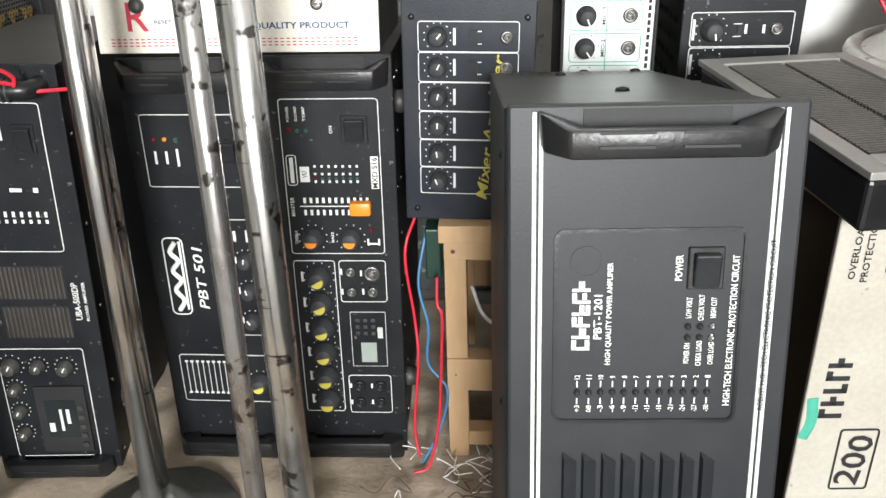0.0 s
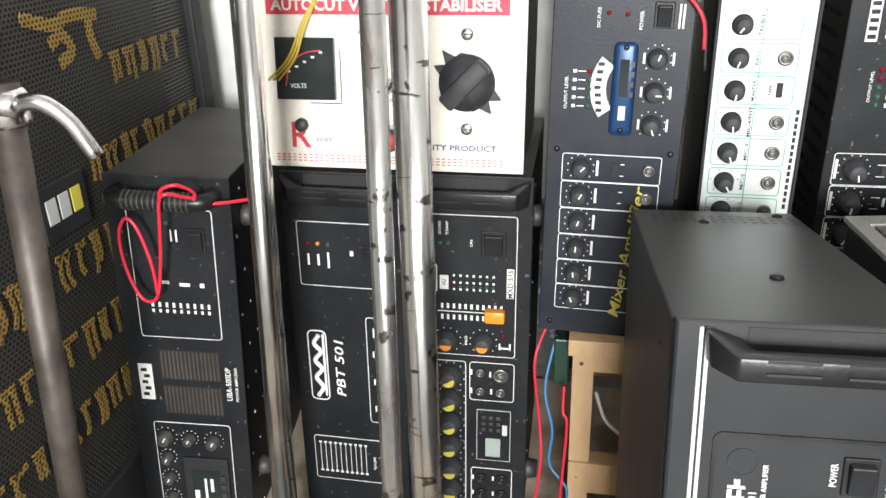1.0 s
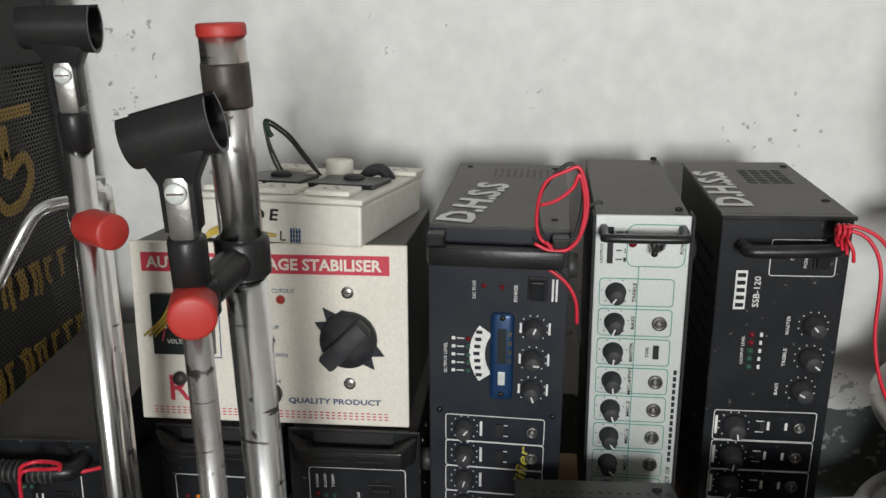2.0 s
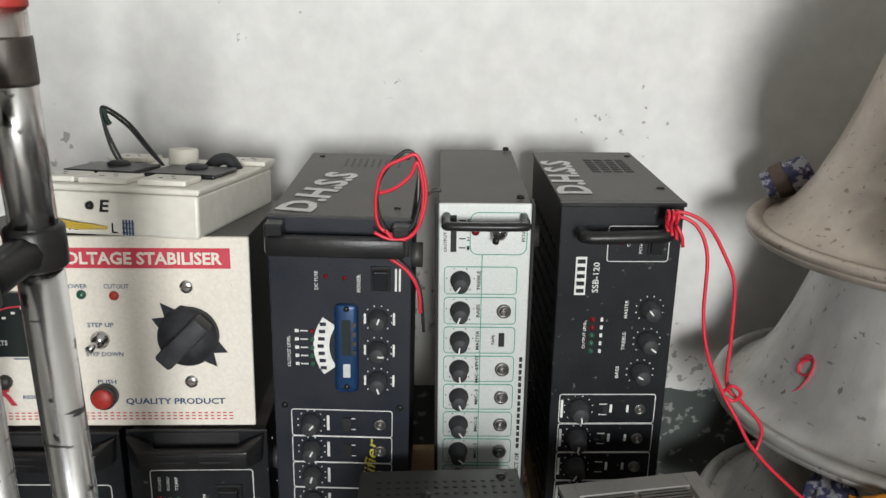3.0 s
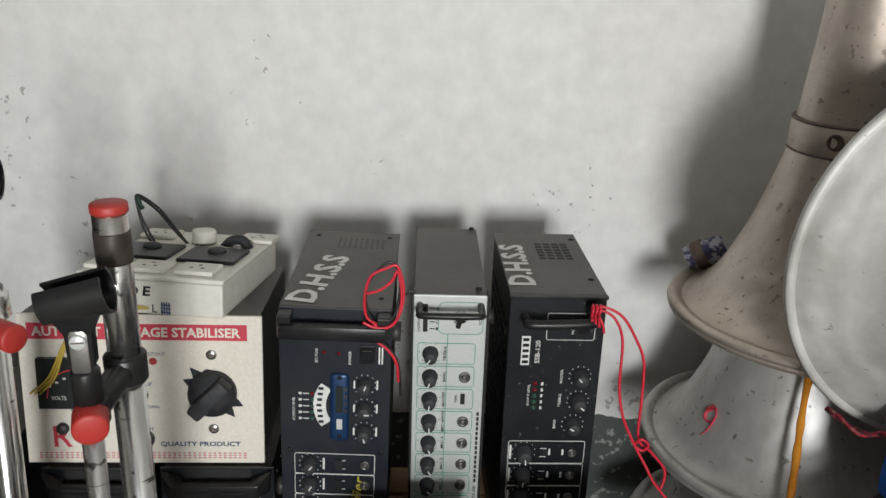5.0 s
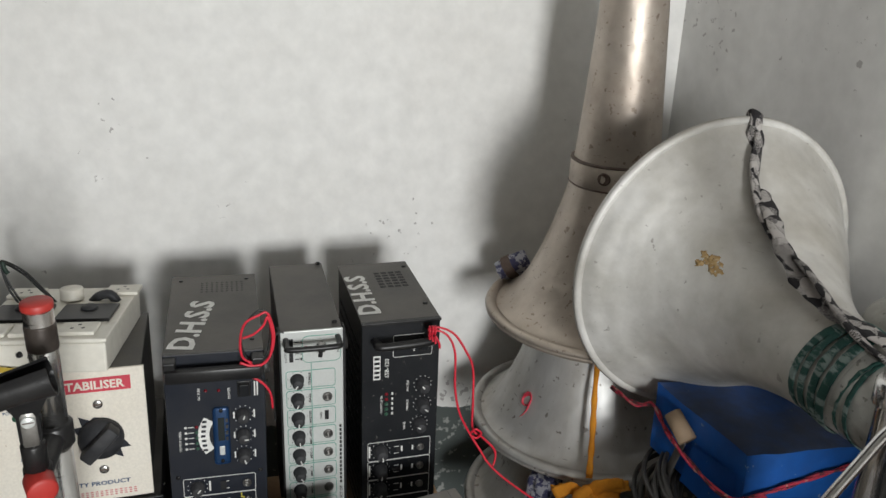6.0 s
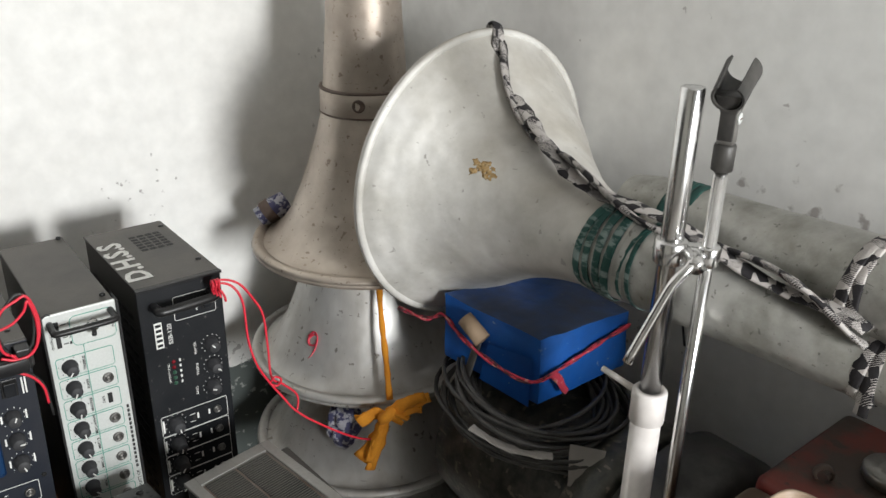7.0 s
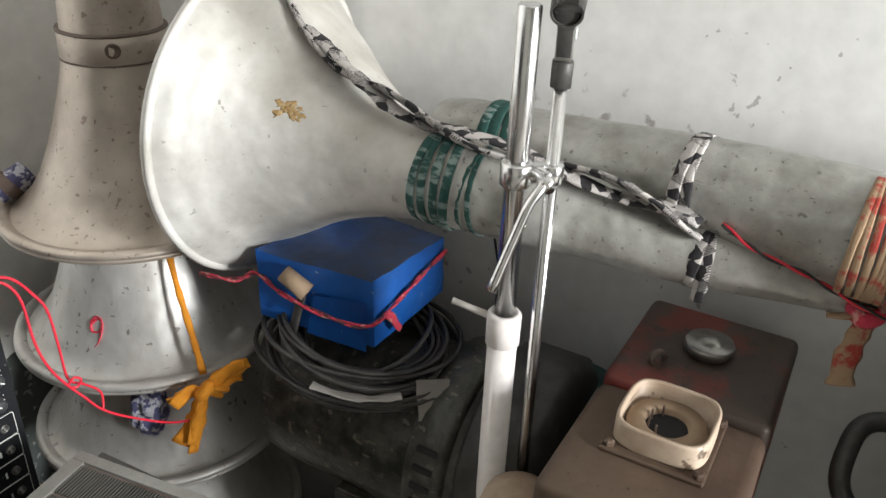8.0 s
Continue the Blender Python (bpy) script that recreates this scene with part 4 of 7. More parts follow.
def silver_amp(m):
    """Narrow amplifier with a silver panel ruled in green."""
    w, d, h = 0.087, 0.255, 0.405
    a = thing("mixer_amplifier", m, "narrow amplifier with silver panel ruled in green", "amplifier", "amplifiers on the crate")
    case(a, w, d, h, "greycase", "silver", -0.0, 0.004)
    part("edge_trim", box(-w / 2 - 0.003, -w / 2, -0.003, 0.02, 0, h, 0.0008), "cabinet", a)
    part("edge_trim", box(w / 2, w / 2 + 0.003, -0.003, 0.02, 0, h, 0.0008), "cabinet", a)
    for z in (0.06, 0.36):
        part("rubber_foot", lathe([(0.011, 0), (0.011, 0.012), (0.0001, 0.012)], (w / 2, 0.045, z), (1, 0, 0), 16), "rubber", a, smooth=True)
    grip = part("handle", sweep([(-0.036, 0.0, h - 0.012), (-0.036, -0.02, h - 0.014), (-0.03, -0.027, h - 0.014), (0.03, -0.027, h - 0.014), (0.036, -0.02, h - 0.014), (0.036, 0.0, h - 0.012)], 0.0042, 10, 6), "plastic", a, "black bar handle", smooth=True)
    part("screw", lathe([(0.004, 0), (0.0035, 0.003), (0.0001, 0.004)], (0.036, 0.245, h), (0, 0, 1), 10), "plastic", a, smooth=True)
    part("screw", lathe([(0.004, 0), (0.0035, 0.003), (0.0001, 0.004)], (0.034, 0.02, h), (0, 0, 1), 10), "plastic", a, smooth=True)
    part("level_meter", box(-0.032, -0.0265, -0.001, 0.001, h - 0.047, h - 0.011), "cabinet", a)
    bars([(-0.021, h - 0.016 - 0.009 * k, 0.006, 0.001) for k in range(4)], a, "cabinet", -0.0009)
    for k in range(4):
        lettering(str(4 - k), -0.0155, h - 0.016 - 0.009 * k, 0.0025, 0.004, a, "cabinet")
    lettering("OUTPUT LEVEL", -0.037, h - 0.03, 0.034, 0.0028, a, "cabinet", 90)
    led(a, -0.0087, h - 0.027, "redglass", 0.003)
    tg = part("toggle_switch", lathe([(0.0085, 0), (0.0085, 0.002), (0.006, 0.003), (0.006, 0.006), (0.0001, 0.006)], (0, 0, 0), (0, -1, 0), 18), "chrome", a, smooth=True, at=pose(0.013, 0, h - 0.027))
    part("lever", rod((0, -0.004, 0), (-0.004, -0.019, -0.004), 0.0022, 0.0032, 10), "plastic", tg, smooth=True)
    lettering("POWER", 0.0365, h - 0.027, 0.019, 0.0034, a, "cabinet", 90)
    g = outline(-0.014, 0.04, h - 0.05, h - 0.008, 0.0008, 0.008)
    box(-0.0024, -0.0016, -0.0006, 0.0004, 0.0, h - 0.05, bm=g)
    names = ("TREBLE", "BASS", "MASTER", "MIC-4/PHT", "MIC-3", "MIC-2", "MIC-1", "")
    for k, body in enumerate(names):
        z0 = 0.3148 - 0.0312 * k
        outline(-0.038, 0.032, z0, z0 + 0.0285, 0.0008, 0.004, bm=g)
        knob(a, -0.0222, z0 + 0.0143, 0.0088, 215 - 14 * k, "knobgrey", 0.016, False)
        bars([(-0.0222 + 0.0132 * math.sin(radians(t)), z0 + 0.0143 + 0.0132 * math.cos(radians(t)), 0.001, 0.001) for t in range(-135, 136, 54)], a, "cabinet")
        if body:
            lettering(body, -0.0048, z0 + 0.0143, 0.0034 * len(body), 0.0035, a, "cabinet", 90)
        if k == 2:
            part("slide_switch", box(0.016, 0.0215, -0.002, 0.001, z0 + 0.008, z0 + 0.022), "cabinet", a)
            lettering("TAPE", 0.0105, z0 + 0.0145, 0.011, 0.003, a, "cabinet", 90)
        elif k > 0:
            jack(a, 0.0202, z0 + 0.0143, 0.007)
    part("green_ruling", g, "green", a)
    lettering("A PRODUCT OF", 0.0385, 0.115, 0.05, 0.0042, a, "cabinet", 90)
    bars([(0.0385, 0.148 + 0.007 * k, 0.003, 0.0048) for k in range(15)], a, "cabinet")
    return a


def black_amp(m):
    w, d, h = 0.116, 0.224, 0.405
    a = thing("mixer_amplifier", m, "scuffed black amplifier with bar handle and painted initials", "amplifier", "amplifiers on the crate")
    case(a, w, d, h, "greycase", "black", 0.0015)
    fins = bmesh.new()
    for i in range(16):
        for j in range(7):
            box(-w / 2 + 0.0006, -w / 2 + 0.002, 0.03 + 0.026 * j, 0.048 + 0.026 * j, 0.05 + 0.02 * i, 0.056 + 0.02 * i, bm=fins)
    tagged(part("side_louvre", fins, "cabinet", a), kind="stuff")
    part("edge_trim", box(-w / 2 - 0.001, w / 2 + 0.001, -0.004, 0.004, h - 0.003, h + 0.001, 0.0008), "plastic", a)
    part("handle", sweep([(-0.038, 0.0, h - 0.028), (-0.038, -0.018, h - 0.026), (-0.032, -0.026, h - 0.026), (0.032, -0.026, h - 0.024), (0.04, -0.018, h - 0.024), (0.04, 0.0, h - 0.026)], 0.0062, 12, 6), "plastic", a, smooth=True)
    top = part("lid", box(-w / 2, w / 2, 0.004, d, h - 0.001, h + 0.0012, 0.0006), "greycase", a, "grey lid with white painted initials")
    lettering("D.H.S.S", 0, 0, 0.145, 0.034, top, "white", 0, 0, "painted_lettering", pose(-0.04, 0.1, h + 0.002, -90, 0, 90), bold=0.035)
    slots = bmesh.new()
    for i in range(4):
        for j in range(6):
            box(-0.006 + 0.012 * i, 0.003 + 0.012 * i, 0.12 + 0.011 * j, 0.126 + 0.011 * j, h + 0.001, h + 0.0017, bm=slots)
    part("vent_grille", slots, "cabinet", top)
    for x, y in ((0.048, 0.05), (0.05, 0.2)):
        part("screw", lathe([(0.0042, 0), (0.0036, 0.0018), (0.0001, 0.0024)], (x, y, h + 0.001), (0, 0, 1), 10), "plastic", top, smooth=True)
    part("outline", outline(-0.012, 0.047, h - 0.058, h - 0.022, 0.0008, 0.003), "white", a)
    led(a, 0.002, h - 0.039, "redglass"), lettering("ON", 0.008, h - 0.039, 0.007, 0.003, a, turn=90), lettering("POWER", 0.02, h - 0.04, 0.019, 0.003, a, turn=90)
    rocker(a, 0.034, h - 0.039, 0.015, 0.023)
    part("logo_plate", box(-0.041, -0.0305, -0.0009, 0.001, h - 0.092, h - 0.053), "white", a)
    bars([(-0.0357, h - 0.0875 + 0.0075 * k, 0.0075, 0.004) for k in range(5)], a, "black", -0.0013)
    lettering("SSB-120", -0.021, h - 0.074, 0.031, 0.006, a, turn=90)
    for k, (body, x) in enumerate((("MASTER", 0.034), ("TREBLE", 0.034), ("BASS", 0.03))):
        z = 0.298 - 0.034 * k
        knob(a, x, z, 0.009, -40 + 170 * k, "knobgrey", 0.016)
        lettering(body, x - 0.023, z, 0.0032 * len(body), 0.0032, a, turn=90)
    for k in range(5):
        led(a, -0.021, h - 0.118 - 0.0085 * k, "redglass" if k < 2 else "greenled", 0.0022)
        bars([(-0.012, h - 0.118 - 0.0085 * k, 0.0025, 0.004)], a)
    lettering("OUTPUT LEVEL", -0.0285, h - 0.134, 0.03, 0.0028, a, turn=90)
    for k in range(4):
        z0 = 0.1715 - 0.034 * k
        part("outline", outline(-0.049, 0.049, z0, z0 + 0.0335, 0.0008, 0.003), "white", a)
        knob(a, -0.029, z0 + 0.0168, 0.0098, 170 + 20 * k, "knobgrey", 0.016)
        bars([(-0.046, z0 + 0.0168, 0.0025, 0.02), (-0.004, z0 + 0.022, 0.008, 0.0008), (-0.004, z0 + 0.01, 0.008, 0.0008), (0.004, z0 + 0.017, 0.0025, 0.009), (0.021, z0 + 0.0168, 0.0025, 0.008)], a)
        part("slide_switch", box(-0.004, 0.001, -0.0015, 0.001, z0 + 0.011, z0 + 0.021), "cabinet", a)
        jack(a, 0.033, z0 + 0.0168, 0.0058)
    return a


def big_amp(m):
    """The large one in front, leaning back."""
    w, d, h = 0.158, 0.334, 0.494
    a = thing("power_amplifier", m, "large charcoal power amplifier with louvres, leaning back", "amplifier")
    body = part("body", box(-w / 2, w / 2 - 0.012, 0.006, d, 0.002, h - 0.002, 0.0014), "pank", a)
    panel = part("front_panel", box(-w / 2 + 0.001, w / 2, -0.002, 0.006, 0, h, 0.002), "pank", a)
    for x in (-w / 2 + 0.0172, w / 2 - 0.0142):
        for dx in (-0.0018, 0.0018):
            part("trim_strip", box(x + dx - 0.0012, x + dx + 0.0012, -0.0034, 0, 0.004, h - 0.004, 0.0005), "silver", panel, "bright metal trim strip")
    side_handle(a, h - 0.003, w, False, "plastic", -0.002, 0.03, 0.021, 0.39)
    side_handle(a, 0.003, w, True, "plastic", -0.002, 0.03, 0.021, 0.39)
    groove = outline(-0.0525, 0.0515, 0.312, 0.427, 0.0022, 0.006, -0.0032)
    part("panel_border", groove, "plastic", panel)
    y = -0.0026
    rocker(panel, 0.0297, 0.4043, 0.0195, 0.024).location.y = -0.002
    part("emblem", lathe([(0.0088, 0), (0.0088, 0.0006), (0.0078, 0.0006), (0.0078, 0.0002), (0.0001, 0.0002)], (-0.0348, -0.002, 0.4084), (0, -1, 0), 28), "pank", panel)
    for k in range(6):
        logo = bmesh.new()
        z = 0.357 + 0.0069 * k
        box(-0.0422, -0.0322, y - 0.0004, -0.001, z, z + 0.0017, bm=logo)
        box(-0.0422 + 0.0042 * (k % 2), -0.0396 + 0.0042 * (k % 2), y - 0.0004, -0.001, z, z + 0.006, bm=logo)
        box(-0.0346 - 0.002 * (k % 3), -0.0322 - 0.002 * (k % 3), y - 0.0004, -0.001, z + 0.0022, z + 0.006, bm=logo)
        part("logo_block", logo, "white", panel)
    lettering("PBT-1201", -0.0278, 0.3765, 0.026, 0.0046, panel, turn=90, y=y)
    lettering("HIGH QUALITY POWER AMPLIFIER", -0.0215, 0.378, 0.06, 0.0036, panel, turn=90, y=y)
    lettering("POWER", 0.0154, 0.4045, 0.0145, 0.004, panel, turn=90, y=y)
    for k, (one, two) in enumerate((("LOW VOLT", "POWER ON"), ("CHECK VOLT", "CHECK LOAD"), ("HIGH CUT", "OVER LOAD"))):
        x = 0.022 + 0.0067 * k
        lettering(one, x, 0.3815, 0.0015 * len(one), 0.0031, panel, turn=90, y=y)
        lettering(two, x, 0.3545, 0.0015 * len(two), 0.0031, panel, turn=90, y=y)
        for z in (0.364, 0.3705):
            led(panel, x, z, "cabinet" if k < 2 else "chrome", 0.0015).location.y = -0.002
    lettering("HIGH-TECH ELECTRONIC PROTECTION CIRCUIT", 0.0458, 0.367, 0.089, 0.0038, panel, turn=90, y=y)
    lettering("ROBUST HIGH-TECH ELECTRONIC PROTECTION CIRCUIT", w / 2 - 0.0142, 0.37, 0.1, 0.0034, panel, "cabinet", 90, -0.0036)
    for k in range(12):
        x = -0.0384 + 0.00665 * k
        led(panel, x, 0.331, "cabinet", 0.0015).location.y = -0.002
        lettering(str(12 - k), x, 0.3405, 0.0026 if k < 3 else 0.0014, 0.003, panel, turn=90, y=y)
        lettering(("+3", "0dB", "-3", "-6", "-9", "-12", "-15", "-18", "-21", "-24", "-27", "-30")[k], x, 0.321, 0.0042, 0.003, panel, turn=90, y=y)
        bars([(x, 0.3362, 0.0007, 0.0036), (x, 0.3256, 0.0007, 0.0036)], panel, "white", y)
    for k in range(8):
        b = bmesh.new()
        x = -0.0462 + 0.0114 * k
        v = [b.verts.new(c) for c in ((x, -0.0025, 0.175), (x, -0.0025, 0.293), (x + 0.0085, -0.0025, 0.287), (x + 0.0085, -0.0025, 0.181), (x + 0.0008, -0.0068, 0.178), (x + 0.0008, -0.0068, 0.29))]
        for f in ((0, 1, 5, 4), (1, 2, 5), (0, 4, 3), (4, 5, 2, 3)):
            b.faces.new([v[i] for i in f])
        bmesh.ops.recalc_face_normals(b, faces=b.faces[:])
        part("louvre", b, "pank", panel)
    holes = bmesh.new()
    for i in range(15):
        for j in range(3):
            lathe([(0.0024, 0), (0.0001, 0.0002)], (-w / 2 + 0.018 + 0.0085 * i, 0.283 + 0.012 * j, h - 0.0016), (0, 0, 1), 10, holes)
    tagged(part("vent_holes", holes, "cabinet", body), kind="stuff")
    for x, yy in ((0.0, 0.1), (-0.02, 0.28), (0.05, 0.315)):
        part("screw", lathe([(0.0048, 0), (0.0042, 0.002), (0.0001, 0.003)], (x, yy, h - 0.002), (0, 0, 1), 12), "plastic", body, smooth=True)
    for z in (0.12, 0.3, 0.46):
        part("screw", lathe([(0.003, 0), (0.0001, 0.002)], (-w / 2, 0.05, z), (-1, 0, 0), 10), "plastic", body, smooth=True)
        part("screw", lathe([(0.004, 0), (0.003, 0.006), (0.0001, 0.007)], (w / 2 - 0.012, 0.03, z), (1, 0, 0), 10), "chrome", body, smooth=True)
    return a


vented_amp(pose(-0.508, 0.757, 0.0, -1, 3.4, 7))
pbt(pose(-0.307, 0.803, 0.0, -2.3, 0.5, 0))
mixer_amp(pose(-0.163, 0.806, 0.0, -2.5, 0.6, 1.5))
knob_amp(pose(-0.0145, 0.809, 0.317, 0, 1.2, -1))
silver_amp(pose(0.126, 0.838, 0.317, 0, 0, -1))
black_amp(pose(0.255, 0.842, 0.317, 0, 0, 0))
big_amp(pose(0.104, 0.349, 0.0612, -10.5, 0, 2))

# ---- the crate under three amplifiers ----
crate = thing("wooden_crate", pose(0, 0, 0), "open crate of raw pine slats carrying amplifiers", "crate")
for x in (-0.04, 0.145, 0.325):
    for y in (0.8, 1.05):
        part("post", box(x, x + 0.024, y, y + 0.03, 0, 0.274, 0.001), "wood", crate)
for z0, z1, y in ((0.274, 0.296, 0.798), (0.105, 0.148, 0.796), (0.274, 0.296, 1.05), (0.105, 0.148, 1.052)):
    part("rail", box(-0.04, 0.349, y, y + 0.026, z0, z1, 0.001), "wood", crate)
part("rail", box(-0.016, 0.145, 0.797, 0.82, 0.025, 0.045, 0.001), "wood", crate)
for k in range(4):
    part("slat", box(-0.045, 0.356, 0.792 + 0.073 * k, 0.856 + 0.073 * k, 0.2965, 0.3165, 0.001), "wood", crate)
nails = bmesh.new()
for x in (-0.03, 0.155, 0.337):
    for z in (0.127, 0.285):
        lathe([(0.0025, 0), (0.0001, 0.001)], (x, 0.7965, z), (0, -1, 0), 8, nails)
part("nails", nails, "rust", crate)

# ---- voltage stabiliser ----
SW, SD, SH = 0.288, 0.23, 0.194
st = thing("voltage_stabiliser", pose(-0.245, 0.834, 0.4915, -6, 0.6, 1.2), "ivory-fronted voltage stabiliser with dark blue-grey case", "voltage stabiliser")
part("case", box(-SW / 2 + 0.003, SW / 2 - 0.003, 0.004, SD, 0.001, SH - 0.001, 0.002), "greycase", st)
part("front_panel", box(-SW / 2, SW / 2, -0.001, 0.004, 0, SH, 0.0012), "ivory", st, "ivory front panel with printed words")
part("banner", box(-0.132, 0.126, -0.0017, -0.0008, 0.163, 0.183), "redprint", st, "red printed banner")
lettering("AUTOCUT VOLTAGE STABILISER", -0.004, 0.173, 0.245, 0.0125, st, "ivory", y=-0.0022, bold=0.03)
meter = part("voltmeter", box(-0.123, -0.058, -0.008, 0.0, 0.075, 0.14, 0.0012), "glass", st, "dark square voltmeter")
part("dial_scale", sweep([(-0.112, -0.0086, 0.09), (-0.106, -0.0086, 0.112), (-0.09, -0.0086, 0.124), (-0.072, -0.0086, 0.127)], 0.0008, 6, 6), "redprint", meter)
bars([(-0.108 + 0.009 * k, 0.105 + 0.005 * k, 0.0035, 0.0022) for k in range(5)], meter, "white", -0.0087)
lettering("VOLTS", -0.098, 0.09, 0.018, 0.005, meter, "white", y=-0.0087)
bars([(-0.053, 0.1, 0.0012, 0.055), (-0.07, 0.071, 0.036, 0.0012)], st, "blueprint", -0.0016)
lettering("R", -0.1, 0.036, 0.022, 0.028, st, "redprint", y=-0.0016)
part("reset_button", lathe([(0.0075, 0), (0.0075, 0.004), (0.005, 0.0065), (0.0001, 0.0068)], (-0.099, -0.001, 0.047), (0, -1, 0), 18), "rubber", st, smooth=True)
lettering("RESET", -0.074, 0.031, 0.018, 0.004, st, "blueprint", y=-0.0016)
lettering("POWER", -0.022, 0.145, 0.021, 0.0045, st, "blueprint", y=-0.0016), lettering("CUTOUT", 0.016, 0.145, 0.024, 0.0045, st, "blueprint", y=-0.0016)
part("indicator_light", lathe([(0.0048, 0), (0.004, 0.002), (0.0001, 0.003)], (-0.018, -0.001, 0.1365), (0, -1, 0), 14), "greenled", st, smooth=True)
part("indicator_light", lathe([(0.0048, 0), (0.004, 0.002), (0.0001, 0.003)], (0.013, -0.001, 0.1355), (0, -1, 0), 14), "red", st, smooth=True)
lettering("STEP UP", -0.002, 0.106, 0.025, 0.0045, st, "blueprint", y=-0.0016), lettering("STEP DOWN", 0, 0.076, 0.036, 0.0045, st, "blueprint", y=-0.0016)
tg = part("toggle_switch", lathe([(0.009, 0), (0.009, 0.003), (0.006, 0.004), (0.006, 0.008), (0.0001, 0.008)], (-0.003, -0.001, 0.091), (0, -1, 0), 16), "chrome", st, "metal toggle switch", smooth=True)
part("lever", rod((-0.003, -0.006, 0.091), (-0.007, -0.022, 0.087), 0.0028, 0.004, 10), "chrome", tg, smooth=True)
lettering("PUSH", 0, 0.047, 0.018, 0.0045, st, "blueprint", y=-0.0016)
pb = part("push_button", lathe([(0.0125, 0), (0.0125, 0.009), (0.0105, 0.011), (0.0105, 0.008), (0.0001, 0.008)], (-0.002, -0.001, 0.033), (0, -1, 0), 22), "rubber", st, smooth=True)
part("red_cap", lathe([(0.0102, 0.006), (0.0102, 0.0125), (0.009, 0.014), (0.0001, 0.014)], (-0.002, -0.001, 0.033), (0, -1, 0), 22), "red", pb, "red push cap", smooth=True)
lettering("QUALITY PRODUCT", 0.066, 0.026, 0.098, 0.0075, st, "blueprint", y=-0.0016, bold=0.025)
bars([(-0.128 + 0.0062 * k, 0.0075 + 0.0032 * j, 0.0035, 0.0011) for k in range(41) for j in range(3)], st, "redprint", -0.0014, "dashed_border")
star = bmesh.new()
pts = []
for k in range(28):
    t = 2 * math.pi * k / 28
    r = 0.0295 if k % 2 else 0.0295 + 0.0145 * max(0, math.sin(k * 2.7)) ** 2
    pts.append(star.verts.new((0.083 + r * math.cos(t), -0.0017, 0.0955 + r * math.sin(t))))
star.faces.new(pts[::-1])
part("scale_plate", star, "navy", st, "dark blue torn scale plate")
kn = part("selector_knob", lathe([(0.029, 0), (0.029, 0.008), (0.0265, 0.0095), (0.026, 0.013), (0.0001, 0.013)], (0.083, -0.001, 0.0955), (0, -1, 0), 32), "knobgrey", st, "large black selector knob", smooth=True)
part("knob_grip", box(-0.0285, 0.0285, -0.032, -0.01, -0.0095, 0.0095, 0.0035), "knobgrey", kn, smooth=True, at=pose(0.083, 0, 0.0955, 0, -45, 0))
for z in (0.047, 0.1445):
    sc = screw(st, 0.0825, -0.001, z, r=0.0068)
    part("slot", box(0.077, 0.088, -0.0034, -0.0026, z - 0.0008, z + 0.0008), "rust", sc)

# ---- extension board on the stabiliser ----
eb = thing("extension_board", pose(-0.231, 0.858, 0.6835, -6, 0.6, -7), "cream wooden extension board with sockets and switches", "extension board")
part("box", box(-0.088, 0.088, 0, 0.222, 0, 0.042, 0.003), "plug", eb)
part("top_plate", box(-0.09, 0.09, -0.002, 0.224, 0.0425, 0.0485, 0.002), "plug", eb)
for x, y in ((-0.063, 0.03), (-0.01, 0.028), (0.048, 0.03), (0.07, 0.2), (-0.066, 0.19)):
    tile = part("socket", box(x - 0.024, x + 0.024, y - 0.02, y + 0.02, 0.0487, 0.0545, 0.0015), "plug", eb)
    pin = bmesh.new()
    for dx, dy in ((0, 0.008), (-0.007, -0.005), (0.007, -0.005)):
        lathe([(0.0026, 0), (0.0001, 0.0003)], (x + dx, y + dy, 0.0546), (0, 0, 1), 8, pin)
    part("pin_holes", pin, "cabinet", tile)
for x, y in ((-0.046, 0.1), (0.042, 0.098)):
    plate = part("switch_plate", box(x - 0.037, x + 0.037, y - 0.034, y + 0.034, 0.0487, 0.0535, 0.0015), "plastic", eb, "dark switch plate")
    part("rocker", lathe([(0.012, 0), (0.012, 0.002), (0.009, 0.0045), (0.0001, 0.005)], (x, y + 0.012, 0.0535), (0, 0, 1), 20), "knobgrey", plate, smooth=True)
part("plug", lathe([(0.017, 0.002), (0.0165, 0.004), (0.0165, 0.017), (0.015, 0.019), (0.0001, 0.019)], (0.004, 0.165, 0.0487), (0, 0, 1), 24), "plug", eb, "white round plug", smooth=True)
part("plug", sweep([(0.032, 0.165, 0.044), (0.045, 0.16, 0.056), (0.06, 0.158, 0.058), (0.07, 0.156, 0.046)], 0.007, 10, 6), "knobgrey", eb, "black plug", smooth=True)
part("earth_mark_dot", lathe([(0.0045, 0), (0.0035, 0.004), (0.0001, 0.005)], (-0.018, 0, 0.029), (-0.4, -1, 0), 10), "plastic", eb, smooth=True)
lettering("E", -0.004, 0.029, 0.009, 0.012, eb, "cabinet", y=-0.0006, shear=0.15, bold=0.03)
lettering("L", 0.005, 0.008, 0.006, 0.01, eb, "cabinet", y=-0.0006)
lettering("NO", -0.038, 0.0085, 0.018, 0.009, eb, "cabinet", y=-0.0006)
bars([(0.014 + 0.003 * k, 0.009, 0.0016, 0.015) for k in range(4)] + [(0.0185, 0.004 + 0.0045 * k, 0.012, 0.001) for k in range(3)], eb, "blueprint", -0.0008, "ink_scrawl")
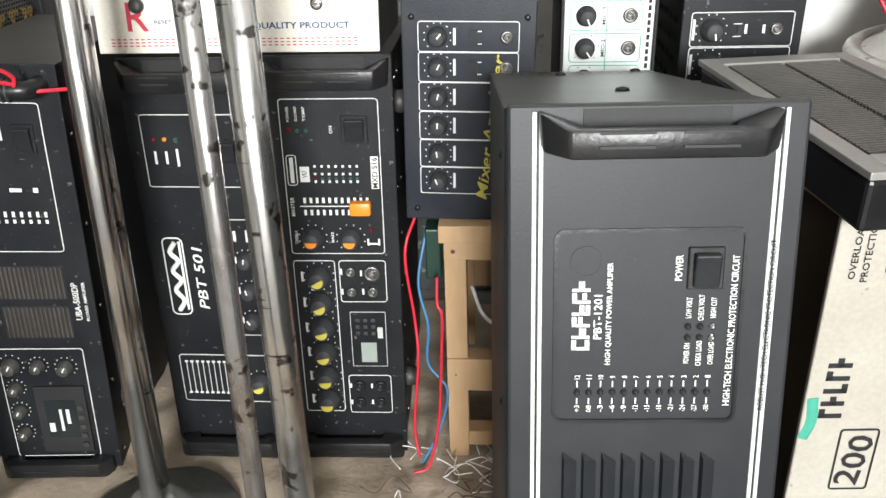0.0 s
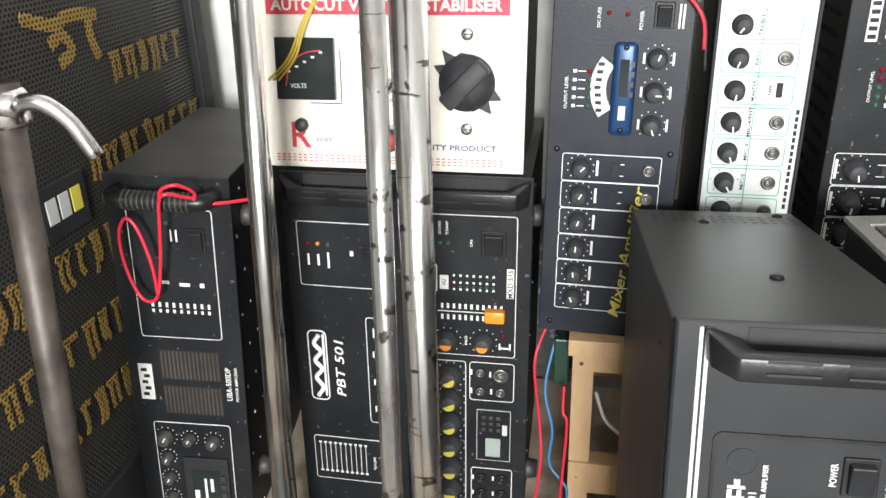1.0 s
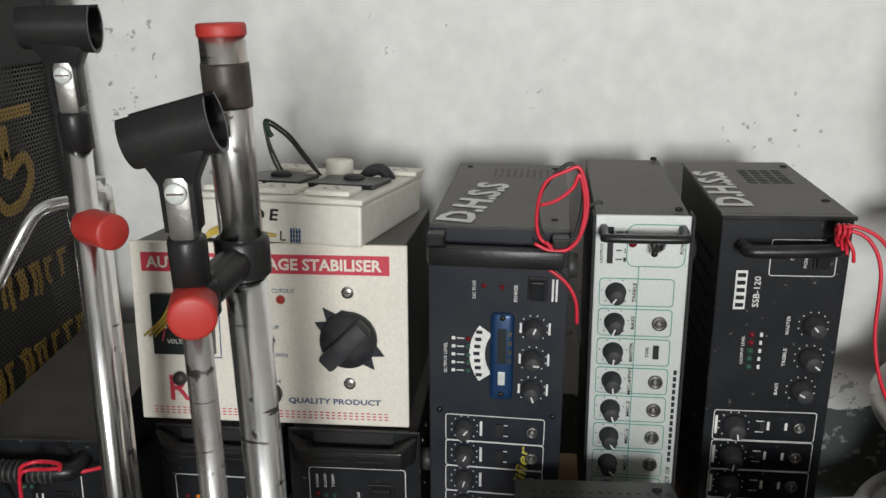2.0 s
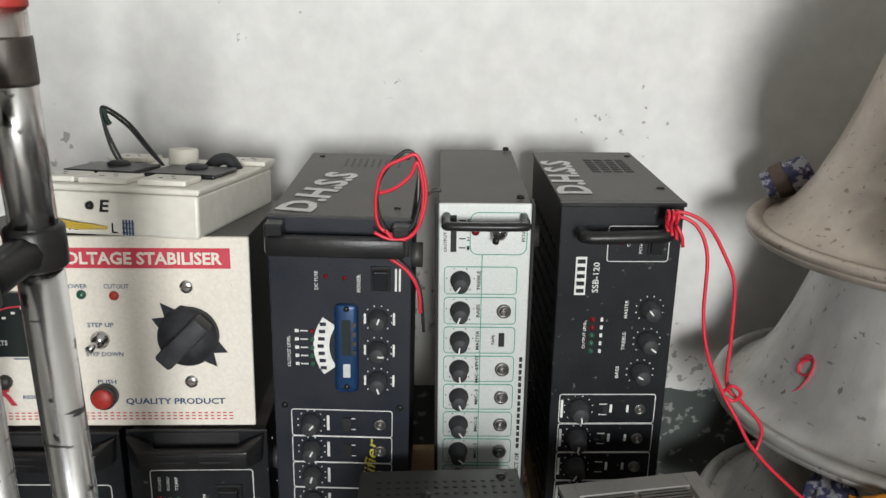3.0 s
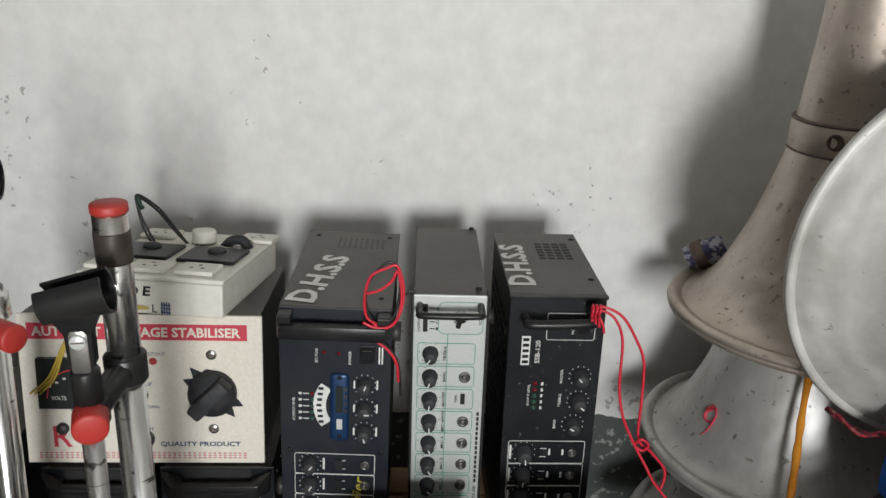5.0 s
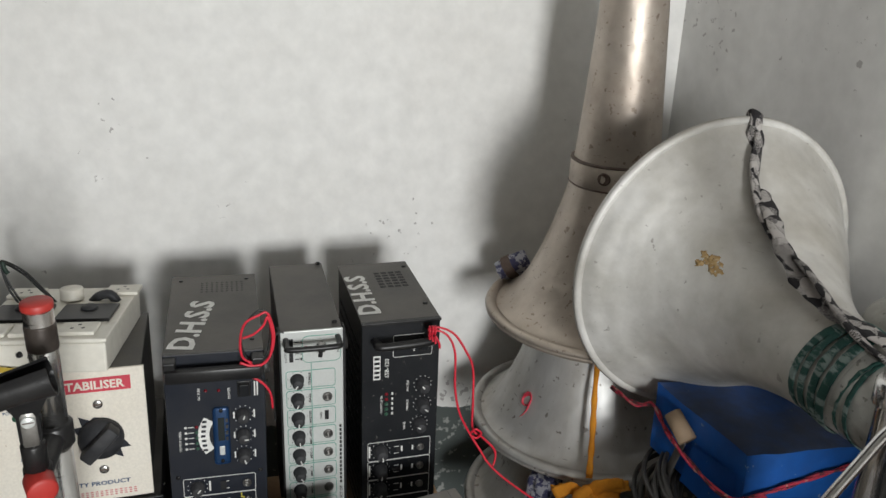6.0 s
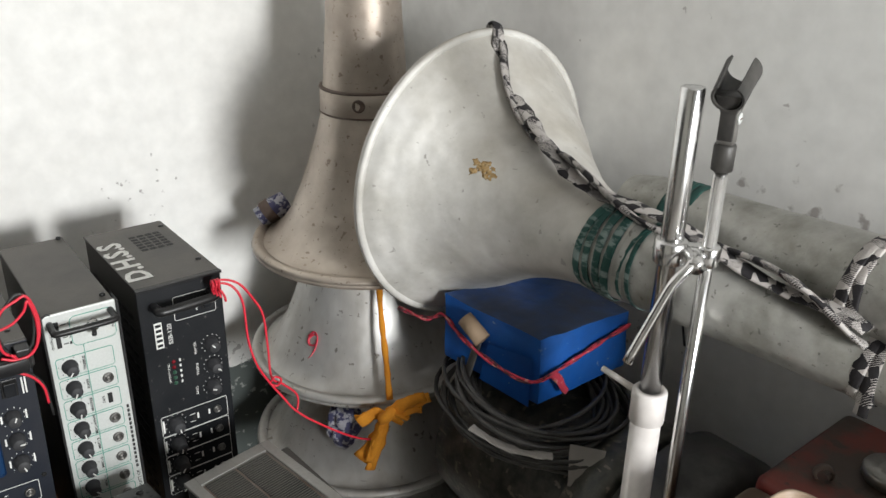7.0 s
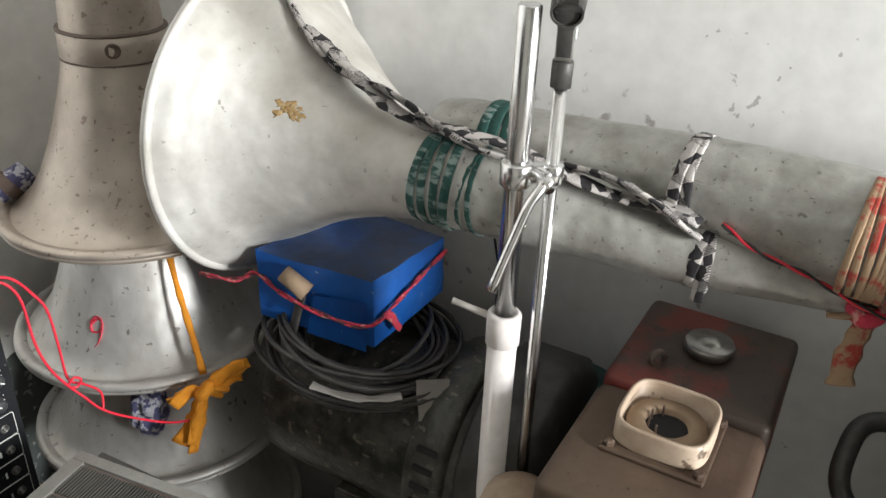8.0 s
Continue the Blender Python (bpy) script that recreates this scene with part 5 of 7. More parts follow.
for k in range(3):
    part("wire", sweep([(-0.002, -0.001, 0.008), (-0.025, -0.006, 0.0075 + 0.002 * k), (-0.07, -0.009, 0.006 + 0.0025 * k), (-0.092, -0.03, -0.03 - 0.004 * k), (-0.112 + 0.004 * k, -0.036, -0.075), (-0.139 + 0.006 * k, -0.032, -0.1)], 0.0014, 6, 6), "wireyellow", eb, "yellow wire", smooth=True)
for k in range(2):
    d = 0.005 * k
    part("cord", sweep([(-0.066 + d, 0.158, 0.043), (-0.078 + d, 0.158, 0.065), (-0.085 + 0.3 * d, 0.158, 0.09), (-0.086, 0.158 + d, 0.112 - d), (-0.058, 0.158, 0.097 - d), (-0.036, 0.158, 0.072 - d), (-0.016, 0.158, 0.047)], 0.0017, 8, 8), "wireblack", eb, "black looped cord", smooth=True)
part("tape", sweep([(-0.086, 0.16, 0.112), (-0.083, 0.158, 0.1), (-0.078, 0.157, 0.093)], 0.0032, 8, 4), "dgreen", eb, "green tape", smooth=True)

# ---- grille-topped unit on a cream amplifier ----
cr = thing("cream_amplifier", pose(0.3, 0.5, 0.0, 0, 0, 3), "cream-panelled amplifier with handwritten number, standing on end", "amplifier")
part("body", box(-0.066, 0.066, 0.004, 0.25, 0, 0.462, 0.0015), "case", cr)
part("front_panel", box(-0.069, 0.069, -0.001, 0.004, 0, 0.464, 0.0012), "beige", cr)
lettering("OVERLOAD", -0.056, 0.434, 0.042, 0.0045, cr, "cabinet", 90, -0.0016), lettering("PROTECTION", -0.048, 0.434, 0.046, 0.0045, cr, "cabinet", 90, -0.0016)
part("outline", outline(-0.035, 0.02, 0.415, 0.455, 0.0008, 0.004, -0.0016), "cabinet", cr)
part("push_button", lathe([(0.004, 0), (0.0035, 0.003), (0.0001, 0.004)], (-0.025, -0.001, 0.436), (0, -1, 0), 12), "red", cr, smooth=True)
lg = bmesh.new()
for k in range(5):
    box(-0.058, -0.042, -0.0017, 0, 0.303 + 0.0105 * k, 0.3065 + 0.0105 * k, bm=lg)
    box(-0.058 + 0.006 * (k % 3), -0.054 + 0.006 * (k % 3), -0.0017, 0, 0.303 + 0.0105 * k, 0.3105 + 0.0105 * k, bm=lg)
part("logo", lg, "cabinet", cr)
part("outline", outline(-0.04, -0.012, 0.238, 0.293, 0.0013, 0.003, -0.0018), "cabinet", cr)
lettering("200", -0.026, 0.265, 0.045, 0.018, cr, "cabinet", 82, -0.0018)
lettering("MASTER", -0.055, 0.205, 0.028, 0.004, cr, "cabinet", 90, -0.0016), lettering("TREBLE", -0.056, 0.155, 0.028, 0.004, cr, "cabinet", 90, -0.0016)
part("paint_smear", sweep([(-0.066, -0.001, 0.285), (-0.062, -0.001, 0.3), (-0.064, -0.001, 0.32)], 0.004, 6, 4, flat=0.2, up=(0, 1, 0)), "green", cr)
for k in range(3):
    s = part("slider_slot", box(-0.04, 0.06, -0.0018, 0, 0.212 - 0.028 * k, 0.2145 - 0.028 * k), "cabinet", cr)
    part("slider_knob", box(0.0 + 0.012 * k, 0.014 + 0.012 * k, -0.014, -0.001, 0.205 - 0.028 * k, 0.222 - 0.028 * k, 0.002), "plastic", s)

gu = thing("small_amplifier", pose(0.268, 0.595, 0.4642, 1.5, 0, 9), "silver-topped unit with fine slotted grille, lying flat", "amplifier")
part("body", box(-0.062, 0.062, -0.125, 0.125, 0, 0.033, 0.003), "plastic", gu)
fr = bmesh.new()
for x0, x1, y0, y1 in ((-0.064, -0.05, -0.128, 0.128), (0.05, 0.064, -0.128, 0.128), (-0.05, 0.05, 0.11, 0.128), (-0.05, 0.05, -0.128, -0.1)):
    box(x0, x1, y0, y1, 0.034, 0.039, 0.0008, fr)
part("top_frame", fr, "greysilver", gu, "dull silver top frame")
part("grille_bed", box(-0.05, 0.05, -0.1, 0.11, 0.0335, 0.035), "rust", gu)
sl = bmesh.new()
for i in range(2):
    for k in range(52):
        box(-0.046 + 0.048 * i, -0.002 + 0.048 * i, -0.098 + 0.004 * k, -0.0962 + 0.004 * k, 0.035, 0.0378, bm=sl)
tagged(part("grille_slats", sl, "greycase", gu), kind="stuff")

# ---- loudspeaker cabinet by the wall, its grille facing into the room ----
sp = thing("loudspeaker_cabinet", pose(-0.612, 0.0, 0.0), "tall black loudspeaker cabinet with perforated grille and ochre lettering", "loudspeaker")
SY0, SY1, SZ0, SZ1 = 0.42, 1.115, 0.1, 0.845
part("back_board", box(-0.45, -0.05, SY0 - 0.03, SY1 + 0.03, 0.0, 1.35, 0.004), "cabinet", sp)
for y0, y1, z0, z1 in ((SY0 - 0.03, SY0, 0, 1.35), (SY1, SY1 + 0.03, 0, 1.35), (SY0, SY1, 0, SZ0), (SY0, SY1, SZ1, 0.93), (SY0, SY1, 1.3, 1.35)):
    part("frame_board", box(-0.05, 0.012, y0, y1, z0, z1, 0.003), "cabinet", sp)
g = bmesh.new()
for i in range(13):
    for j in range(13):
        u, v = i / 12, j / 12
        g.verts.new((SY0 - 0.75 + u * (SY1 - SY0), -0.006 * math.sin(math.pi * u) * math.sin(math.pi * v), SZ0 + v * (SZ1 - SZ0)))
g.verts.ensure_lookup_table()
for i in range(12):
    for j in range(12):
        g.faces.new([g.verts[k] for k in (i * 13 + j, (i + 1) * 13 + j, (i + 1) * 13 + j + 1, i * 13 + j + 1)])
grille = part("grille", g, "mesh", sp, "black perforated steel grille", True, pose(0, 0.75, 0, 0, 0, 90))
part("upper_panel", box(-0.05, 0.0, SY0, SY1, 0.93, 1.3), "cabinet", sp)
part("corner_bracket", box(0.0, 0.02, 0.78, 0.86, 0.9, 0.985, 0.004), "greycase", sp, "grey metal corner bracket")


def letters(rows, w):
    b = bmesh.new()
    for r in rows:
        sweep([(y - 0.75, -0.0085, z) for y, z in r], w, 6, 6, bm=b, flat=0.1, up=(0, 1, 0))
    return b


big = [
    [(0.795, 0.794), (0.826, 0.795), (0.889, 0.794), (0.962, 0.792), (1.054, 0.792)],
    [(0.852, 0.811), (0.883, 0.816), (0.901, 0.801), (0.903, 0.772), (0.905, 0.745)],
    [(0.855, 0.768), (0.872, 0.739), (0.884, 0.701), (0.909, 0.686), (0.929, 0.703), (0.933, 0.724), (0.911, 0.742)],
    [(0.948, 0.762), (0.971, 0.768), (0.991, 0.742), (0.988, 0.723), (1.024, 0.737), (1.032, 0.712), (1.009, 0.686), (0.977, 0.68), (0.956, 0.704), (0.948, 0.731)],
    [(0.812, 0.751), (0.834, 0.741), (0.835, 0.692), (0.857, 0.69), (0.859, 0.725), (0.846, 0.781)],
    [(0.994, 0.78), (0.993, 0.758), (0.99, 0.739)],
    [(0.761, 0.663), (0.809, 0.65), (0.841, 0.655), (0.892, 0.65)],
    [(0.874, 0.648), (0.873, 0.627), (0.882, 0.601)],
    [(0.798, 0.63), (0.822, 0.637), (0.834, 0.618), (0.809, 0.608)],
    [(0.793, 0.765), (0.793, 0.739), (0.771, 0.717)],
]
part("painted_letters", letters(big, 0.0075), "letter", grille, "large ochre brush-painted letters")
small = []
hand = random.Random(11)
for z, y0, y1, tall in ((0.56, 0.9, 1.08, 0.04), (0.46, 0.82, 1.08, 0.04), (0.36, 0.62, 1.05, 0.05), (0.27, 0.6, 1.0, 0.045), (0.18, 0.55, 0.95, 0.045)):
    y = y0
    while y < y1:
        s = hand.uniform(0.016, 0.03)
        tilt = hand.uniform(-0.004, 0.004)
        small.append([(y, z + tall), (y + s * 0.5, z + tall + tilt), (y + s, z + tall)])
        for k in range(hand.choice((1, 2, 2))):
            u = y + s * (0.3 + 0.5 * k)
            small.append([(u, z + tall), (u + tilt, z + tall * 0.5), (u - tilt, z + tall * hand.uniform(0.0, 0.3))])
        y += s + hand.uniform(0.006, 0.014)
tagged(part("painted_words", letters(small, 0.0042), "letter", grille, "rows of small worn ochre painted marks"), kind="stuff")
badge = part("badge", box(0.006, 0.012, 0.72, 0.8, 0.43, 0.492, 0.001), "cabinet", sp, "black badge with yellow logo")
for k in range(3):
    part("logo", box(0.0118, 0.0132, 0.728 + 0.022 * k, 0.745 + 0.022 * k, 0.45, 0.478, 0.0004), ("silver", "silver", "yellow")[k], badge)

# ---- microphone stands ----


def mic_clip(parent, p, yaw=0, tilt=0, material="plastic"):
    """Slotted cradle on a swivel with a screw, and the sleeve below it; p is the top of the rod."""
    m = pose(*p, 0, 0, yaw)
    sleeve = part("clip_sleeve", lathe([(0.0085, -0.027), (0.0106, -0.0265), (0.0108, -0.002), (0.0098, 0.0), (0.0001, 0.0)], (0, 0, 0), (0, 0, 1), 14), material, parent, smooth=True, at=m)
    part("swivel", box(-0.0072, 0.0072, -0.0085, 0.0085, -0.001, 0.037, 0.003), "tarnished", sleeve, "metal swivel bracket", smooth=True)
    part("swivel_screw", lathe([(0.0058, 0.008), (0.0058, 0.0098), (0.005, 0.0106), (0.0001, 0.0107)], (0, 0, 0.026), (0, -1, 0), 20), "silver", sleeve, smooth=True)
    part("screw_slot", box(-0.0045, 0.0045, -0.0111, -0.0105, 0.0255, 0.0265), "rust", sleeve)
    neck = bmesh.new()
    for z, hx, hy in ((0.004, 0.0092, 0.0072), (0.03, 0.0095, 0.0074), (0.037, 0.0125, 0.0092), (0.049, 0.0185, 0.0125)):
        for x, y in ((-1, -1), (1, -1), (1, 1), (-1, 1)):
            neck.verts.new((hx * x, hy * y, z))
    neck.verts.ensure_lookup_table()
    for r in range(3):
        for k in range(4):
            neck.faces.new([neck.verts[q] for q in (4 * r + k, 4 * r + (k + 1) % 4, 4 * r + 4 + (k + 1) % 4, 4 * r + 4 + k)])
    neck.faces.new([neck.verts[q] for q in (3, 2, 1, 0)])
    neck.faces.new([neck.verts[q] for q in (12, 13, 14, 15)])
    bmesh.ops.bevel(neck, geom=neck.edges[:], offset=0.0012, segments=2, profile=0.5, affect="EDGES")
    part("neck", neck, material, sleeve, smooth=True)
    c = bmesh.new()
    n, ro, ri, half = 22, 0.0165, 0.0142, 0.0235
    rings = []
    for s in (-half, half):
        o, i = [], []
        for k in range(n + 1):
            t = radians(90 + 38 + (360 - 76) * k / n)
            f = 1.0 + (0.08 if s > 0 else -0.05)
            o.append(c.verts.new((s, ro * f * math.cos(t), ro * f * math.sin(t))))
            i.append(c.verts.new((s, ri * f * math.cos(t), ri * f * math.sin(t))))
        rings.append((o, i))
    (oa, ia), (ob_, ib) = rings
    for k in range(n):
        c.faces.new((oa[k], oa[k + 1], ob_[k + 1], ob_[k]))
        c.faces.new((ia[k], ib[k], ib[k + 1], ia[k + 1]))
        c.faces.new((oa[k], ia[k], ia[k + 1], oa[k + 1]))
        c.faces.new((ob_[k], ob_[k + 1], ib[k + 1], ib[k]))
    for k in (0, n):
        c.faces.new((oa[k], ob_[k], ib[k], ia[k]))
    bmesh.ops.recalc_face_normals(c, faces=c.faces[:])
    part("cradle", c, material, sleeve, smooth=True, at=pose(0, 0, 0.058, 0, tilt, 0))
    return sleeve


def clamp(parent, p, q, material, knob_material=None, lever=None, aside=0.45):
    """A block that grips the upright at p and the rod at q."""
    p, q = Vector(p), Vector(q)
    c = part("clamp", lathe([(0.0155, -0.013), (0.0172, -0.011), (0.0172, 0.011), (0.0155, 0.013)], p, (0, 0, 1), 20), material, parent, smooth=True)
    part("clamp_arm", sweep([p, (p + q) / 2, q], 0.0115, 10, 3), material, c, smooth=True)
    part("clamp_collar", lathe([(0.011, -0.011), (0.0125, -0.009), (0.0125, 0.009), (0.011, 0.011)], q, (0, 0, 1), 18), material, c, smooth=True)
    d = (q - p).normalized()
    long = 0.034 if aside > 1 else 0.0232
    if knob_material:
        part("clamp_knob", lathe([(0.0125, 0.0), (0.0132, 0.002), (0.0132, long - 0.002), (0.0128, long - 0.001), (0.0105, long), (0.0001, long)], q + d * 0.004, (d + Vector((aside, 0, 0))).normalized(), 24), knob_material, c, "red plastic clamp knob", smooth=True)
    if lever:
        part("lever", sweep(lever, 0.0055, 10, 6), "chrome", c, "chrome lever", smooth=True)
    return c


ms = thing("microphone_stand", pose(0, 0, 0), "chrome microphone stand with rusty lower tube, red cap and black clip", "microphone stand", "microphone stands")
C0, CT = Vector((-0.161, 0.572, 0.012)), Vector((-0.155, 0.57, 0.905))
CM = C0.lerp(CT, 0.845)
part("upright", rod(C0, CM, 0.0135, None, 28), "worn", ms, "thick chrome tube with rust spots", smooth=True)
part("upper_tube", rod(CM, CT, 0.0134, None, 28), "worn", ms, "thick chrome tube with flaked black paint", smooth=True)
part("end_cap", lathe([(0.0142, -0.001), (0.0144, 0.0), (0.0144, 0.005), (0.0136, 0.0062), (0.0001, 0.0064)], CT, (0, 0, 1), 24), "red", ms, "red plastic end cap", smooth=True)
part("tape", lathe([(0.0139, -0.042), (0.0142, -0.04), (0.0142, -0.018), (0.0139, -0.016)], CT, (0, 0, 1), 24, wobble=0.0004), "darkrust", ms, "brown sticky tape", smooth=True)
part("boom_rod", rod((-0.178, 0.508, 0.06), (-0.161, 0.505, 0.795), 0.0082, None, 22), "wornrust", ms, "thin chrome rod eaten by rust", smooth=True)
clamp(ms, (-0.156, 0.57, 0.77), (-0.1615, 0.51, 0.765), "plastic", "red")
mic_clip(ms, (-0.161, 0.505, 0.803), 8, -12)
part("base", lathe([(0.085, 0), (0.09, 0.004), (0.086, 0.014), (0.04, 0.022), (0.022, 0.034), (0.018, 0.036)], (-0.172, 0.57, 0), (0, 0, 1), 36, wobble=0.003), "iron", ms, "rough grey cast iron base", smooth=True)

ms2 = thing("microphone_stand", pose(0, 0, 0), "chrome microphone stand with red knob and black clip", "microphone stand", "microphone stands")
part("upright", rod((-0.358, 0.69, 0.012), (-0.322, 0.688, 0.79), 0.0125, None, 26), "worn", ms2, smooth=True)
part("boom_rod", rod((-0.345, 0.648, 0.03), (-0.2965, 0.64, 0.844), 0.0098, None, 24), "chrome", ms2, "slim chrome rod", smooth=True)
clamp(ms2, (-0.323, 0.688, 0.77), (-0.301, 0.642, 0.768), "chrome", "red", [(-0.33, 0.68, 0.775), (-0.35, 0.66, 0.772), (-0.362, 0.645, 0.75), (-0.382, 0.635, 0.715)], 1.2)
mic_clip(ms2, (-0.296, 0.64, 0.85), 12, 2)
part("base", lathe([(0.085, 0), (0.09, 0.004), (0.086, 0.014), (0.04, 0.024), (0.022, 0.05), (0.018, 0.052)], (-0.355, 0.675, 0), (0, 0, 1), 36, wobble=0.003), "iron", ms2, "rough grey cast iron base", smooth=True)

ms3 = thing("microphone_stand", pose(0, 0, 0), "rusty brown microphone stand with bare chrome lever clamp", "microphone stand", "microphone stands")
part("upright", rod((-0.52, 0.545, 0.012), (-0.459, 0.54, 0.65), 0.0125, None, 26), "darkrust", ms3, smooth=True)
c3 = part("clamp", lathe([(0.0155, -0.014), (0.0175, -0.01), (0.0175, 0.01), (0.0155, 0.014)], (-0.461, 0.54, 0.632), (0, 0, 1), 20), "chrome", ms3, smooth=True)
part("clamp_bolt", rod((-0.475, 0.53, 0.637), (-0.44, 0.528, 0.637), 0.009, None, 14), "chrome", c3, smooth=True)
part("lever", sweep([(-0.445, 0.53, 0.637), (-0.425, 0.533, 0.638), (-0.41, 0.54, 0.622), (-0.397, 0.545, 0.594)], 0.0065, 12, 6), "chrome", c3, "bent chrome lever", smooth=True)
part("base", lathe([(0.085, 0), (0.09, 0.004), (0.086, 0.014), (0.04, 0.024), (0.022, 0.05), (0.018, 0.052)], (-0.52, 0.54, 0), (0, 0, 1), 36, wobble=0.003), "iron", ms3, smooth=True)

ms4 = thing("microphone_stand", pose(0, 0, 0), "polished chrome stand in a white plastic pipe with grey clip", "microphone stand", "microphone stands")
part("pipe", lathe([(0.0172, 0), (0.0172, 0.66)], (0.585, 0.317, 0.0), (0, 0, 1), 32), "pvc", ms4, "white plastic pipe", smooth=True)
part("pipe_collar", lathe([(0.0172, 0), (0.0196, 0.001), (0.0196, 0.038), (0.0175, 0.041), (0.0125, 0.041), (0.0125, 0.03)], (0.585, 0.317, 0.659), (0, 0, 1), 32), "pvc", ms4, smooth=True)
part("upright", lathe([(0.012, 0), (0.012, 0.337), (0.011, 0.3385), (0.0001, 0.339)], (0.585, 0.317, 0.699), (0, 0, 1), 30), "chrome", ms4, smooth=True)
part("boom_rod", rod((0.6, 0.281, 0.28), (0.608, 0.288, 0.975), 0.0072, None, 22), "chrome", ms4, smooth=True)
cl = clamp(ms4, (0.585, 0.317, 0.868), (0.6065, 0.287, 0.868), "chrome", None, [(0.59, 0.3, 0.872), (0.572, 0.282, 0.868), (0.556, 0.288, 0.85), (0.543, 0.296, 0.815), (0.523, 0.307, 0.762)])
part("clamp_bolt", rod((0.598, 0.301, 0.868), (0.572, 0.275, 0.868), 0.0072, 0.0085, 16), "chrome", cl, smooth=True)
mic_clip(ms4, (0.608, 0.288, 0.985), 18, -28, "rubber")
pin = part("locking_pin", rod((0.583, 0.334, 0.69), (0.576, 0.379, 0.699), 0.0042, 0.0036, 12), "pvc", ms4, "white peg", smooth=True)

# ---- trumpet horns ----


def horn_profile(outer, skin=0.0022, bead=0.0105):
    """Outer line from the mouth upwards, a rolled bead at the mouth, and the inner skin back to it."""
    r0, z0 = outer[0]
    lip = [(r0 - bead * 0.2 + bead * math.cos(radians(a)), z0 + bead * math.sin(radians(a))) for a in range(-150, 91, 40)]
    inner = [(max(r - skin, 0.004), z + skin * 0.3) for r, z in outer][::-1]
    return lip + outer[1:] + [(inner[0][0], outer[-1][1] + 0.0005)] + inner[:-1] + [lip[0]]


CX, CY = 0.642, 0.975
stack = (
    ("dusty spun aluminium trumpet horn with riveted collar, mouth down", "aludirty", 0.643, [(0.194, 0), (0.168, 0.012), (0.152, 0.03), (0.132, 0.06), (0.114, 0.1), (0.099, 0.14), (0.084, 0.19), (0.073, 0.232), (0.0705, 0.25), (0.0685, 0.28), (0.062, 0.36), (0.0555, 0.46), (0.048, 0.58), (0.041, 0.72)]),
    ("bright spun aluminium trumpet horn marked nine in red", "alushiny", 0.435, [(0.21, 0), (0.186, 0.012), (0.172, 0.028), (0.152, 0.06), (0.136, 0.1), (0.12, 0.15), (0.108, 0.2), (0.09, 0.3), (0.08, 0.36)]),
    ("dull aluminium trumpet horn, mouth down in the stack", "alushiny", 0.247, [(0.213, 0), (0.19, 0.012), (0.176, 0.028), (0.156, 0.06), (0.14, 0.1), (0.122, 0.15), (0.108, 0.2), (0.08, 0.33)]),
    ("lowest aluminium trumpet horn, mouth on the floor", "alu", 0.008, [(0.215, 0), (0.19, 0.012), (0.176, 0.03), (0.152, 0.07), (0.128, 0.13), (0.11, 0.2), (0.095, 0.27), (0.08, 0.35)]),
)
horns = []
for label, material, z, prof in stack:
    h = thing("trumpet_horn", pose(CX, CY, z), label, "horn loudspeaker", "stacked horns")
    part("bell", lathe(horn_profile(prof, bead=0.004), (0, 0, 0), (0, 0, 1), 64, wobble=0.0016), material, h, smooth=True)
    rr = prof[0][0] - 0.004
    part("rolled_rim", lathe([(rr + 0.0105 * math.cos(radians(a)), 0.004 + 0.0105 * math.sin(radians(a))) for a in range(0, 361, 36)], (0, 0, 0), (0, 0, 1), 64, wobble=0.0012), material, h, smooth=True)
    horns.append(h)
part("collar", lathe([(0.0725, 0.232), (0.0745, 0.234), (0.074, 0.271), (0.071, 0.273)], (0, 0, 0), (0, 0, 1), 48, wobble=0.001), "aludirty", horns[0], smooth=True)
part("collar_seam", lathe([(0.0748, 0.27), (0.0752, 0.2715), (0.0748, 0.273), (0.072, 0.2735)], (0, 0, 0), (0, 0, 1), 48, wobble=0.0015), "rust", horns[0], smooth=True)
part("collar_seam", lathe([(0.0745, 0.231), (0.0752, 0.2325), (0.0745, 0.234)], (0, 0, 0), (0, 0, 1), 48, wobble=0.0012), "rust", horns[0], smooth=True)
hd = Vector((0.593 - CX, 0.975 - CY - 0.056, 0)).normalized()
part("bolt_hole", lathe([(0.0095, -0.002), (0.0105, 0.001), (0.008, 0.0016), (0.0075, 0.0005), (0.0001, 0.0004)], hd * 0.0735 + Vector((0, 0, 0.2535)), hd, 20), "rust", horns[0], smooth=True)
nine = [(-0.7, 0.55), (-0.2, 0.95), (0.35, 0.75), (0.3, 0.2), (-0.35, 0.1), (-0.6, 0.45), (-0.1, 0.8), (0.4, 0.7), (0.45, 0.1), (0.2, -0.5), (-0.4, -1.0), (-0.8, -0.9)]
b9 = bmesh.new()
pp = []
for u, v in nine:
    z = 0.06 + 0.024 * v
    a = math.atan2(0.931 - CY, 0.5 - CX) + 0.115 * u
    r = 0.1535 - (z - 0.06) * 0.46
    pp.append((r * math.cos(a), r * math.sin(a), z))
part("painted_nine", sweep(pp, 0.0024, 6, 6, b9, 0.5, (0.6, 0.7, 0)), "redprint", horns[1], "red painted figure nine")

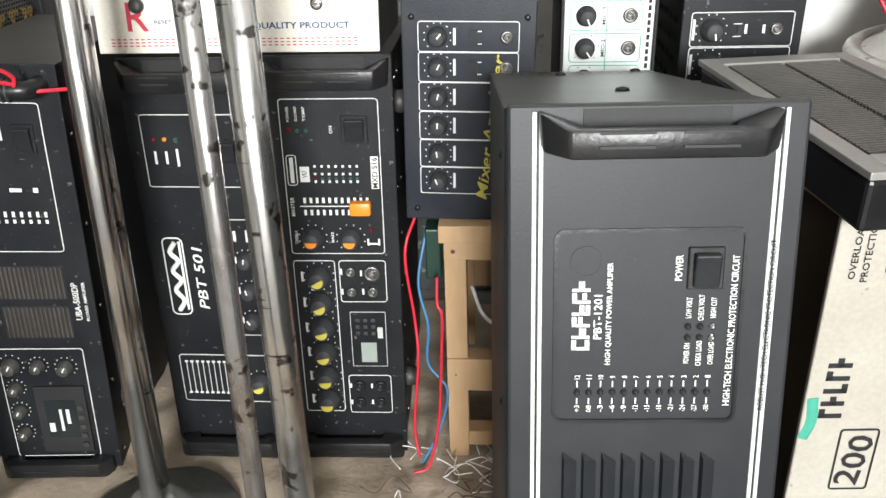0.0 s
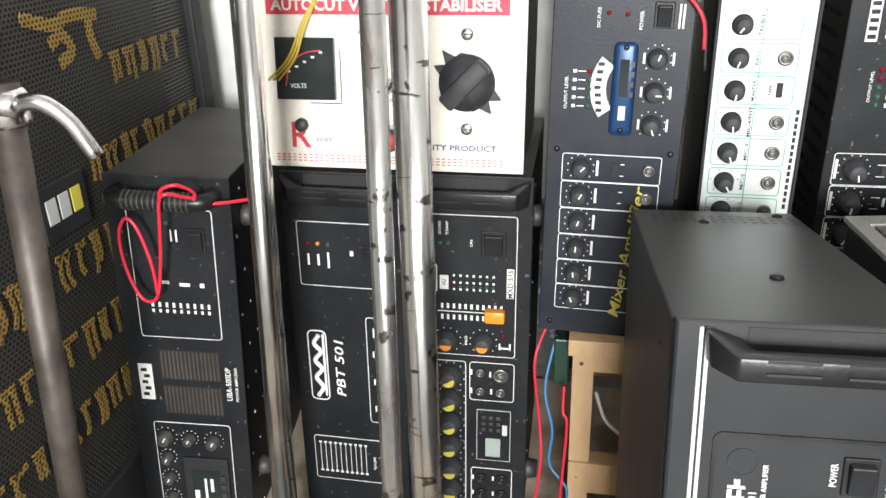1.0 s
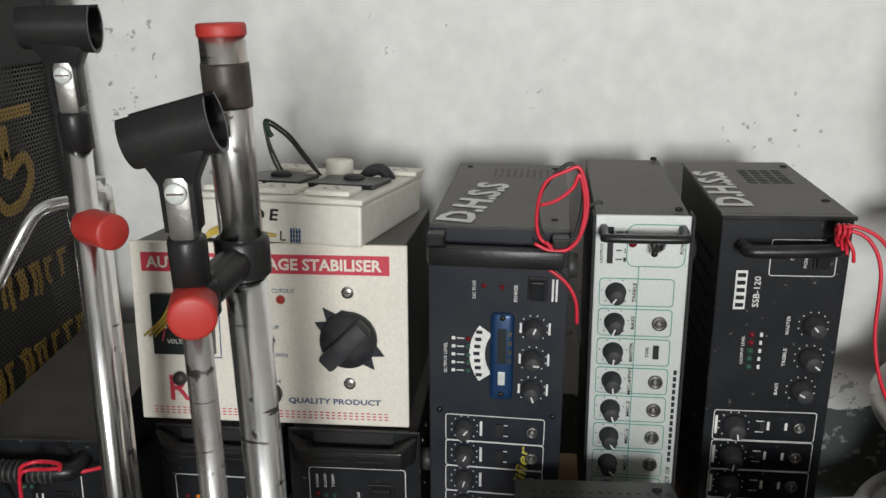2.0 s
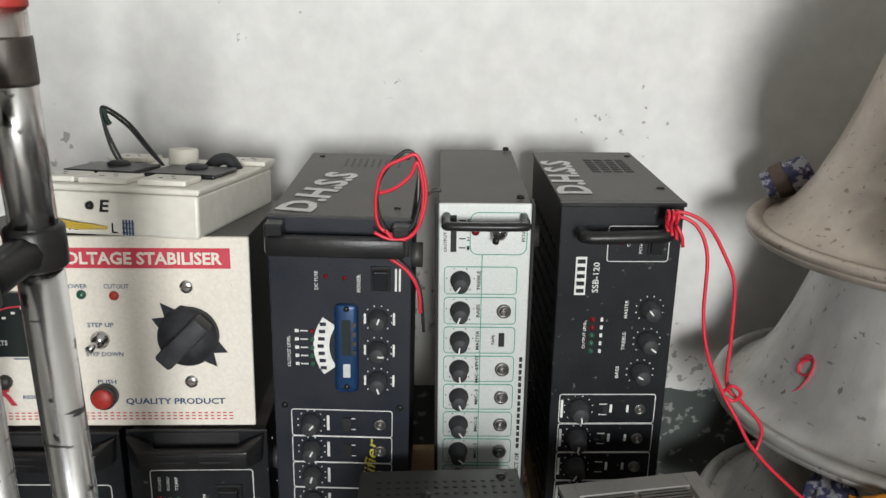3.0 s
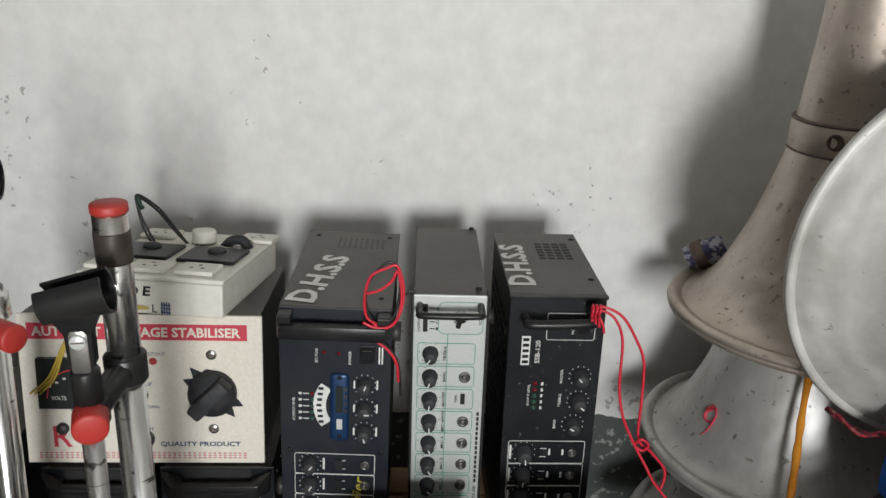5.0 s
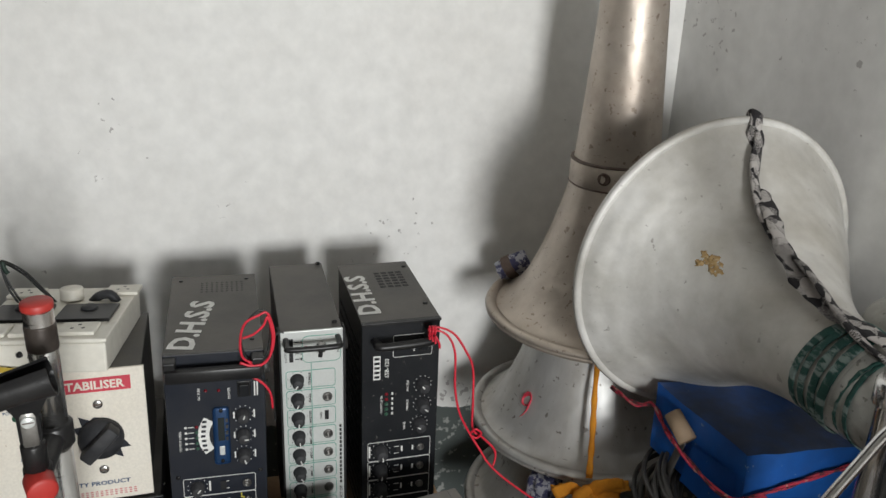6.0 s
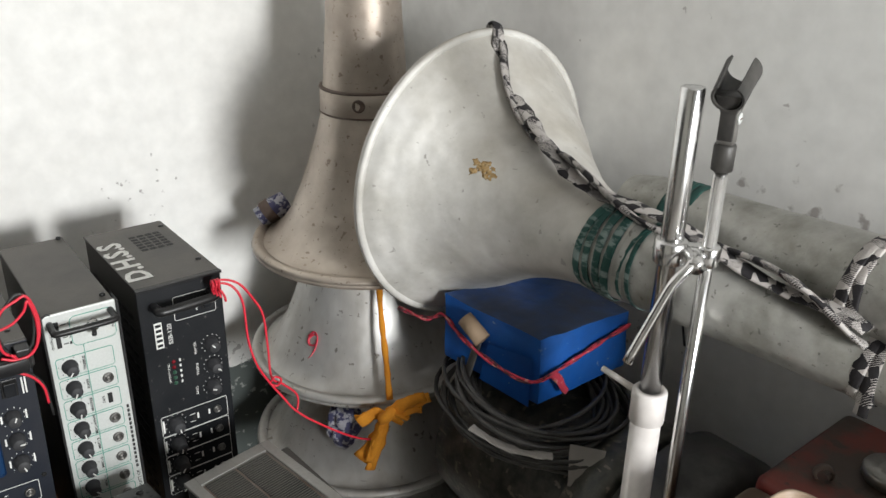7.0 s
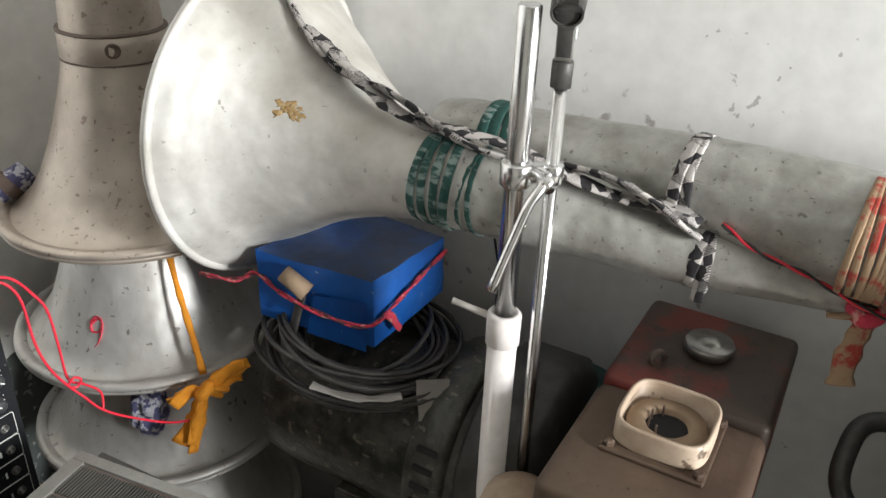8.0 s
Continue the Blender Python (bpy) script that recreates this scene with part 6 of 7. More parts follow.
# cloth, cords and the like on the stack
oc = thing("orange_cloth", pose(0, 0, 0), "orange cloth strip knotted round the horn rims", "cloth")
kx = Vector((0.53, 0.755, 0.44))
part("strip", sweep([(0.588, 0.862, 0.636), (0.574, 0.836, 0.575), (0.56, 0.802, 0.51), (0.545, 0.77, 0.455)], 0.0048, 8, 8, flat=0.4, up=(1, 1, 0), rough=0.4), "orangecloth", oc, smooth=True)
part("knot", sweep([kx + Vector((0.012, 0.004, 0.004)), kx + Vector((0.0, -0.008, 0.009)), kx + Vector((-0.01, 0.0, -0.004)), kx + Vector((0.002, 0.006, -0.01)), kx + Vector((0.01, -0.004, 0.002))], 0.0085, 10, 5, rough=0.6), "orangecloth", oc, smooth=True)
pleat = random.Random(8)
for way, count, long in (((0.05, -0.036, 0.03), 7, 1.0), ((-0.03, 0.012, -0.085), 6, 1.0), ((-0.036, 0.034, -0.02), 4, 0.9), ((0.03, -0.03, -0.02), 3, 0.8)):
    for k in range(count):
        end = Vector(way) * long * pleat.uniform(0.85, 1.05) + Vector((pleat.uniform(-0.009, 0.009), pleat.uniform(-0.009, 0.009), pleat.uniform(-0.014, 0.014)))
        mid = end * 0.5 + Vector((pleat.uniform(-0.005, 0.005), pleat.uniform(-0.005, 0.005), pleat.uniform(-0.004, 0.01)))
        part("fold", sweep([kx + end * 0.03, kx + mid * 0.5, kx + mid, kx + end], pleat.uniform(0.0065, 0.01), 8, 6, flat=0.3, up=(pleat.uniform(0.2, 1), pleat.uniform(0.2, 1), pleat.uniform(-0.6, 0.8)), rough=0.5), "orangecloth", oc, smooth=True)

vc = thing("checked_cloth", pose(0, 0, 0), "violet checked cloth stuffed under a horn rim", "cloth")
bv = bmesh.new()
bmesh.ops.create_icosphere(bv, subdivisions=4, radius=1)
for v in bv.verts:
    k = 1 + 0.3 * noise.noise(v.co * 2.3)
    v.co = Vector((0.03 * v.co.x * k, 0.024 * v.co.y * k, 0.045 * v.co.z * k))
part("cloth_wad", bv, "purple", vc, smooth=True, at=pose(0.515, 0.862, 0.37))
vc2 = thing("striped_cloth", pose(0, 0, 0), "small rolled blue and brown striped cloth on a horn rim", "cloth")
part("roll", lathe([(0.004, -0.03), (0.017, -0.028), (0.02, 0.0), (0.017, 0.028), (0.004, 0.03)], (0.528, 1.11, 0.683), (0.7, -0.3, 0.5), 20, wobble=0.006), "purple", vc2, smooth=True)
part("band", lathe([(0.0205, -0.016), (0.022, -0.014), (0.022, 0.0), (0.0205, 0.002)], (0.528, 1.11, 0.683), (0.7, -0.3, 0.5), 20, wobble=0.003), "rust", vc2, smooth=True)

# red cords
cd = thing("red_cord", pose(0, 0, 0), "pair of red cords knotted on an amplifier handle", "cord")
part("strand", sweep([(0.29, 0.816, 0.712), (0.3, 0.812, 0.722), (0.324, 0.809, 0.711), (0.343, 0.807, 0.682), (0.354, 0.804, 0.654), (0.356, 0.801, 0.603), (0.357, 0.798, 0.555), (0.374, 0.796, 0.537), (0.393, 0.793, 0.513), (0.39, 0.79, 0.489), (0.381, 0.783, 0.499)], 0.0017, 8, 10), "wirered", cd, smooth=True)
part("strand", sweep([(0.29, 0.815, 0.709), (0.299, 0.81, 0.718), (0.315, 0.806, 0.709), (0.325, 0.802, 0.683), (0.326, 0.797, 0.628), (0.333, 0.792, 0.589), (0.349, 0.79, 0.554), (0.365, 0.784, 0.526), (0.381, 0.779, 0.499), (0.413, 0.774, 0.466), (0.475, 0.77, 0.414), (0.53, 0.766, 0.385)], 0.0017, 8, 10), "wirered", cd, smooth=True)
part("strand_loop", sweep([(0.352, 0.792, 0.552), (0.358, 0.788, 0.56), (0.367, 0.788, 0.552), (0.361, 0.79, 0.543), (0.351, 0.792, 0.549)], 0.0017, 8, 8), "wirered", cd, smooth=True)
for k in range(3):
    x = 0.288 + 0.0042 * k
    part("wrap", sweep([(x, 0.811, 0.711), (x + 0.001, 0.809, 0.718), (x + 0.002, 0.816, 0.722), (x + 0.003, 0.823, 0.716), (x + 0.002, 0.818, 0.708), (x + 0.002, 0.811, 0.704 - 0.004 * k)], 0.0016, 8, 5), "wirered", cd, smooth=True)
part("loose_end", sweep([(0.297, 0.81, 0.71), (0.302, 0.808, 0.7), (0.304, 0.809, 0.69)], 0.0016, 8, 5), "wirered", cd, smooth=True)

rc = thing("twin_cable", pose(0, 0, 0), "coiled red and black twin cable hung on a handle", "cable")
part("loop", sweep([(0.051, 0.79, 0.703), (0.031, 0.79, 0.714), (0.028, 0.789, 0.74), (0.035, 0.788, 0.765), (0.052, 0.788, 0.775), (0.064, 0.788, 0.777), (0.071, 0.787, 0.75), (0.068, 0.786, 0.725), (0.058, 0.786, 0.707), (0.041, 0.786, 0.704), (0.026, 0.787, 0.71)], 0.0017, 8, 8), "wirered", rc, smooth=True)
part("loop", sweep([(0.056, 0.794, 0.7), (0.038, 0.793, 0.708), (0.029, 0.792, 0.731), (0.032, 0.791, 0.757), (0.052, 0.791, 0.78), (0.064, 0.791, 0.774), (0.067, 0.791, 0.746), (0.06, 0.79, 0.716), (0.046, 0.79, 0.708), (0.031, 0.79, 0.702)], 0.0017, 8, 8), "wireblack", rc, smooth=True)
part("loop", sweep([(0.031, 0.787, 0.745), (0.045, 0.786, 0.75), (0.058, 0.786, 0.761), (0.064, 0.786, 0.772), (0.069, 0.786, 0.745), (0.064, 0.786, 0.715), (0.047, 0.786, 0.702), (0.036, 0.786, 0.712)], 0.0017, 8, 8), "wirered", rc, smooth=True)
part("loop", sweep([(0.071, 0.789, 0.742), (0.074, 0.789, 0.745), (0.08, 0.789, 0.748), (0.084, 0.789, 0.747)], 0.0015, 6, 5), "wireblack", rc, smooth=True)
part("tail", sweep([(0.023, 0.806, 0.688), (0.04, 0.797, 0.682), (0.055, 0.796, 0.67), (0.064, 0.796, 0.653), (0.066, 0.797, 0.63)], 0.0017, 8, 8), "wirered", rc, smooth=True)
part("tail", sweep([(0.03, 0.806, 0.69), (0.043, 0.799, 0.683), (0.058, 0.799, 0.668), (0.066, 0.799, 0.65), (0.069, 0.8, 0.61)], 0.0016, 8, 8), "wireblack", rc, smooth=True)
rc2 = thing("twin_cable", pose(0, 0, 0), "red twin cable looped over a ribbed amplifier grip", "cable")
part("loop", sweep([(-0.425, 0.76, 0.478), (-0.44, 0.74, 0.486), (-0.452, 0.722, 0.496), (-0.462, 0.722, 0.488), (-0.47, 0.728, 0.46), (-0.482, 0.735, 0.41), (-0.494, 0.735, 0.368), (-0.512, 0.735, 0.366), (-0.524, 0.735, 0.4), (-0.525, 0.735, 0.44), (-0.514, 0.735, 0.461), (-0.502, 0.735, 0.45), (-0.493, 0.735, 0.41), (-0.492, 0.735, 0.37)], 0.002, 8, 8), "wirered", rc2, smooth=True)
part("loop", sweep([(-0.462, 0.722, 0.488), (-0.455, 0.718, 0.502), (-0.44, 0.722, 0.506), (-0.432, 0.74, 0.492), (-0.434, 0.745, 0.478), (-0.41, 0.76, 0.474), (-0.38, 0.79, 0.47)], 0.002, 8, 8), "wirered", rc2, smooth=True)
fw = thing("loose_wires", pose(0, 0, 0), "red and blue loose wires hanging between amplifier and crate", "wire")
part("red_wire", sweep([(-0.07, 0.82, 0.32), (-0.082, 0.8, 0.28), (-0.075, 0.8, 0.2), (-0.072, 0.79, 0.15), (-0.08, 0.79, 0.06), (-0.075, 0.78, 0.02)], 0.0017, 8, 8), "wirered", fw, smooth=True)
part("blue_wire", sweep([(-0.06, 0.83, 0.3), (-0.07, 0.81, 0.24), (-0.06, 0.8, 0.19), (-0.062, 0.8, 0.14), (-0.04, 0.79, 0.11), (-0.05, 0.78, 0.06), (-0.07, 0.77, 0.02)], 0.0017, 8, 8), "wireblue", fw, smooth=True)
part("red_wire", sweep([(-0.048, 0.795, 0.255), (-0.048, 0.788, 0.225), (-0.043, 0.785, 0.21), (-0.046, 0.782, 0.14), (-0.05, 0.775, 0.075), (-0.062, 0.765, 0.02), (-0.08, 0.76, 0.012)], 0.0018, 8, 8), "wirered", fw, smooth=True)
part("white_wire", sweep([(-0.012, 0.84, 0.22), (0.0, 0.83, 0.19), (0.02, 0.82, 0.175)], 0.0022, 8, 6), "pvc", fw, smooth=True)
part("connector", box(-0.062, -0.045, 0.82, 0.85, 0.24, 0.3, 0.002), "dgreen", fw, "dark green terminal block")


def spine_horn(name, label, spine, material, seg=56, bead=0.0065, flare=None):
    """A trumpet along a bent centre line of (x, y, z, radius) from its mouth; the skin is a real 2 mm."""
    line = curve_points([s[:3] for s in spine], 6)
    radii = [flare(v.y) for v in line] if flare else [v.x for v in curve_points([(s[3], 0, 0) for s in spine], 6)]
    b = bmesh.new()
    rows = []
    side = None
    for i, p in enumerate(line):
        d = (line[min(i + 1, len(line) - 1)] - line[max(i - 1, 0)]).normalized()
        side = (Vector((1, 0, 0)) if side is None else side)
        side = (side - d * side.dot(d)).normalized()
        up = side.cross(d)
        def ring(r):
            return [b.verts.new(p + (side * math.cos(2 * math.pi * k / seg) + up * math.sin(2 * math.pi * k / seg)) * (r + 0.0018 * noise.noise(Vector((math.cos(2 * math.pi * k / seg) * 2.5, math.sin(2 * math.pi * k / seg) * 2.5, p.y * 9))))) for k in range(seg)]
        rows.append((ring(radii[i]), ring(max(radii[i] - 0.0025, 0.004))))
    for (o0, i0), (o1, i1) in zip(rows, rows[1:]):
        for k in range(seg):
            j = (k + 1) % seg
            b.faces.new((o0[k], o0[j], o1[j], o1[k]))
            b.faces.new((i0[k], i1[k], i1[j], i0[j]))
    for o, i in (rows[0], rows[-1]):
        for k in range(seg):
            j = (k + 1) % seg
            b.faces.new((o[k], i[k], i[j], o[j]))
    bmesh.ops.recalc_face_normals(b, faces=b.faces[:])
    h = thing(name, pose(0, 0, 0), label, "horn loudspeaker", "lying horns")
    part("bell", b, material, h, smooth=True)
    c, n = line[0], (line[1] - line[0]).normalized()
    lip = bmesh.new()
    lathe([(radii[0] - 0.001 + bead * math.cos(radians(a)), bead * math.sin(radians(a))) for a in range(0, 361, 40)], c, n, 72, lip)
    part("rolled_rim", lip, material, h, smooth=True)
    return h


def flare_a(y):
    """Radius of the large horn at y: a flaring bell, then a slowly tapering tube."""
    if y > 0.43:
        return 0.0565 + 0.159 * (min(y - 0.43, 0.313) / 0.313) ** 1.9
    if y > 0.135:
        return 0.04 + 0.0165 * (y - 0.135) / 0.295
    return 0.016 + 0.024 * max(0, y + 0.05) / 0.185


hornA = spine_horn("trumpet_horn", "large dented aluminium trumpet horn lying on its side", [(0.691, 0.743, 0.811), (0.691, 0.713, 0.81), (0.6895, 0.683, 0.809), (0.6855, 0.65, 0.808), (0.678, 0.605, 0.8075), (0.6665, 0.545, 0.808), (0.657, 0.485, 0.8095), (0.653, 0.43, 0.8105), (0.662, 0.36, 0.804), (0.672, 0.3, 0.798), (0.682, 0.24, 0.792), (0.691, 0.185, 0.786), (0.7, 0.135, 0.78), (0.708, 0.085, 0.774), (0.716, 0.04, 0.768), (0.724, -0.01, 0.761), (0.73, -0.05, 0.756)], "alu", flare=flare_a)
# the tube behind the neck is older, rougher sheet
hornA.children[0].data.materials.append(M["aluspot"])
for f in hornA.children[0].data.polygons:
    f.material_index = int(f.center.y < 0.395)
hornB = spine_horn("trumpet_horn", "oxidised aluminium trumpet horn, its narrow end behind the other", [(0.705, -0.1, 0.83, 0.063), (0.715, -0.02, 0.836, 0.061), (0.722, 0.07, 0.842, 0.057), (0.722, 0.17, 0.846, 0.052), (0.738, 0.29, 0.838, 0.048), (0.747, 0.4, 0.834, 0.046), (0.751, 0.46, 0.834, 0.042), (0.754, 0.5, 0.834, 0.034)], "aluspot")
# rust-coloured patch and green bands
flake = random.Random(3)
skin = [(f.center.copy(), f.normal.copy()) for f in hornA.children[0].data.polygons]
for k in range(34):
    aim = Vector((0.579, 0.612 + flake.gauss(0, 0.009), 0.886 + flake.gauss(0, 0.006)))
    at, normal = min(skin, key=lambda f: (f[0] - aim).length_squared)
    aim -= normal * normal.dot(aim - at)
    bit = bmesh.new()
    bmesh.ops.create_icosphere(bit, subdivisions=2, radius=1)
    w = flake.uniform(0.0014, 0.0036)
    for v in bit.verts:
        wild = 1 + 0.9 * noise.noise(v.co * 2 + Vector((k, 0, 0)))
        v.co = Vector((w * 1.7 * v.co.x * wild, w * v.co.y * wild, 0.0005 * v.co.z))
    part("peeled_sticker", bit, "sticker", hornA, "brown torn remains of a sticker", True, Matrix.Translation(aim) @ normal.to_track_quat("Z", "Y").to_matrix().to_4x4() @ pose(0, 0, 0, 0, 0, flake.uniform(0, 360)))


def band(parent, c, d, r, n, material, width, spread, label="", tilt=0.0):
    """Turns of a cloth strip wound round a tube at c with direction d."""
    q = Vector(d).normalized().to_track_quat("Z", "Y")
    for k in range(n):
        pts = []
        for i in range(25):
            a = 2 * math.pi * i / 24
            pts.append(Vector(c) + q @ Vector((r * math.cos(a), r * math.sin(a), spread * (k - (n - 1) / 2) + tilt * math.cos(a + k))))
        part("cloth_turn", sweep(pts, width, 8, 0, flat=0.22, up=q @ Vector((1, 0, 0)), rough=0.25), material, parent, label, True)


gb = thing("green_cloth_binding", pose(0, 0, 0), "green and white cloth strips bound round the horn neck", "cloth")
band(gb, (0.652, 0.432, 0.812), (0.06, -0.99, -0.1), 0.0585, 4, "greencloth", 0.0055, 0.011, tilt=0.005)
band(gb, (0.656, 0.385, 0.807), (0.06, -0.99, -0.1), 0.0535, 2, "greencloth", 0.0035, 0.009, tilt=0.008)
gb2 = thing("green_cloth_binding", pose(0, 0, 0), "green and white cloth bound round the rear horn", "cloth")
band(gb2, (0.748, 0.405, 0.834), (0.05, -0.99, 0.0), 0.048, 3, "greencloth", 0.007, 0.014, tilt=0.003)

# patterned cloth rope over the bells and along the tubes
pc = thing("patterned_cloth_rope", pose(0, 0, 0), "twisted black and white patterned cloth tied over the horns", "cloth")
path = [(0.722, 0.762, 1.012), (0.714, 0.74, 1.027), (0.702, 0.715, 1.004), (0.68, 0.68, 0.968), (0.662, 0.63, 0.94), (0.645, 0.57, 0.917), (0.634, 0.51, 0.9), (0.632, 0.45, 0.882), (0.64, 0.39, 0.868), (0.65, 0.32, 0.86), (0.652, 0.24, 0.85), (0.655, 0.18, 0.838), (0.662, 0.14, 0.82)]
for k in range(2):
    tw = []
    for i, p in enumerate(curve_points(path, 5)):
        a = i * 0.34 + math.pi * k
        tw.append(p + Vector((0.006 * math.cos(a), 0.003 * math.cos(a), 0.008 * math.sin(a))))
    part("strand", sweep(tw, 0.012, 10, 0, flat=0.32, up=(0.6, 0.2, 0.6), rough=0.5), "patterned", pc, smooth=True)
band(pc, (0.7, 0.137, 0.78), (0.17, -0.98, -0.11), 0.0415, 2, "patterned", 0.007, 0.01, tilt=0.005)
band(pc, (0.722, 0.165, 0.846), (0.0, -0.99, -0.05), 0.0535, 2, "patterned", 0.0075, 0.009, tilt=0.006)
part("tail", sweep([(0.662, 0.132, 0.79), (0.663, 0.128, 0.765), (0.667, 0.13, 0.736)], 0.0065, 8, 6, flat=0.4, up=(1, 0, 0), rough=0.7), "patterned", pc, smooth=True)
tc = thing("twin_cable", pose(0, 0, 0), "red and black twin cable along the horn tubes", "cable")
for k in range(2):
    tw = []
    for i, p in enumerate(curve_points([(0.665, 0.12, 0.832), (0.668, 0.08, 0.81), (0.675, 0.03, 0.795), (0.68, -0.02, 0.775), (0.69, -0.07, 0.76)], 8)):
        a = i * 0.7 + math.pi * k
        tw.append(p + Vector((0.0015 * math.cos(a), 0, 0.0015 * math.sin(a))))
    part("strand", sweep(tw, 0.0015, 6, 0), ("wirered", "wireblack")[k], tc, smooth=True)
pk = thing("cord_lashing", pose(0, 0, 0), "red and tan cord lashed round the tube ends, loose end hanging", "cord")
band(pk, (0.709, -0.025, 0.835), (0.0, -1, -0.05), 0.0615, 8, "pinkcloth", 0.0036, 0.0062, tilt=0.004)
part("knot", sweep([(0.72, -0.03, 0.78), (0.7, -0.045, 0.765), (0.69, -0.03, 0.755), (0.705, -0.015, 0.762), (0.72, -0.03, 0.77)], 0.007, 8, 6, flat=0.6, rough=0.5), "redcloth", pk, smooth=True)
part("loose_end", sweep([(0.702, -0.036, 0.765), (0.697, -0.03, 0.735), (0.696, -0.026, 0.7), (0.698, -0.028, 0.668)], 0.013, 8, 8, flat=0.2, up=(1, 0.3, 0), rough=0.5), "pinkcloth", pk, "faded red cloth end", smooth=True)
part("stub", sweep([(0.7, -0.03, 0.757), (0.692, -0.01, 0.752), (0.69, 0.004, 0.75)], 0.006, 8, 5, flat=0.4, rough=0.4), "pinkcloth", pk, smooth=True)

# ---- blue box with red cord, cable coil, generator ----
bb = thing("blue_box", pose(0, 0, 0), "blue tarpaulin-wrapped box tied with red cloth cord", "box")
b = bmesh.new()
ftop, fbot = [(0.617, 0.519, 0.657), (0.793, 0.514, 0.648), (0.8, 0.69, 0.655), (0.59, 0.691, 0.664)], 0.553
lo = [b.verts.new((x + 0.004, y, fbot + 0.002 * i)) for i, (x, y, z) in enumerate(ftop)]
hi = [b.verts.new(c) for c in ftop]
for k in range(4):
    b.faces.new((lo[k], lo[(k + 1) % 4], hi[(k + 1) % 4], hi[k]))
b.faces.new(hi)
b.faces.new(lo[::-1])
bmesh.ops.subdivide_edges(b, edges=b.edges[:], cuts=7, use_grid_fill=True)
for v in b.verts:
    v.co += Vector((noise.noise(v.co * 25), noise.noise(v.co * 25 + Vector((5, 0, 0))), noise.noise(v.co * 25 + Vector((0, 7, 0))))) * 0.0028
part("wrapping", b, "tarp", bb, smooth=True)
fl = bmesh.new()
q = [fl.verts.new(c) for c in ((0.597, 0.6, 0.62), (0.61, 0.524, 0.628), (0.604, 0.52, 0.555), (0.592, 0.61, 0.56))]
fl.faces.new(q)
bmesh.ops.solidify(fl, geom=fl.faces[:], thickness=0.003)
part("flap", fl, "tarp", bb)
for k in range(2):
    tw = []
    for i, p in enumerate(curve_points([(0.57, 0.78, 0.61), (0.578, 0.72, 0.615), (0.588, 0.69, 0.63), (0.588, 0.65, 0.613), (0.5915, 0.59, 0.6), (0.602, 0.517, 0.598), (0.66, 0.511, 0.605), (0.72, 0.509, 0.618), (0.79, 0.507, 0.63)], 7)):
        a = i * 0.6 + math.pi * k
        tw.append(p + Vector((0.0018 * math.cos(a), 0.0014 * math.cos(a), 0.0018 * math.sin(a))))
    part("cord", sweep(tw, 0.002, 6, 0, rough=0.4), ("redcloth", "cordred")[k], bb, smooth=True)
part("cord_tail", sweep([(0.636, 0.51, 0.602), (0.645, 0.505, 0.592), (0.652, 0.503, 0.578), (0.66, 0.502, 0.568)], 0.0062, 8, 5, flat=0.3, up=(0, 1, 0), rough=0.5), "redcloth", bb, smooth=True)
part("plug", rod((0.586, 0.64, 0.648), (0.592, 0.606, 0.625), 0.012, 0.013, 14), "cork", bb, "brown wooden plug", smooth=True)
part("strap", sweep([(0.592, 0.615, 0.62), (0.588, 0.622, 0.59), (0.586, 0.63, 0.558)], 0.007, 8, 5, flat=0.3, up=(1, 0, 0)), "rubber", bb, smooth=True)

co = thing("cable_coil", pose(0.672, 0.572, 0.0), "thick coil of dusty black cable", "cable")
rnd = random.Random(4)
for k in range(18):
    r0, z = 0.094 + 0.005 * (k % 9), 0.516 + 0.0068 * (k % 7)
    ph, e1, e2 = rnd.uniform(0, 6), rnd.uniform(-0.016, 0.018), rnd.uniform(0.002, 0.02)
    pts = [((r0 + e1 * math.cos(2 * t + ph)) * math.cos(t), (r0 + e1 * math.cos(2 * t + ph)) * 1.08 * math.sin(t), z - 0.03 * (r0 - 0.1) / 0.04 + e2 * math.sin(t + ph) + 0.012 * math.sin(t)) for t in [2 * math.pi * i / 40 for i in range(41)]]
    part("turn", sweep(pts, 0.0036, 8, 0), "rubber", co, smooth=True)
part("binding_tape", sweep([(-0.136, -0.012, 0.528), (-0.125, -0.05, 0.521), (-0.108, -0.085, 0.518), (-0.08, -0.115, 0.517)], 0.0075, 8, 6, flat=0.35, rough=0.5), "paper", co, "grey tape")
tag = bmesh.new()
bmesh.ops.create_grid(tag, x_segments=6, y_segments=8, size=1)
for v in tag.verts:
    v.co = Vector((0.019 * v.co.x * (1.1 + 0.3 * v.co.y), 0.004 * noise.noise(v.co * 2.5), 0.028 * v.co.y))
bmesh.ops.solidify(tag, geom=tag.faces[:], thickness=0.0008)
part("tag", tag, "paper", co, "crumpled translucent tag", True, pose(-0.048, -0.142, 0.5, -20, 15, -35))

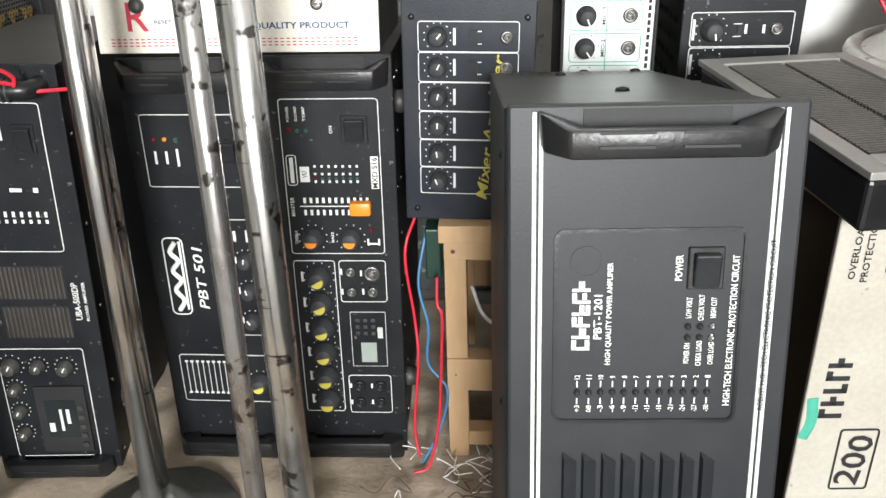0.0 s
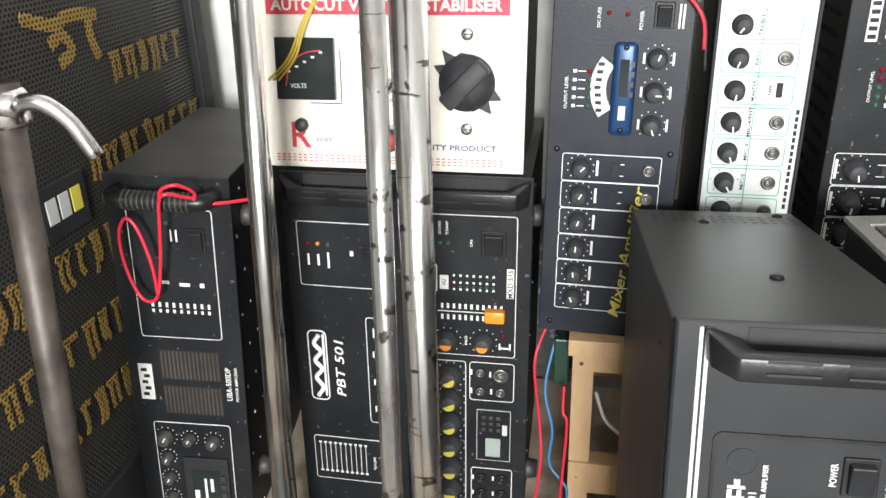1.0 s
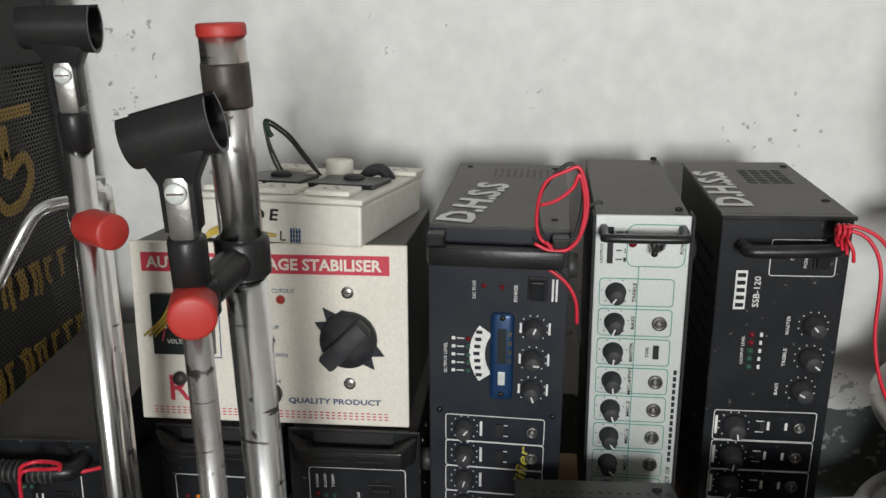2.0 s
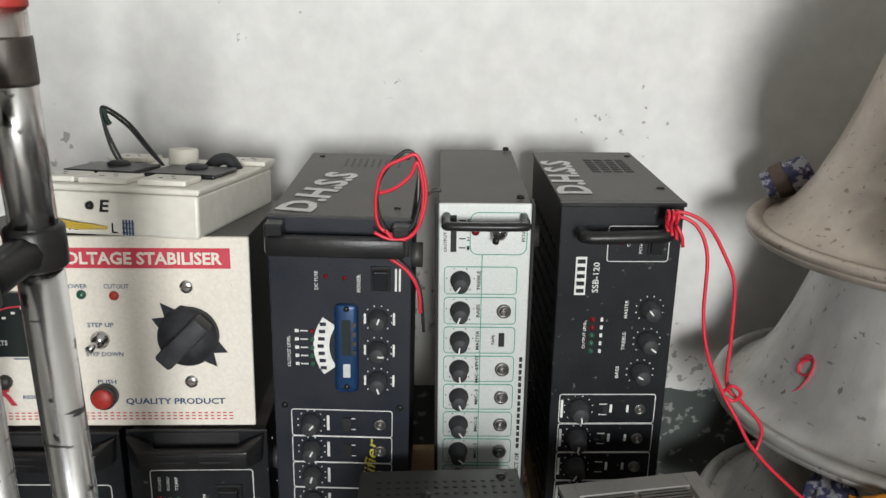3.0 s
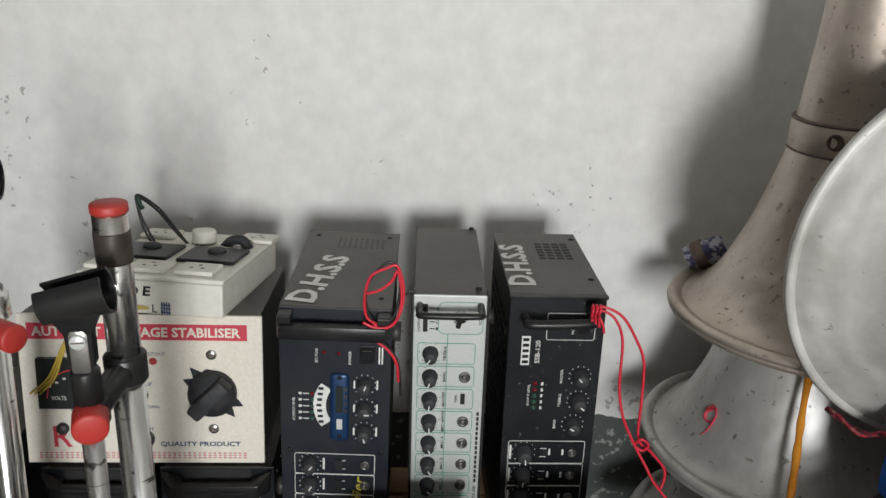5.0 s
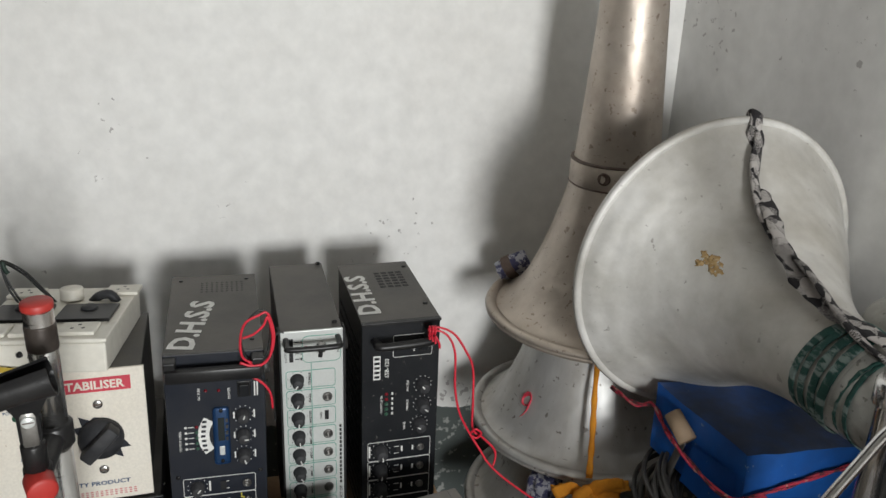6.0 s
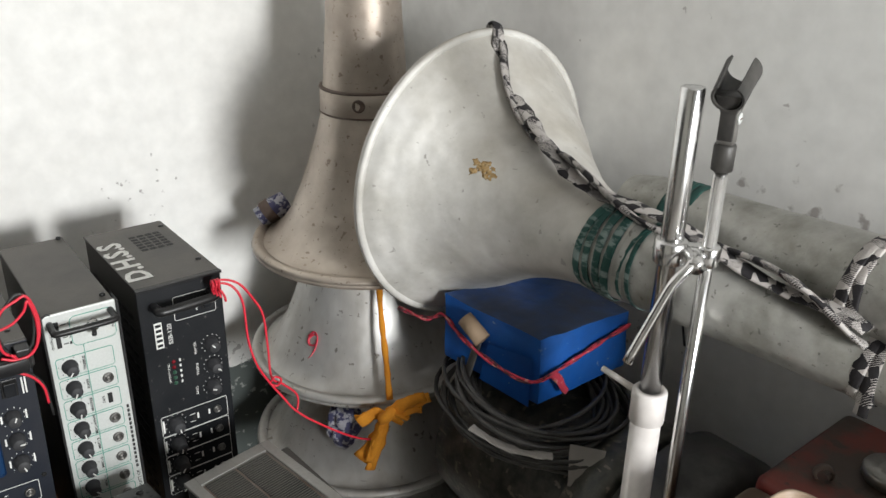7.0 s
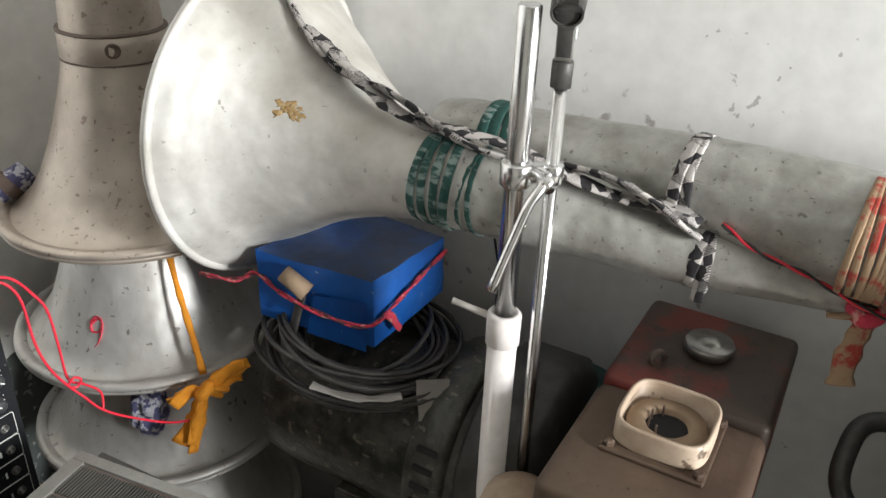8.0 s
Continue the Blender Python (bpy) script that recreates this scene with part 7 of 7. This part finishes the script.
gen = thing("generator", pose(0, 0, 0), "old engine generator with oily dark alternator and rusty red tank", "generator")
AX, AZ = 0.715, 0.375
alt = part("alternator", lathe([(0.06, 0), (0.118, 0.004), (0.128, 0.016), (0.132, 0.05), (0.134, 0.3), (0.134, 0.38)], (AX, 0.72, AZ), (0, -1, 0), 48, wobble=0.002), "genblack", gen, "oily green-black alternator drum", smooth=True)
part("end_ring", lathe([(0.137, 0), (0.15, 0.006), (0.152, 0.05), (0.148, 0.06), (0.137, 0.062)], (AX, 0.445, AZ), (0, -1, 0), 48), "genblack", alt, smooth=True)
slots = bmesh.new()
for k in range(26):
    a = radians(150 + 10 * k)
    box(AX + 0.1505 * math.cos(a) - 0.004, AX + 0.1505 * math.cos(a) + 0.004, 0.395, 0.425, AZ + 0.1505 * math.sin(a) - 0.004, AZ + 0.1505 * math.sin(a) + 0.004, bm=slots)
tagged(part("vent_slots", slots, "cabinet", alt), kind="stuff")
part("fan_shroud", lathe([(0.14, 0), (0.156, 0.01), (0.156, 0.09), (0.13, 0.11)], (AX + 0.01, 0.372, AZ + 0.01), (0, -1, 0), 48), "rubber", gen, smooth=True)
for x in (0.6, 0.82):
    part("foot", box(x - 0.012, x + 0.012, 0.52, 0.57, 0.0, 0.3, 0.003), "genblack", gen)
part("base_frame", box(0.56, 0.87, -0.05, 0.75, 0.0, 0.035, 0.006), "iron", gen)
part("crankcase", box(0.52, 0.86, 0.03, 0.25, 0.035, 0.44, 0.03, seg=4), "genblack", gen, smooth=True)
lower = part("engine_cover", box(0.452, 0.652, 0.022, 0.215, 0.43, 0.609, 0.014, seg=4), "genbrown", gen, "brown dust-caked engine cover", smooth=True)
tank = part("fuel_tank", box(0.6545, 0.865, 0.022, 0.215, 0.44, 0.613, 0.012, seg=4), "genred", gen, "faded red rusted fuel tank", smooth=True)
cap = part("fuel_cap", lathe([(0.027, 0), (0.027, 0.016), (0.0305, 0.018), (0.0305, 0.025), (0.0285, 0.029), (0.0145, 0.0262), (0.012, 0.03), (0.006, 0.0325), (0.0001, 0.033)], (0.768, 0.118, 0.6), (0, 0, 1), 48), "tarnished", tank, "dull metal fuel cap", smooth=True)
lug = part("lug", lathe([(0.008, -0.004), (0.011, -0.004), (0.011, 0.004), (0.008, 0.004), (0.008, -0.004)], (0.712, 0.166, 0.619), (0.7, 0.6, 0), 18), "rust", tank, smooth=True)
FX, FY = 0.59, 0.12
flange = part("filter_flange", box(FX - 0.06, FX + 0.052, FY - 0.055, FY + 0.055, 0.609, 0.614, 0.0024), "genbrown", lower)


def squircle_ring(cx, cy, ax, ay, z0, z1, t):
    bq = bmesh.new()
    prof = []
    for f, z in ((1.0, z0), (1.0, z1 - 0.003), (1 - t * 0.3, z1), (1 - t * 0.8, z1), (1 - t, z1 - 0.003), (1 - t, z0 + 0.004)):
        row = []
        for k in range(48):
            a = 2 * math.pi * k / 48
            c, s = math.cos(a), math.sin(a)
            row.append(bq.verts.new((cx + f * ax * math.copysign(abs(c) ** 0.5, c), cy + f * ay * math.copysign(abs(s) ** 0.5, s), z + 0.0008 * noise.noise(Vector((c * 3, s * 3, z * 40))))))
        prof.append(row)
    for r0, r1 in zip(prof, prof[1:]):
        for k in range(48):
            bq.faces.new((r0[k], r0[(k + 1) % 48], r1[(k + 1) % 48], r1[k]))
    bq.faces.new(prof[-1])
    return bq


part("filter_housing", squircle_ring(FX, FY, 0.05, 0.05, 0.615, 0.642, 0.1), "cream", flange, "cracked cream plastic filter housing", smooth=True)
part("housing_floor", squircle_ring(FX, FY, 0.0445, 0.0445, 0.6142, 0.6182, 0.06), "cork", flange, "dirt-caked housing floor", smooth=True)
part("dirt_bed", lathe([(0.0445, 0.618), (0.042, 0.6255), (0.0275, 0.6275), (0.0235, 0.6255), (0.0228, 0.619)], (FX, FY, 0), (0, 0, 1), 40, wobble=0.0016), "cork", flange, "tan caked dirt round the intake", smooth=True)
part("intake", lathe([(0.0232, 0.0), (0.0232, 0.0012), (0.0001, 0.0013)], (FX, FY, 0.618), (0, 0, 1), 28), "cabinet", flange, "dark intake hole")
fins = bmesh.new()
for k in range(4):
    box(FX + 0.02 * math.cos(0.5 + 0.75 * k) - 0.0012, FX + 0.02 * math.cos(0.5 + 0.75 * k) + 0.0012, FY + 0.02 * math.sin(0.5 + 0.75 * k) - 0.0012, FY + 0.02 * math.sin(0.5 + 0.75 * k) + 0.0012, 0.618, 0.633, 0.0004, fins)
part("intake_fins", fins, "rust", flange)
for x, y in ((FX - 0.051, FY + 0.046), (FX + 0.044, FY - 0.049), (FX - 0.05, FY - 0.048)):
    part("bolt", lathe([(0.0065, 0), (0.0065, 0.005), (0.004, 0.007), (0.0001, 0.007)], (x, y, 0.6135), (0, 0, 1), 6), "genbrown", flange)
part("muffler", lathe([(0.03, 0), (0.046, 0.008), (0.05, 0.03), (0.05, 0.13)], (0.545, 0.258, 0.482), (0.1, 0.1, -1), 32, wobble=0.0015), "cream", gen, "brown dusty round muffler", smooth=True)
part("pipe_stub", rod((0.545, 0.262, 0.37), (0.57, 0.25, 0.2), 0.025, None, 18), "rust", gen, smooth=True)
part("side_bracket", box(0.8645, 0.874, 0.03, 0.07, 0.47, 0.59, 0.003), "genblack", gen)

dm = thing("green_machine", pose(0.76, -0.13, 0.0), "dark green enamelled machine with curved hose, unseen bulk added to shade the wall", "machine")
# body made tall and deep out of view, to keep light off the side wall
part("body", box(-0.14, 0.13, -0.62, -0.02, 0.0, 0.86, 0.03, seg=4), "dgreen", dm, smooth=True)
part("hose", sweep([(-0.05, -0.03, 0.45), (-0.035, 0.058, 0.5), (0.0, 0.07, 0.545), (0.03, 0.05, 0.575), (0.05, -0.03, 0.57)], 0.012, 12, 8), "rubber", dm, "black rubber hose", smooth=True)
tp = thing("teal_drum", pose(0.82, 0.285, 0.0), "teal-painted metal drum beside the generator", "drum")
part("drum", lathe([(0.05, 0), (0.055, 0.01), (0.055, 0.45), (0.045, 0.468), (0.0001, 0.47)], (0, 0, 0), (0, 0, 1), 32), "teal", tp, smooth=True)

# thin black lead on the side wall
tl = thing("black_lead", pose(0, 0, 0), "thin black lead hanging down behind the stand", "cable")
part("lead", sweep([(0.86, 0.5, 0.83), (0.85, 0.47, 0.74), (0.845, 0.46, 0.66), (0.85, 0.45, 0.6)], 0.002, 6, 6), "wireblack", tl, smooth=True)

# ---- sacking and rubbish on the floor ----
sk = bmesh.new()
NX, NY = 84, 54
vs = []
for i in range(NX + 1):
    for j in range(NY + 1):
        x, y = -0.72 + 1.16 * i / NX, 0.33 + 0.85 * j / NY
        p = Vector((x, y, 0))
        z = 0.004 + 0.012 * abs(noise.noise(p * 9)) + 0.006 * noise.noise(p * 26 + Vector((3, 0, 0)))
        edge = min(i, j, NX - i, NY - j) / 6
        vs.append(sk.verts.new((x + 0.02 * noise.noise(p * 6), y + 0.02 * noise.noise(p * 6 + Vector((9, 0, 0))), max(0.001, z * min(1, edge)))))
for i in range(NX):
    for j in range(NY):
        k = i * (NY + 1) + j
        sk.faces.new((vs[k], vs[k + NY + 1], vs[k + NY + 2], vs[k + 1]))
tagged(part("sacking", sk, "sack", smooth=True), "crumpled beige jute sacking spread on the floor", "sacking")
th = thing("loose_threads", pose(0, 0, 0), "tangle of pale threads and thin wires on the sacking", "thread")
for k in range(16):
    x, y = -0.06 + rnd.uniform(-0.04, 0.06), 0.76 + rnd.uniform(-0.05, 0.05)
    pts = [(x, y, 0.018)]
    for i in range(4):
        x, y = x + rnd.uniform(-0.03, 0.03), y + rnd.uniform(-0.025, 0.025)
        pts.append((x, y, 0.014 + rnd.uniform(0, 0.016)))
    part("thread", sweep(pts, 0.0008, 5, 5), "pvc" if k % 3 else "rust", th, smooth=True)
gs = thing("green_slip", pose(-0.56, 0.8, 0.0), "torn green and white plastic slip on the floor", "litter")
part("slip", box(-0.03, 0.03, -0.02, 0.02, 0.018, 0.02, 0.0004), "green", gs, at=pose(0, 0, 0, 4, 3, 30))
